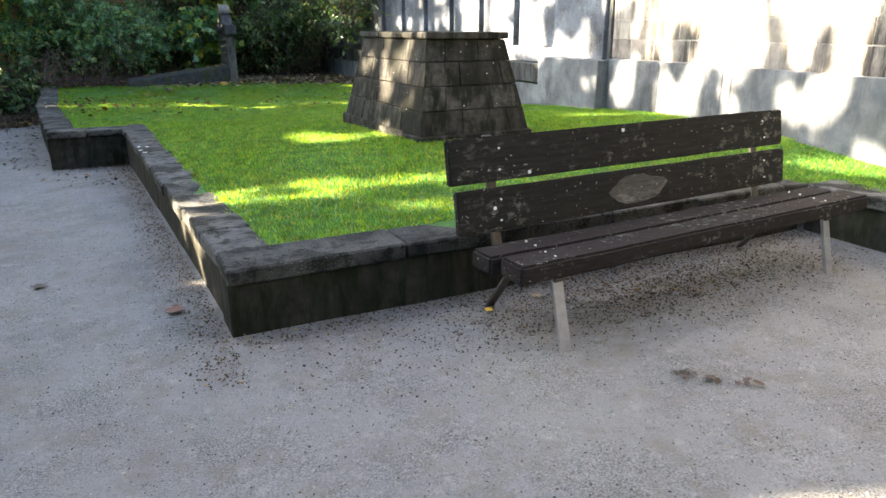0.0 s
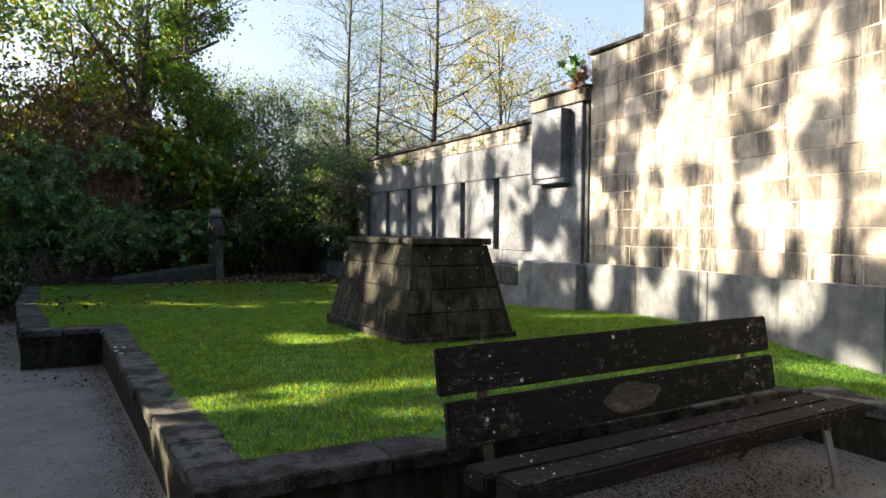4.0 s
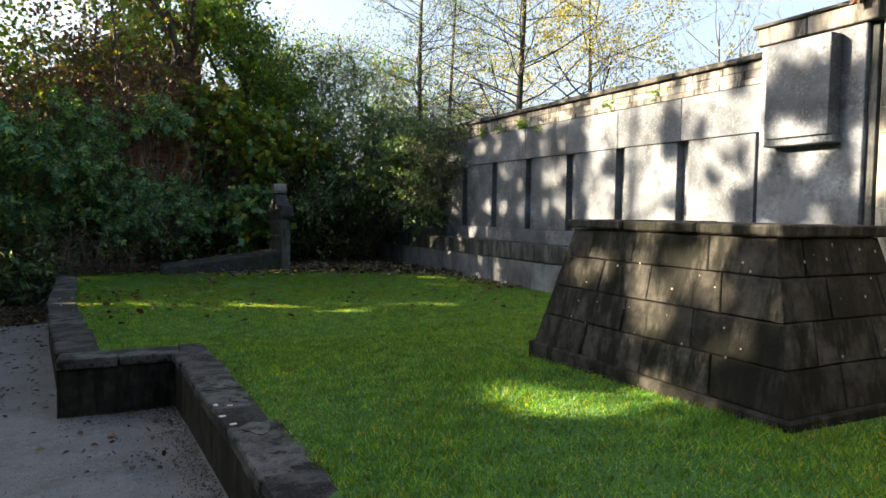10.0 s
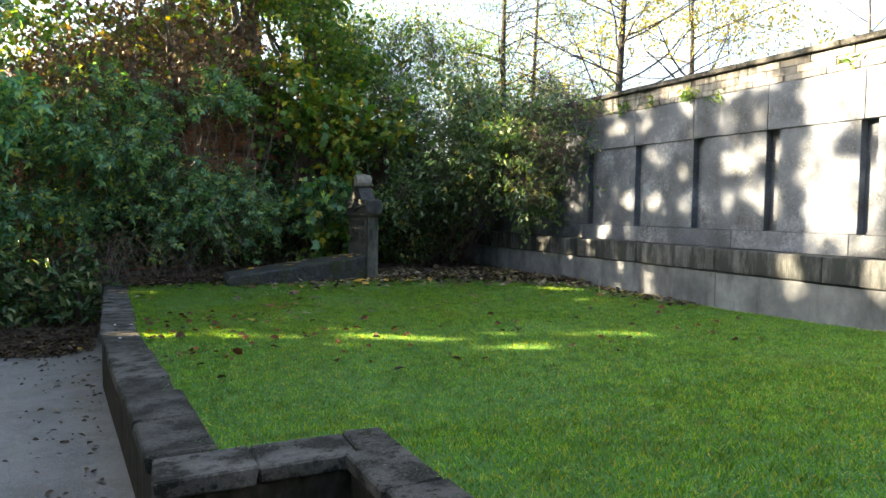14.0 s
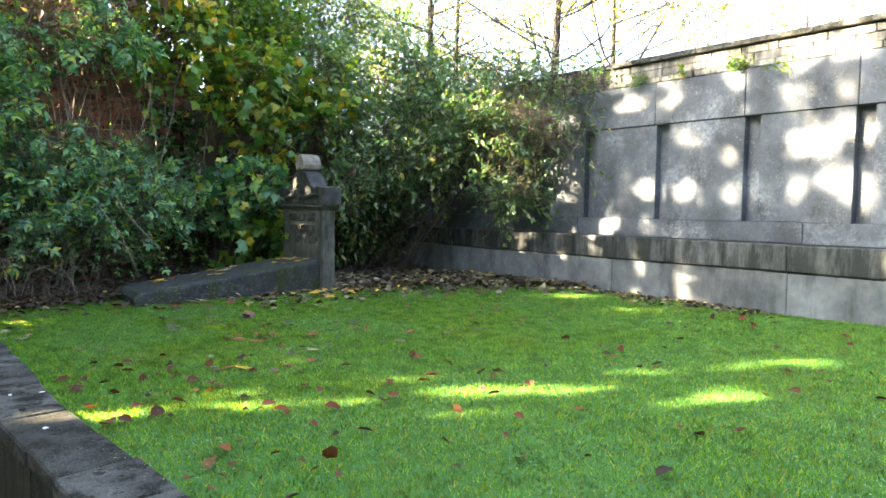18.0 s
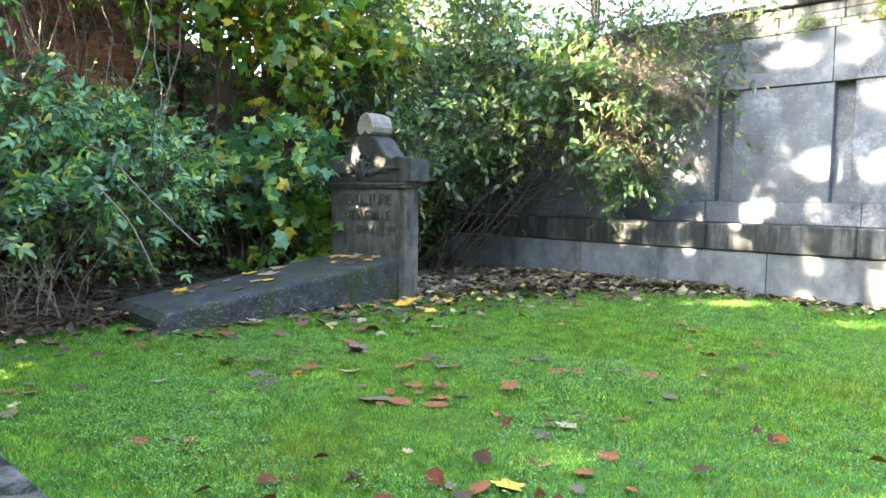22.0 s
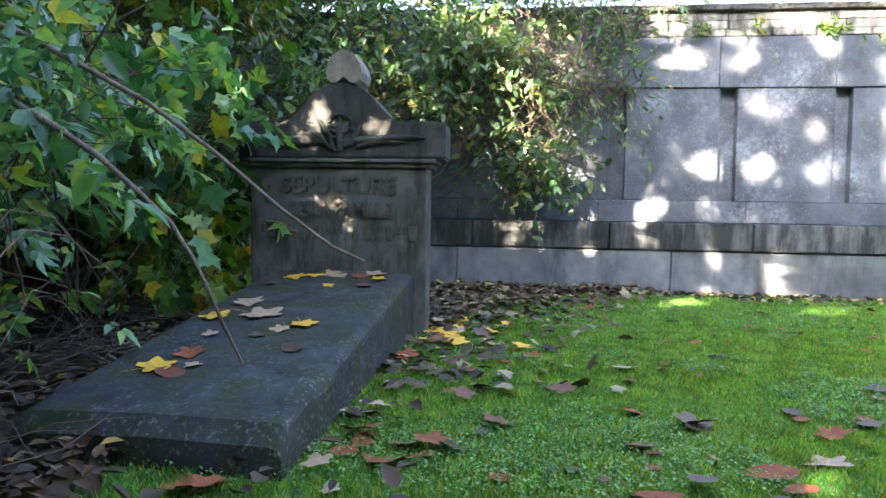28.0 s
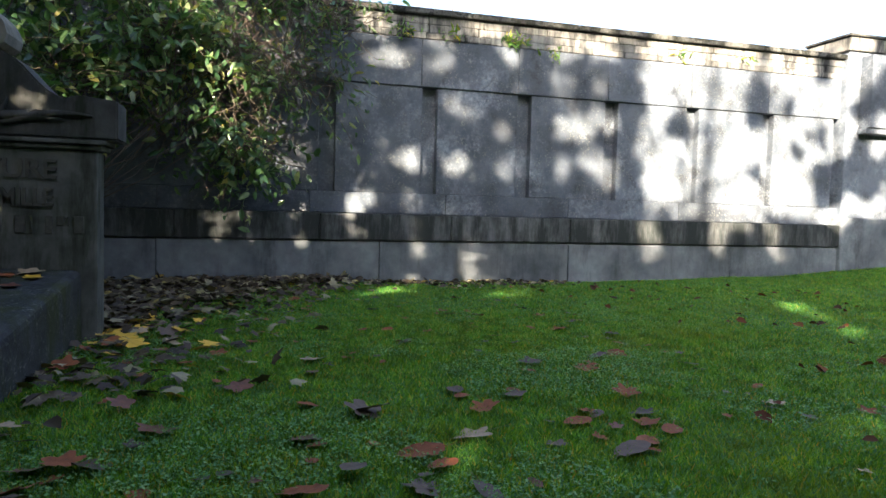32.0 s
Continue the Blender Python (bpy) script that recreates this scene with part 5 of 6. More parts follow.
shrub("laurel_bush", "large evergreen bush with narrow glossy leaves against the wall", "bush", (4.1, 18.6, 0.1),
      [(3.9, 18.1, 1.55, 0.85, 0.75, 1.0, 3), (4.6, 17.6, 1.95, 0.75, 0.85, 0.8, 2.6), (3.6, 18.3, 2.6, 1.0, 0.6, 0.6, 1.6), (4.9, 18.2, 2.6, 0.7, 0.8, 0.6, 1.5), (5.0, 17.0, 1.8, 0.5, 0.6, 0.7, 1.3), (5.2, 16.4, 2.3, 0.35, 0.5, 0.5, 0.9), (5.15, 16.9, 2.8, 0.5, 0.7, 0.35, 0.9), (5.2, 16.1, 1.75, 0.3, 0.5, 0.55, 0.7), (4.3, 18.3, 3.35, 1.0, 0.6, 0.55, 1.7), (5.2, 17.7, 3.4, 0.55, 0.6, 0.35, 0.9)], 1380, 7, 0.105, 0.46, "narrow", LEAF_LAUREL, 15, 0.35, 0.42, 8, 0.007, 620, 0.45, 0.35, 46, 0.28)
shrub("creeper", "dry reddish creeper hanging from a tree trunk", "creeper", (0.3, 19.7, 0.1),
      [(0.5, 19.3, 3.75, 0.8, 0.35, 0.7, 3), (-1.3, 19.4, 2.6, 0.5, 0.3, 0.9, 1), (-1.0, 19.4, 3.7, 1.0, 0.4, 0.9, 1.5), (0.6, 19.6, 4.7, 0.6, 0.4, 0.9, 1.2), (-1.8, 20.4, 3.6, 1.0, 0.4, 1.2, 1.6), (-2.6, 20.6, 2.9, 1.0, 0.4, 1.2, 1.3), (0.0, 20.5, 4.2, 1.2, 0.4, 1.2, 1.6)], 1900, 8, 0.075, 0.6, "lens", LEAF_RED, 16, 0.7, 0.5, 26, 0.008, 240, 0.5, 0.5)
shrub("back_shrub", "shadowy dark green undergrowth behind the grave", "shrub", (2.6, 19.2, 0.1),
      [(0.5, 19.3, 1.0, 2.2, 0.35, 1.0, 2), (-3.0, 19.4, 0.9, 3.0, 0.45, 0.9, 2), (3.9, 18.95, 0.9, 1.4, 0.22, 0.7, 1.6)], 2000, 8, 0.12, 0.5, "lens", LEAF_DARK, 17, 0.4, 0.4, 10, 0.012, 30, 0.3, 0.2)
shrub("hedge_top", "tall mixed hedge with thin upright shoots above the wall", "hedge", (4.6, 20.0, 0.1),
      [(4.4, 19.9, 2.9, 1.6, 0.5, 1.3, 3), (3.0, 20.0, 3.6, 1.2, 0.5, 1.0, 1.5), (6.2, 20.2, 3.2, 1.4, 0.6, 1.3, 2.4), (5.2, 20.2, 4.4, 1.6, 0.6, 0.7, 1.4), (3.4, 20.1, 4.6, 1.6, 0.6, 0.8, 1.4), (4.6, 20.5, 5.0, 2.2, 0.6, 0.7, 1.0)], 2300, 6, 0.085, 0.42, "lens", LEAF_GREEN, 18, 0.1, 0.55, 60, 0.010, 800, 0.35, 0.4, 90, 0.3)
shrub("tall_thicket", "tall thin-twigged thicket with yellowing leaves behind the hedge", "thicket", (5.5, 21.3, 0.0),
      [(4.6, 21.2, 4.6, 2.2, 0.8, 1.6, 1), (7.6, 21.6, 4.6, 1.8, 0.8, 1.5, 0.8), (2.8, 21.2, 5.2, 1.4, 0.8, 1.2, 0.6)], 1900, 6, 0.08, 0.5, "lens", LEAF_YELLOW, 62, 0.1, 0.6, 30, 0.012, 700, 0.3, 0.3, 70, 0.42)
shrub("laurel_shoots", "thin bare twigs reaching out from the bush along the wall", "bush", (4.6, 18.3, 0.1),
      [(5.1, 16.4, 2.1, 0.4, 0.9, 0.7, 1), (5.25, 15.9, 2.5, 0.25, 0.7, 0.5, 0.8), (5.4, 16.2, 3.05, 0.4, 0.9, 0.2, 0.7), (5.3, 15.5, 2.3, 0.22, 0.6, 0.45, 0.6), (5.4, 15.2, 2.95, 0.2, 0.6, 0.25, 0.5)], 400, 5, 0.10, 0.34, "narrow", LEAF_LAUREL, 19, 0.3, 0.5, 22, 0.005, 330, 0.3, 0.6)

shrub("low_undergrowth", "dark leafy undergrowth where the path ends", "shrub", (-3.4, 17.8, -0.2),
      [(-2.1, 17.6, 0.05, 0.7, 0.5, 0.6, 1), (-3.3, 17.3, 0.1, 1.0, 0.6, 0.7, 1.6), (-4.8, 17.0, 0.15, 1.2, 0.7, 0.8, 2), (-6.4, 16.6, 0.3, 1.2, 0.8, 1.0, 2)], 900, 6, 0.15, 0.5, "toothed", LEAF_DARK, 72, 0.4, 0.35, 10, 0.008, 120, 0.3, -0.4)
shrub("autumn_thicket", "thicket of red and brown autumn leaves before the house", "thicket", (-1.6, 21.8, 0.0),
      [(-2.6, 21.7, 3.6, 1.5, 0.5, 1.3, 1.4), (-0.4, 21.8, 4.0, 1.3, 0.5, 1.4, 1.6), (0.9, 21.8, 3.4, 1.0, 0.5, 1.4, 1.0), (-4.2, 21.5, 3.0, 1.2, 0.5, 1.2, 1.0)], 1300, 6, 0.10, 0.6, "oval", LEAF_RED, 73, 0.3, 0.5, 24, 0.012, 500, 0.3, 0.4, 60, 0.36)
shrub("autumn_thicket", "thicket of yellow-green leaves before the house", "thicket", (-2.4, 21.0, 0.0),
      [(-3.6, 20.9, 3.7, 1.2, 0.5, 1.2, 1.4), (-1.4, 21.2, 4.6, 1.5, 0.5, 0.9, 1.5), (0.4, 21.2, 5.2, 0.9, 0.5, 0.8, 0.8), (-5.0, 20.6, 3.2, 1.2, 0.5, 1.4, 1.2)], 620, 6, 0.13, 0.85, "maple", LEAF_YELLOW, 74, 0.4, 0.5, 20, 0.012, 200, 0.3, 0.4, 40, 0.34)


def build_vines():
    t = thing("hanging_vines", "bare pale vine stems hanging among the shrubs", "vines", (-1.0, 19.0, 0.0))
    g = random.Random(88)
    for k in range(90):
        x, y = g.choice((g.gauss(-1.3, 0.8), g.gauss(0.5, 0.6), g.gauss(-3.2, 0.8))), g.uniform(18.2, 19.3)
        if x > 1.25:
            x -= 2.4
        a = Vector((x + 1.0, y - 19.0, g.uniform(0.9, 1.7)))
        b = a + Vector((g.gauss(0, 0.35), g.uniform(0, 0.4), g.uniform(1.5, 3.2)))
        sheet("vine", *limb(a, b, g.uniform(0.004, 0.010), 0.004, 0.12, k + 900, 9), VINE, t)

    for k in range(150):
        a = Vector((g.gauss(0.2, 0.7) + 1.0, g.uniform(19.0, 19.6) - 19.0, g.uniform(1.8, 4.4)))
        b = a + Vector((g.gauss(0, 0.5), g.uniform(-0.3, 0.2), g.gauss(0, 0.5)))
        sheet("vine", *limb(a, b, g.uniform(0.003, 0.008), 0.002, 0.3, k + 1900, 7), VINE, t)


build_vines()


def build_canes():
    t = thing("tangled_canes", "tangle of thin brown arching canes under the shrubs", "canes", (-0.8, 18.0, 0.0))
    g = random.Random(89)
    for k in range(130):
        x, y = g.uniform(-3.4, 1.6), g.uniform(17.5, 18.7)
        if 0.1 < x and y < 17.9:
            y += 0.5
        w = g.uniform(0, 6.28)
        ln, up = g.uniform(0.7, 1.7), g.uniform(0.15, 0.75)
        a = Vector((x + 0.8, y - 18.0, 0.12))
        pts, rad = [], []
        r0 = g.uniform(0.002, 0.0042)
        for i in range(9):
            u = i / 8
            pts.append(a + Vector((math.cos(w) * ln * u ** 1.3, math.sin(w) * ln * 0.45 * u ** 1.3, up * math.sin(2.2 * u) + 0.03 * g.uniform(-1, 1))))
            rad.append(r0 * (1 - 0.7 * u))
        sheet("cane", *tube_arrays(pts, rad, 4), TWIG, t)
    # pale dead brambles sprawling in front
    for k in range(80):
        x, y = g.uniform(-1.6, 0.1), g.uniform(17.3, 17.9)
        w = g.uniform(0, 6.28)
        ln, up, r0 = g.uniform(0.4, 1.0), g.uniform(0.2, 0.85), g.uniform(0.002, 0.004)
        a = Vector((x + 0.8, y - 18.0, g.uniform(0.1, 0.3)))
        pts = [a + Vector((math.cos(w) * ln * u ** 1.2 + 0.03 * g.uniform(-1, 1), math.sin(w) * ln * 0.3 * u, up * math.sin(2.4 * u) + 0.03 * g.uniform(-1, 1))) for u in (0, 0.15, 0.3, 0.45, 0.6, 0.75, 0.9, 1)]
        sheet("cane", *tube_arrays(pts, [r0 * (1 - 0.08 * i) for i in range(8)], 4), VINE, t)


build_canes()


# ---- trees ----
def grow(a, way, length, radius, depth, g, pieces, tips, spread, lift):
    """One limb and, past it, its boughs."""
    n = 5
    pts, rad = [Vector(a)], [radius]
    d = Vector(way).normalized()
    for i in range(1, n):
        d = (d + Vector((g.uniform(-1, 1), g.uniform(-1, 1), g.uniform(-1, 1))) * 0.16 + Vector((0, 0, lift)) * 0.12).normalized()
        pts.append(pts[-1] + d * length / (n - 1))
        rad.append(radius * (1 - 0.5 * i / (n - 1)))
    pieces.append(tube_arrays(pts, rad, 6 if radius > 0.03 else 4))
    if depth == 0:
        tips.append((pts[-1], d))
        tips.append((pts[2], d))
        return
    for k in range(g.choice((3, 4))):
        i = g.choice((2, 3, 4))
        side = Vector((g.uniform(-1, 1), g.uniform(-1, 1), g.uniform(-0.4, 0.6))).normalized()
        grow(pts[i], d * (1 - spread) + side * spread, length * g.uniform(0.55, 0.75), rad[i] * 0.6, depth - 1, g, pieces, tips, spread, lift)


def tree(name, label, root, height, radius, material, seed, depth=3, leaves=6, size=0.12, width=0.6, shape="lens", spread=0.55, lift=0.5, limbs=9, first=0.35, reach=0.4, lean=(0, 0), bark=None, fork=0.12):
    g = random.Random(seed)
    t = thing(name, label, "tree", root)
    pts, rad = [], []
    top = 9
    for i in range(top):
        u = i / (top - 1)
        pts.append(Vector((lean[0] * u + 0.12 * math.sin(seed + 5 * u), lean[1] * u + 0.12 * math.cos(seed + 4 * u), -0.2 + height * u)))
        rad.append(radius * (1.25 if i == 0 else 1) * (1 - 0.85 * u))
    sheet("trunk", *tube_arrays(pts, rad, 10), bark or BARK, t)
    pieces, tips = [], []
    for k in range(limbs):
        u = first + (0.97 - first) * (k + g.random() * 0.8) / limbs
        i = min(top - 2, int(u * (top - 1)))
        p = pts[i].lerp(pts[i + 1], u * (top - 1) - i)
        w = g.uniform(0, 2 * math.pi)
        way = Vector((math.cos(w), math.sin(w), 0.25 + 0.6 * g.random() * lift))
        grow(p, way, height * reach * (1.15 - 0.75 * u), radius * fork * 3 * (1.1 - 0.8 * u), depth - 1, g, pieces, tips, spread, lift)
    tagged(sheet("branchwork", *merge_arrays(pieces), bark or BARK, t), kind="stuff")
    if leaves:
        r = np.random.default_rng(seed)
        base = np.repeat(np.array([tuple(p) for p, _ in tips]), leaves, 0)
        ways = np.repeat(np.array([tuple(d) for _, d in tips]), leaves, 0)
        n = len(base)
        base = base + r.normal(size=(n, 3)) * size * 1.6 - ways * r.random((n, 1)) * 0.3
        ln = size * r.uniform(0.6, 1.3, n)
        v, f = leaf_arrays(base, ways * 0.4 + r.normal(size=(n, 3)) * 0.7 - np.array((0, 0, 0.35)), unit(r.normal(size=(n, 3)) + np.array((0, 0, 0.8))), ln, ln * width, shape)
        if root[0] < 5.2:
            v, f = let_sun_in(v + np.array(root), f)
            v = v - np.array(root)
        tagged(fast_mesh("crown", v, f, material, t), kind="stuff")
    return t


tree("old_tree", "old tree with a thick creeper-clad trunk and bare boughs", (1.05, 20.2, 0), 9.5, 0.34, LEAF_GREEN, 31, 4, 4, 0.10, 0.7, "lens", 0.55, 1.0, 17, 0.40, 0.34)
tree("ivy_tree", "slim tree thick with sunlit yellow-green leaves", (2.35, 20.4, 0), 9.0, 0.20, LEAF_GREEN, 32, 3, 40, 0.095, 0.75, "lens", 0.5, 0.5, 22, 0.22, 0.17)
tree("leafy_tree", "broad tree with yellow-green autumn leaves", (-3.1, 19.45, 0), 7.6, 0.20, LEAF_YELLOW, 33, 4, 7, 0.13, 0.8, "lobed", 0.6, 0.4, 12, 0.30, 0.36)
tree("leafy_tree", "slender tree with sunlit yellow-green leaves", (-0.5, 19.3, 0), 6.8, 0.09, LEAF_YELLOW, 43, 4, 3, 0.12, 0.75, "lobed", 0.6, 0.5, 12, 0.42, 0.34)
tree("leafy_tree", "small tree with dry reddish-brown leaves", (-0.9, 20.0, 0), 5.8, 0.12, LEAF_RED, 40, 4, 3, 0.11, 0.75, "lens", 0.6, 0.4, 12, 0.35, 0.36)
shrub("far_thicket", "thicket of pale bare twigs and yellow leaves beyond the wall", "thicket", (10.0, 22.5, 0.0),
      [(7.6, 22.0, 3.2, 1.6, 0.8, 1.6, 1), (9.6, 22.6, 3.4, 1.8, 0.8, 1.7, 1.2), (12.0, 22.4, 3.0, 1.8, 0.8, 1.5, 1), (14.5, 20.5, 2.8, 1.8, 1.0, 1.5, 1), (15.5, 17.5, 2.6, 1.4, 1.6, 1.4, 1)], 2400, 5, 0.08, 0.5, "lens", LEAF_AUTUMN, 61, 0.1, 0.6, 60, 0.012, 1700, 0.3, 0.3, 100, 0.45)
tree("larch", "tall slim larch with level thin boughs", (7.25, 20.6, 0), 11.0, 0.10, LEAF_DARK, 34, 3, 6, 0.07, 0.35, "lens", 0.5, 0.2, 64, 0.2, 0.19, fork=0.085, bark=DARKBARK)
tree("larch", "tall slim larch with level thin boughs", (8.5, 21.2, 0), 10.5, 0.08, LEAF_DARK, 35, 3, 6, 0.07, 0.35, "lens", 0.5, 0.2, 60, 0.2, 0.17, fork=0.085, bark=DARKBARK)
tree("larch", "tall larch with dark trunk and spreading thin boughs", (9.5, 19.1, 0), 11.0, 0.13, LEAF_AUTUMN, 36, 3, 8, 0.05, 0.45, "lens", 0.55, 0.25, 58, 0.18, 0.28, fork=0.08, bark=DARKBARK)
tree("autumn_tree", "thin-branched tree with yellow autumn leaves beyond the wall", (12.5, 20.0, 0), 8.2, 0.14, LEAF_AUTUMN, 37, 4, 9, 0.075, 0.7, "lens", 0.6, 0.4, 18, 0.22, 0.46, bark=DARKBARK)
tree("bare_tree", "bare thin-twigged tree beyond the wall", (13.0, 15.5, 0), 6.3, 0.09, LEAF_YELLOW, 38, 4, 0, 0.1, 0.6, "lens", 0.5, 1.0, 16, 0.3, 0.4)
tree("bare_tree", "bare pale-twigged tree beyond the wall", (11.5, 12.0, 0), 5.6, 0.07, LEAF_YELLOW, 41, 4, 0, 0.1, 0.6, "lens", 0.5, 1.0, 12, 0.3, 0.4)
# unseen trees along the far side of the path, which shade the garden
for k, (x, y, hgt, many) in enumerate(((-8.8, 10.5, 10.5, 7), (-9.6, 14.2, 10.0, 8), (-8.6, 18.7, 11.0, 11), (-9.2, 22.5, 11.0, 10), (-14.0, 20.0, 12.0, 7))):
    tree("shade_tree", "tall broad-leaved tree beside the path", (x, y, 0), hgt, 0.22, LEAF_GREEN, 50 + k, 3, many, 0.22, 0.8, "lens", 0.6, 0.5, 7, 0.5, 0.34)
# unseen hedge added to block the sun; let_sun_in cuts its gaps
shrub("shade_hedge", "tall dense unseen hedge added beside the path to shade the garden", "hedge", (-9.0, 12.0, 0),
      [(-9.0 + 0.5 * math.sin(y), y, z, 1.2, 1.9, 2.6, 1) for y in (-1, 2, 5, 8, 11, 14, 17, 20, 23, 25.5) for z in (1.8, 4.4, 7.0)], 27000, 8, 0.28, 0.7, "lens", LEAF_DARK, 70, 0.3, 0.5, 3, 0.02, 0, 0.2, 0.0)
# another unseen hedge, added to hold back sky light from the south
shrub("shade_hedge", "tall dense unseen hedge added behind the camera to cut sky light", "hedge", (0.0, -6.5, 0),
      [(x, -6.5 + 0.4 * math.sin(x), z, 1.9, 1.1, 2.4, 1) for x in (-8, -5, -2, 1, 4) for z in (1.6, 4.2, 6.6)], 9000, 8, 0.30, 0.7, "lens", LEAF_DARK, 71, 0.3, 0.5, 3, 0.02, 0, 0.2, 0.0)

# ---- grass ----
def lawn_points(count, x0, x1, y0, y1, seed, fade=0.0):
    g = np.random.default_rng(seed)
    x, y = g.uniform(x0, x1, count), g.uniform(y0, y1, count)
    left = np.array([left_edge(v) + 0.235 for v in y])
    right = np.array([wall_x(v) - 0.03 for v in y])
    keep = (x > left) & (x < right)
    keep &= ~((x > 2.1) & (x < 3.32) & (y > 5.33) & (y < 7.42))
    keep &= ~((x > 0.25) & (x < 2.6) & (y > 16.74) & (y < 17.8))
    keep &= ~((y > 3.0) & (y < 3.33) & (x < 4.0))
    edge = np.array([litter_front(a) for a in x]) + 0.12 * np.sin(x * 5.3) + 0.1
    keep &= y < edge + g.normal(size=count) * 0.3
    if fade:
        ragged = 0.25 * np.sin(y * 3.1) + 0.2 * np.sin(x * 4.3 + 1.0)
        keep &= np.minimum(x1 - x, y - y0) + ragged > g.random(count) * fade
    x, y = x[keep], y[keep]
    z = np.array([lawn_z(a, b) for a, b in zip(x, y)])
    return np.stack([x, y, z], 1), g


def blades(count, x0, x1, y0, y1, seed, tall, wide, fade=0.0):
    p, g = lawn_points(count, x0, x1, y0, y1, seed, fade)
    n = len(p)
    w = g.uniform(0, 2 * np.pi, n)
    patch = np.array([noise.noise((a * 1.2, b * 1.2, 2.0)) for a, b, _ in p])
    h = tall * g.uniform(0.45, 1.25, n) * (1 + 0.35 * patch)
    side = np.stack([np.cos(w), np.sin(w), np.zeros(n)], 1) * (wide * g.uniform(0.7, 1.3, n))[:, None]
    lean = np.stack([g.normal(size=n) * 0.55, g.normal(size=n) * 0.55, np.ones(n)], 1) * h[:, None]
    low = p - np.array((0, 0, 0.004))
    v = np.stack([low - side, low + side, low + lean], 1).reshape(-1, 3)
    return v, np.arange(3 * n).reshape(-1, 3)


def build_grass():
    sets = [blades(240000, 0.0, 5.8, 3.1, 9.5, 1, 0.030, 0.0042), blades(330000, -1.3, 5.8, 9.5, 17.6, 2, 0.027, 0.0036), blades(300000, -1.2, 3.9, 12.4, 17.2, 3, 0.025, 0.0028, 1.5), blades(40000, 4.2, 5.7, -1.5, 3.2, 4, 0.03, 0.0045)]
    off, vs, ts = 0, [], []
    for v, t in sets:
        vs.append(v)
        ts.append(t + off)
        off += len(v)
    tagged(fast_mesh("grass", np.concatenate(vs), np.concatenate(ts), BLADES), "short green lawn grass with yellowish patches", "grass", kind="stuff")


build_grass()


def build_clover():
    """Small round-leaved weeds in loose colonies through the lawn."""
    g = np.random.default_rng(12)
    at = []
    for x0, x1, y0, y1, n, fade in ((0.3, 5.4, 3.4, 9.4, 26000, 0.0), (-1.0, 5.4, 9.6, 17.2, 60000, 0.0), (-0.8, 3.9, 12.6, 17.0, 85000, 1.5)):
        p, _ = lawn_points(n, x0, x1, y0, y1, n, fade)
        colony = np.array([noise.noise((a * 1.1, b * 1.1, 6.0)) + 0.7 * noise.noise((a * 4.0, b * 4.0, 1.0)) for a, b, _ in p])
        at.append(p[colony + g.normal(size=len(p)) * 0.12 > 0.1])
    p = np.concatenate(at) + np.array((0, 0, 0.016))
    n = len(p)
    p[:, 2] += g.random(n) * 0.016
    ln = g.uniform(0.006, 0.014, n)
    v, f = leaf_arrays(p, np.stack([g.normal(size=n), g.normal(size=n), g.normal(size=n) * 0.15], 1), unit(np.stack([g.normal(size=n) * 0.3, g.normal(size=n) * 0.3, np.ones(n)], 1)), ln, ln * 0.95, "lens")
    tagged(fast_mesh("clover", v, f, CLOVER), "low pale green clover growing in the lawn", "clover", kind="stuff")


build_clover()

# ---- fallen leaves ----
TONES = [plain("rust brown dead leaf", (0.16, 0.045, 0.012), 0.8, 0, 0.35, 40), plain("mauve grey dead leaf", (0.085, 0.060, 0.048), 0.8, 0, 0.25, 40), plain("dark brown dead leaf", (0.045, 0.026, 0.016), 0.6, 0, 0.35, 40),
         plain("yellow fallen leaf", (0.50, 0.31, 0.03), 0.55, 0, 0.25, 40), plain("tan fallen leaf", (0.27, 0.20, 0.13), 0.65, 0, 0.3, 40), plain("purple brown leaf", (0.10, 0.034, 0.018), 0.6, 0, 0.3, 40)]
NAMES = ["curled rust-brown dead leaf lying on the grass", "pale mauve-grey dead leaf lying face down", "dark brown shrivelled dead leaf on the grass", "bright yellow maple leaf fallen on the ground", "pale tan dry maple leaf lying flat", "purplish brown dead leaf lying on the grass"]


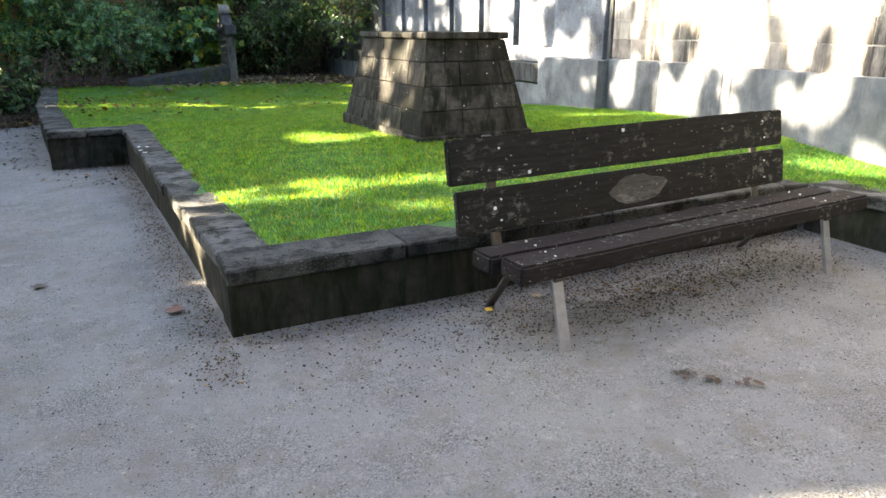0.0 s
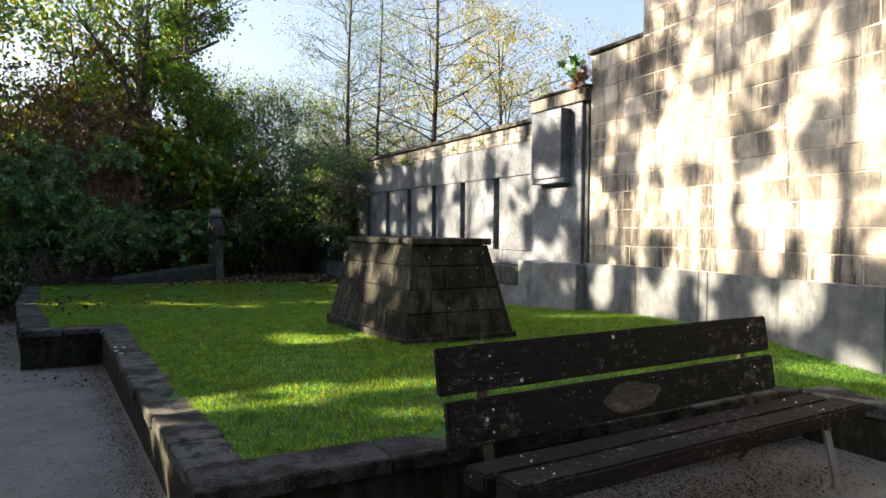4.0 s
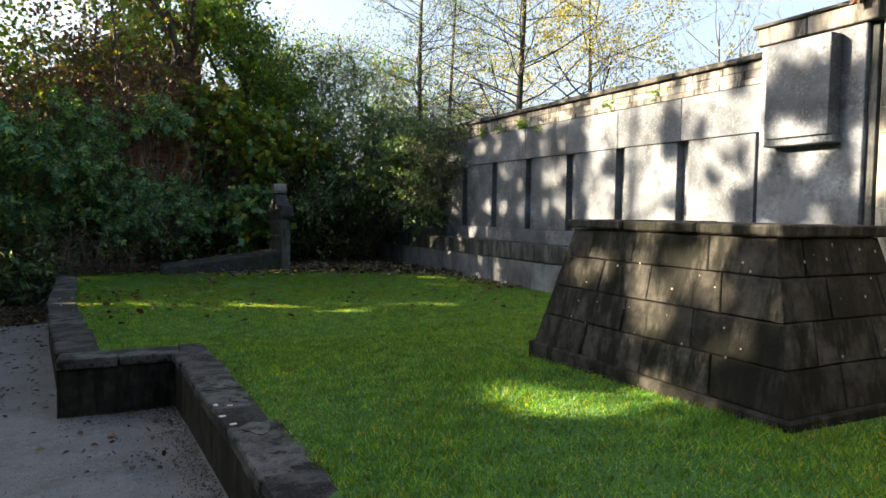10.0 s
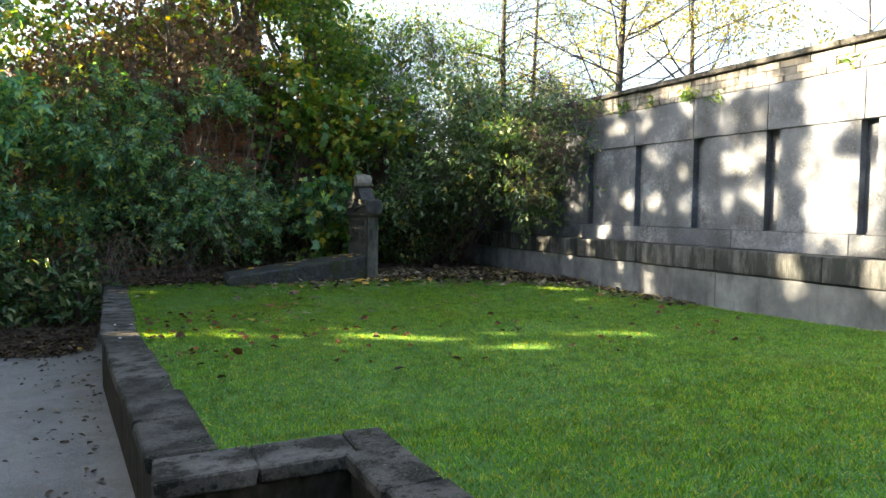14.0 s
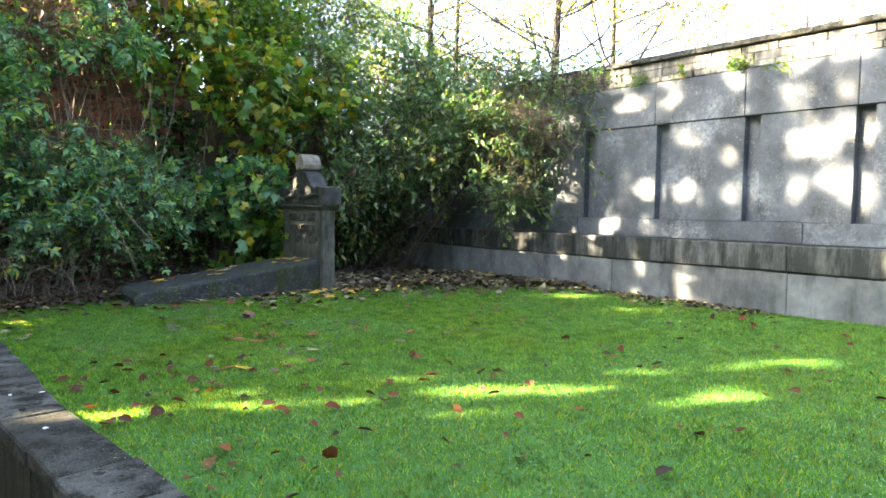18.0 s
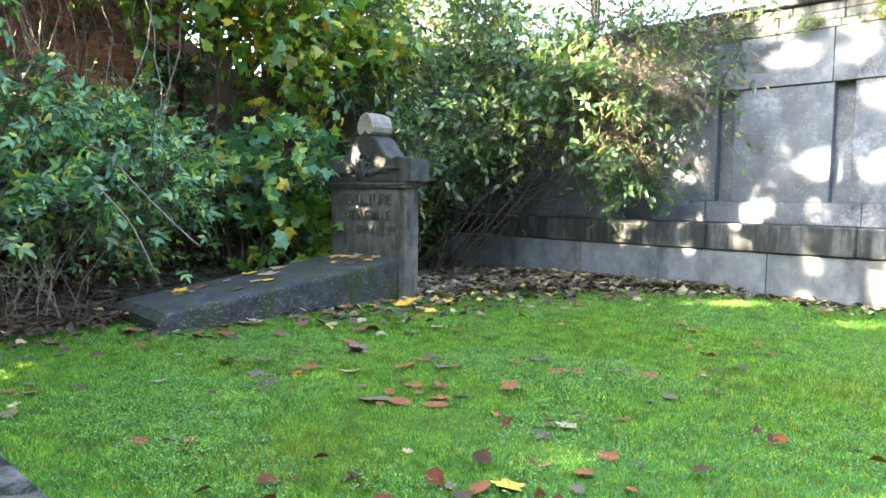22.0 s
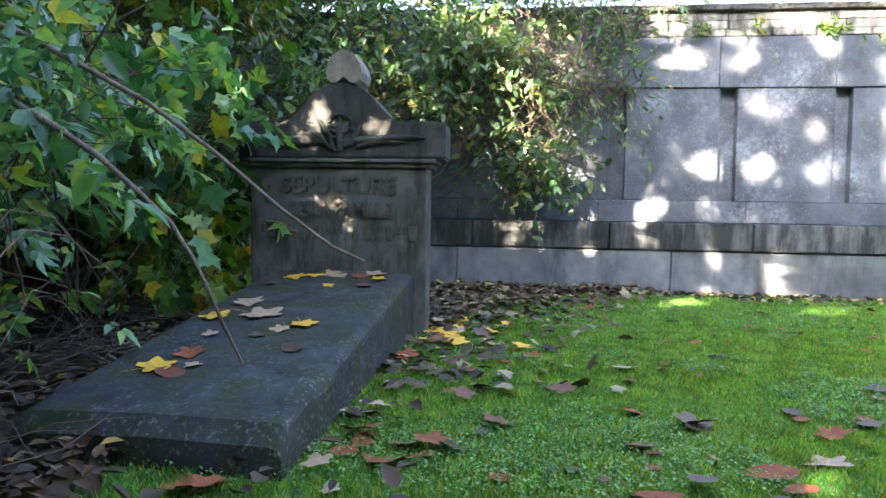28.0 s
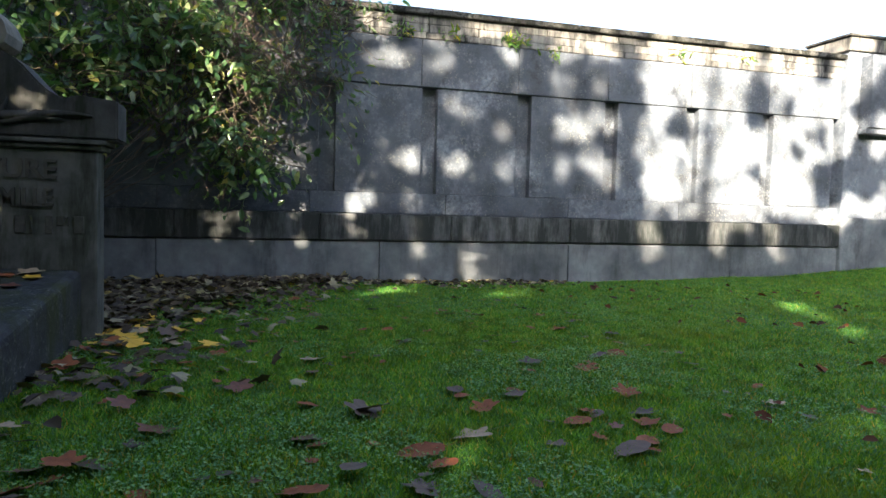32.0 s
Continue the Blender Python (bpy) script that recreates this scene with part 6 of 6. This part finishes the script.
def dead_leaf_mesh(kind, seed):
    """A lobed or oval leaf, cupped and curled, with a stalk."""
    g = random.Random(seed)
    n = 22
    bm = bmesh.new()
    mid = bm.verts.new((0, 0, 0.0))
    inner, outer = [], []
    curl, twist = g.uniform(0.03, 0.3), g.uniform(-0.35, 0.35)
    for k in range(n):
        w = 2 * math.pi * k / n
        if kind == "lobed":
            lobe = abs(math.cos(2.5 * w)) ** 1.3
            r = 0.29 + 0.25 * lobe + 0.05 * math.cos(w) + g.uniform(-0.03, 0.03)
        else:
            r = 0.5 / math.sqrt(math.cos(w) ** 2 + (math.sin(w) / 0.62) ** 2) * (1 + 0.06 * math.cos(w)) + g.uniform(-0.012, 0.012)
        x, y = r * math.cos(w), r * math.sin(w)
        z = curl * (y * y * 1.3 + x * x * 0.35) + twist * x * y + g.uniform(-0.02, 0.02)
        outer.append(bm.verts.new((x, y, z)))
        inner.append(bm.verts.new((x * 0.55, y * 0.55, z * 0.25 + 0.012 * (k % 2))))
    for k in range(n):
        j = (k + 1) % n
        bm.faces.new((mid, inner[k], inner[j]))
        bm.faces.new((inner[k], outer[k], outer[j], inner[j]))
    a = [bm.verts.new((-0.28, 0.012, 0.01)), bm.verts.new((-0.28, -0.012, 0.01)), bm.verts.new((-0.85, -0.008, 0.05)), bm.verts.new((-0.85, 0.008, 0.05))]
    bm.faces.new(a)
    me = bpy.data.meshes.new("fallen_leaf")
    bm.normal_update()
    bm.to_mesh(me)
    bm.free()
    me.polygons.foreach_set("use_smooth", [True] * len(me.polygons))
    return me


LEAF_MESHES = {}
for tone in range(6):
    for form in range(3):
        kind = "lobed" if tone in (3, 4) or form == 0 else "oval"
        me = dead_leaf_mesh(kind, tone * 10 + form)
        me.materials.append(TONES[tone])
        LEAF_MESHES[tone, form] = me


def drop_leaf(x, y, z, size, tone, seed, tilt=12, slope=0.0):
    g = random.Random(seed)
    ob = new("fallen_leaf", LEAF_MESHES[tone, g.randrange(3)])
    ob.matrix_basis = pose(x, y, z, 0, -slope, 0) @ pose(0, 0, 0, g.uniform(-tilt, tilt), g.uniform(-tilt, tilt), g.uniform(0, 360)) @ Matrix.Scale(size, 4)
    return tagged(ob, NAMES[tone], "leaf", "fallen leaves")


def scatter(name, label, category, points, seed, size, material, width=0.7, lift=0.5, shape="oval"):
    g = np.random.default_rng(seed)
    n = len(points)
    flat = np.stack([g.normal(size=n), g.normal(size=n), g.normal(size=n) * lift * 0.4], 1)
    ln = size * g.uniform(0.5, 1.4, n)
    v, f = leaf_arrays(points, flat, unit(np.stack([g.normal(size=n) * lift, g.normal(size=n) * lift, np.ones(n)], 1)), ln, ln * width, shape)
    tagged(fast_mesh(name, v, f, material), label, category, kind="stuff")


def build_fallen_leaves():
    g, far = random.Random(21), []
    for k in range(330):
        y = 10.2 + 6.7 * g.random() ** 0.65
        x = g.uniform(left_edge(y) + 0.35, 5.2)
        size = g.choice((0.045, 0.055, 0.065, 0.08, 0.10, 0.12)) * (1 if y > 13.5 else 0.85)
        tone = g.choices(range(6), (6.5, 1.0, 3.0, 0.12, 0.5, 1.2))[0]
        if y < 13.2:
            far.append((x, y, lawn_z(x, y) + 0.035))
        else:
            drop_leaf(x, y, lawn_z(x, y) + 0.016, size, tone, 100 + k)
    for k in range(80):
        y = g.uniform(11.3, 14.2)
        x = left_edge(y) + 0.35 + abs(g.gauss(0, 0.8))
        far.append((x, y, lawn_z(x, y) + 0.035))
    scatter("leaf_scatter", "small rust-brown dead leaves scattered on the lawn", "leaves", np.array(far), 44, 0.072, RUSTLEAF, 0.75, 0.5, "oval")
    # by the foot of the gravestone and along the slab
    for k in range(46):
        x, y = g.gauss(2.7, 0.45), g.gauss(16.55, 0.22)
        if y > 16.68 and x < 2.7:
            y = 16.62 - g.random() * 0.2
        drop_leaf(x, y, lawn_z(x, y) + 0.035, g.choice((0.07, 0.09, 0.12)), g.choices(range(6), (2, 1, 2, 4, 3, 1))[0], 400 + k, 20)
    for x, y, tone, size in ((0.62, 16.60, 0, 0.15), (0.30, 16.66, 4, 0.10), (0.9, 16.62, 4, 0.13), (0.1, 16.9, 0, 0.10), (0.75, 16.5, 2, 0.10), (1.1, 16.3, 5, 0.10), (0.55, 16.35, 0, 0.12), (0.2, 15.7, 0, 0.15), (0.35, 15.55, 1, 0.13), (0.9, 15.4, 1, 0.14), (2.2, 16.45, 3, 0.17), (2.35, 16.5, 3, 0.15), (2.6, 16.25, 3, 0.11)):
        drop_leaf(x, y, lawn_z(x, y) + 0.04, size, tone, int(x * 900 + y * 77), 18)
    # large leaves on the slab and at its foot
    for x, y, tone, size in ((1.39, 17.28, 4, 0.21), (1.33, 17.47, 3, 0.14), (1.6, 17.42, 4, 0.16), (1.26, 17.03, 3, 0.13), (0.95, 16.97, 2, 0.14), (0.67, 17.38, 3, 0.14), (0.62, 17.3, 5, 0.13), (0.83, 17.33, 0, 0.12), (2.2, 17.4, 3, 0.14), (2.25, 17.3, 3, 0.13), (2.3, 17.2, 4, 0.12), (2.32, 16.95, 4, 0.13), (2.2, 16.9, 3, 0.10)):
        drop_leaf(x, y, 0.285 + 0.273 * (x - 0.24) / 2.15 + 0.001, size, tone, int(x * 700 + y * 31), 4, 7.2)
    for x, y, tone, size in ((0.93, 15.43, 1, 0.15), (0.49, 15.31, 0, 0.16), (0.38, 15.27, 0, 0.10), (0.62, 15.10, 4, 0.15), (0.39, 14.62, 1, 0.17), (1.05, 14.78, 1, 0.11), (1.01, 14.27, 0, 0.12), (0.2, 15.37, 1, 0.09), (0.17, 15.2, 2, 0.13), (0.84, 16.14, 5, 0.14), (1.32, 15.89, 5, 0.12), (1.03, 15.63, 0, 0.12), (0.55, 16.28, 2, 0.13), (0.56, 16.44, 5, 0.14), (0.40, 16.46, 0, 0.18), (0.86, 16.66, 4, 0.18), (0.12, 16.95, 0, 0.19), (1.54, 14.5, 2, 0.12), (1.68, 14.05, 1, 0.12), (1.78, 15.55, 4, 0.13)):
        drop_leaf(x, y, lawn_z(x, y) + 0.02, size, tone, int(x * 810 + y * 57), 16)
    # on the slab
    for k in range(9):
        u = g.choice((g.uniform(0.05, 1), g.uniform(0.8, 1), g.uniform(0.3, 0.45)))
        x, y = 0.24 + 2.15 * u, g.uniform(16.85, 17.55)
        drop_leaf(x, y, 0.285 + 0.273 * u + 0.001, g.choice((0.07, 0.09, 0.12)), g.choices(range(6), (2, 0.5, 2, 3, 4, 0.5))[0], 700 + k, 4, 7.2)
    # on the gravel and at the foot of the kerb
    for x, y, tone, size in ((-0.12, 3.55, 5, 0.10), (-0.78, 4.3, 2, 0.09), (1.62, 2.85, 4, 0.06), (1.3, 2.8, 3, 0.05), (-0.3, 8.8, 2, 0.08), (-0.6, 8.5, 0, 0.07)):
        tagged(drop_leaf(x, y, gravel_z(y) + 0.014, size, tone, int(x * 900 + y * 77), 5), NAMES[tone].replace("the grass", "the gravel"), "leaf", "fallen leaves")

    g = random.Random(5)
    for k in range(12):
        u = k / 11
        x, y = 1.66 + 0.20 * u + g.uniform(-0.03, 0.03), 1.88 - 0.22 * u + g.uniform(-0.03, 0.03)
        tagged(drop_leaf(x, y, gravel_z(y) + 0.016, g.uniform(0.03, 0.06), 2, 2000 + k, 25), "black rotten scrap of leaf on the gravel", "leaf", "fallen leaves")


build_fallen_leaves()


def build_litter():
    g = np.random.default_rng(5)
    n = 11000
    x = g.uniform(-4.5, 5.45, n)
    front = np.array([litter_front(a) for a in x]) + 0.1 * np.sin(x * 4.1)
    y = front + np.abs(g.normal(size=n)) * 0.8 - np.where(g.random(n) < 0.13, g.random(n) ** 2 * 0.9, 0)
    keep = ~((x > 0.22) & (x < 2.62) & (y > 16.72) & (y < 17.8)) & (y < 19.2)
    x, y = x[keep], y[keep]
    z = np.array([(lawn_z(max(a, -1.1), b) + 0.05) if a > -1.2 else gravel_z(b) + 0.035 + 0.15 * max(0, b - 17.3) for a, b in zip(x, y)]) + g.random(len(x)) * 0.03
    scatter("leaf_litter", "carpet of dry brown and yellow leaves under the shrubs", "leaves", np.stack([x, y, z], 1)[x < 1.2], 6, 0.065, LITTER, 0.7, 0.32, "oval")
    scatter("leaf_litter", "carpet of pale dry leaves beside the gravestone", "leaves", np.stack([x, y, z], 1)[x >= 1.2], 16, 0.075, LITTER_PALE, 0.75, 0.45, "maple")
    n = 3800
    x, y = g.uniform(-5.0, -1.5, n), 15.0 + 2.6 * g.random(n) ** 0.7
    z = np.array([gravel_z(b) for b in y]) + 0.03 + 0.15 * np.maximum(0, y - 17.3) + g.random(n) * 0.02
    scatter("path_end_litter", "deep dark leaf litter where the path ends under the shrubs", "leaves", np.stack([x, y, z], 1), 15, 0.06, LITTER, 0.7, 0.45, "oval")
    n = 420
    x = g.uniform(1.2, 5.0, n)
    y = np.array([min(litter_front(a), 16.7) for a in x]) - np.abs(g.normal(size=n)) * 0.45
    z = np.array([lawn_z(a, b) for a, b in zip(x, y)]) + 0.03
    scatter("strewn_leaves", "dead leaves strewn over the grass beside the gravestone", "leaves", np.stack([x, y, z], 1), 14, 0.075, LITTER_PALE, 0.8, 0.5, "maple")
    n = 900
    y = g.uniform(12.5, 17.5, n)
    x = 5.47 - np.abs(g.normal(size=n)) * 0.22
    z = np.array([lawn_z(a, b) for a, b in zip(x, y)]) + 0.03
    scatter("wall_litter", "dry leaves gathered along the foot of the wall", "leaves", np.stack([x, y, z], 1), 7, 0.06, LITTER_PALE)
    # crumbs of soil and leaf along the kerb
    n = 6500
    y = g.uniform(2.6, 9.3, n)
    x = np.array([left_edge(v) for v in y]) - np.abs(g.normal(size=n)) * 0.11 - 0.01
    front = g.random(n) < 0.3
    x[front] = g.uniform(0.1, 4.0, front.sum())
    y[front] = 3.05 - np.abs(g.normal(size=front.sum())) * 0.10
    side = (g.random(n) < 0.15) & ~front
    x[side] = g.uniform(-0.95, -0.15, side.sum())
    y[side] = 9.33 - np.abs(g.normal(size=side.sum())) * 0.3
    z = np.array([gravel_z(b) for b in y]) + 0.012
    scatter("kerb_crumbs", "dark crumbs of soil and dead leaf at the foot of the kerb", "debris", np.stack([x, y, z], 1), 8, 0.012, LITTER, 0.8, 0.5)
    n = 7000
    x, y = g.normal(size=n) * 0.8 + 2.3, g.normal(size=n) * 0.2 + 2.66
    z = np.array([gravel_z(b) for b in y]) + 0.010
    keep = y < 3.04
    scatter("bench_debris", "dark crumbs of bark and leaf under the bench", "debris", np.stack([x, y, z], 1)[keep], 9, 0.013, LITTER, 0.7, 0.5)
    n = 3500
    x, y = g.uniform(-2.6, 4.2, n), g.uniform(0.6, 9.0, n)
    keep = (x < np.array([left_edge(v) for v in y]) - 0.02) | (y < 3.0)
    z = np.array([gravel_z(b) for b in y]) + 0.012
    scatter("gravel_specks", "small dark twigs and leaf bits on the gravel", "debris", np.stack([x, y, z], 1)[keep], 10, 0.011, LITTER, 0.45, 0.6)

    n = 230
    y = g.uniform(7.6, 16.0, n)
    x = np.array([left_edge(v) for v in y]) - 0.04 - np.abs(g.normal(size=n)) * 0.35
    notch = y < 9.4
    x[notch] = -0.15 - np.abs(g.normal(size=notch.sum())) * 0.4
    z = np.array([gravel_z(b) for b in y]) + 0.02
    scatter("path_leaves", "dark brown dead leaves blown against the kerb", "leaves", np.stack([x, y, z], 1), 12, 0.045, LITTER, 0.7, 0.4)
    n = 42000
    x, y = g.uniform(-2.8, 4.4, n), 0.5 + 8.8 * g.random(n) ** 1.3
    keep = (x < np.array([left_edge(v) for v in y]) - 0.01) | (y < 3.04)
    z = np.array([gravel_z(b) for b in y]) + 0.006
    scatter("gravel_grains", "loose pale and dark grit on the path", "gravel", np.stack([x, y, z], 1)[keep], 11, 0.009, PEBBLE, 0.8, 0.5)


build_litter()


def build_twigs():
    g = random.Random(31)
    pieces = []
    for k in range(420):
        x = g.uniform(-3.2, 2.6)
        y = litter_front(x) + 0.25 + abs(g.gauss(0, 0.7))
        if 0.2 < x < 2.65 and 16.7 < y < 17.8:
            y += 1.1
        z = (lawn_z(max(x, -1.1), y) if x > -1.2 else gravel_z(y) + 0.15 * max(0, y - 17.3)) + g.uniform(0.06, 0.13)
        w, ln = g.uniform(0, 6.28), g.uniform(0.15, 0.7)
        a = Vector((x, y, z))
        pieces.append(limb(a, a + Vector((math.cos(w) * ln, math.sin(w) * ln, g.uniform(-0.03, 0.14))), g.uniform(0.002, 0.005), 0.0015, 0.15, k, 5))
    tagged(sheet("dead_twigs", *merge_arrays(pieces), TWIG), "tangle of dead brown twigs on the soil", "twigs", kind="stuff")


build_twigs()


# ---- boughs that hang over the slab ----
def build_boughs():
    root = Vector((-0.25, 18.4, 0.1))
    t = thing("hanging_bough", "long bare bough arching down over the grave slab", "branch", root)
    for a in ([root, (-0.1, 18.2, 1.1), (0.08, 17.85, 1.52), (0.18, 17.5, 1.40), (0.21, 17.28, 1.285), (0.22, 17.14, 1.21), (0.28, 16.96, 1.07), (0.37, 16.80, 0.915), (0.44, 16.66, 0.80), (0.46, 16.56, 0.755)],
              [(-0.1, 18.2, 1.1), (-0.02, 17.9, 1.28), (0.05, 17.55, 1.25), (0.09, 17.33, 1.125), (0.12, 17.22, 1.045), (0.17, 17.14, 0.955), (0.20, 17.06, 0.87), (0.235, 17.0, 0.75), (0.29, 16.95, 0.58), (0.325, 16.90, 0.445)]):
        sheet("bough", *tube_arrays([Vector(p) - root for p in a], [0.015, 0.013, 0.011, 0.0095, 0.0085, 0.0075, 0.0065, 0.006, 0.0055, 0.004], 7), BOUGH, t)
    g = np.random.default_rng(77)
    base = np.concatenate([np.linspace(a, b, 9) for a, b in (((0.08, 17.85, 1.52), (0.21, 17.28, 1.285)), ((-0.1, 18.2, 1.1), (0.08, 17.85, 1.52)), ((0.05, 17.55, 1.25), (0.17, 17.14, 0.955)))])
    base = np.repeat(base, 4, 0) + g.normal(size=(27 * 4, 3)) * 0.05
    n = len(base)
    ln = g.uniform(0.06, 0.14, n)
    v, f = leaf_arrays(base, g.normal(size=(n, 3)) * 0.6 - np.array((0, 0, 0.5)), unit(g.normal(size=(n, 3)) + np.array((0, -0.3, 0.6))), ln, ln * 0.45, "oval")
    tagged(fast_mesh("foliage", v - np.array(tuple(root)), f, LEAF_TEAL, t), kind="stuff")


build_boughs()


# ---- tufts on the wall and a creeper on the pier ----
def tuft(name, label, at, count, size, material, seed, spread=0.08, shape="lens", width=0.25):
    g = np.random.default_rng(seed)
    base = np.array(at) + g.normal(size=(count, 3)) * np.array((spread * 0.3, spread, spread * 0.5))
    ln = size * g.uniform(0.5, 1.3, count)
    v, f = leaf_arrays(base, g.normal(size=(count, 3)) * 0.6 + np.array((-0.5, 0, 0.1)), unit(g.normal(size=(count, 3)) + np.array((-0.4, 0, 0.6))), ln, ln * width, shape)
    t = thing(name, label, "plant", at, 0, "wall plants")
    tagged(fast_mesh("foliage", v - np.array(at), f, material, t), kind="stuff")


for k, (y, z, n) in enumerate(((14.33, 2.87, 40), (13.75, 2.87, 22), (13.05, 2.86, 60), (12.55, 2.74, 25), (15.1, 2.9, 30), (15.7, 2.9, 40), (10.9, 2.88, 14), (9.9, 2.9, 14))):
    tuft("wall_fern", "small green tuft rooted in a wall joint", (5.655, y, z), n, 0.10, LEAF_GREEN, 200 + k, 0.07)
tuft("pier_creeper", "small hanging creeper with brown and yellow leaves on the pier", (5.50, 7.15, 3.42), 60, 0.11, LEAF_RED, 231, 0.11, "lobed", 0.7)
tuft("pier_creeper", "small green creeper growing at the wall corner", (5.52, 7.32, 3.66), 22, 0.13, LEAF_DARK, 232, 0.09, "lobed", 0.8)
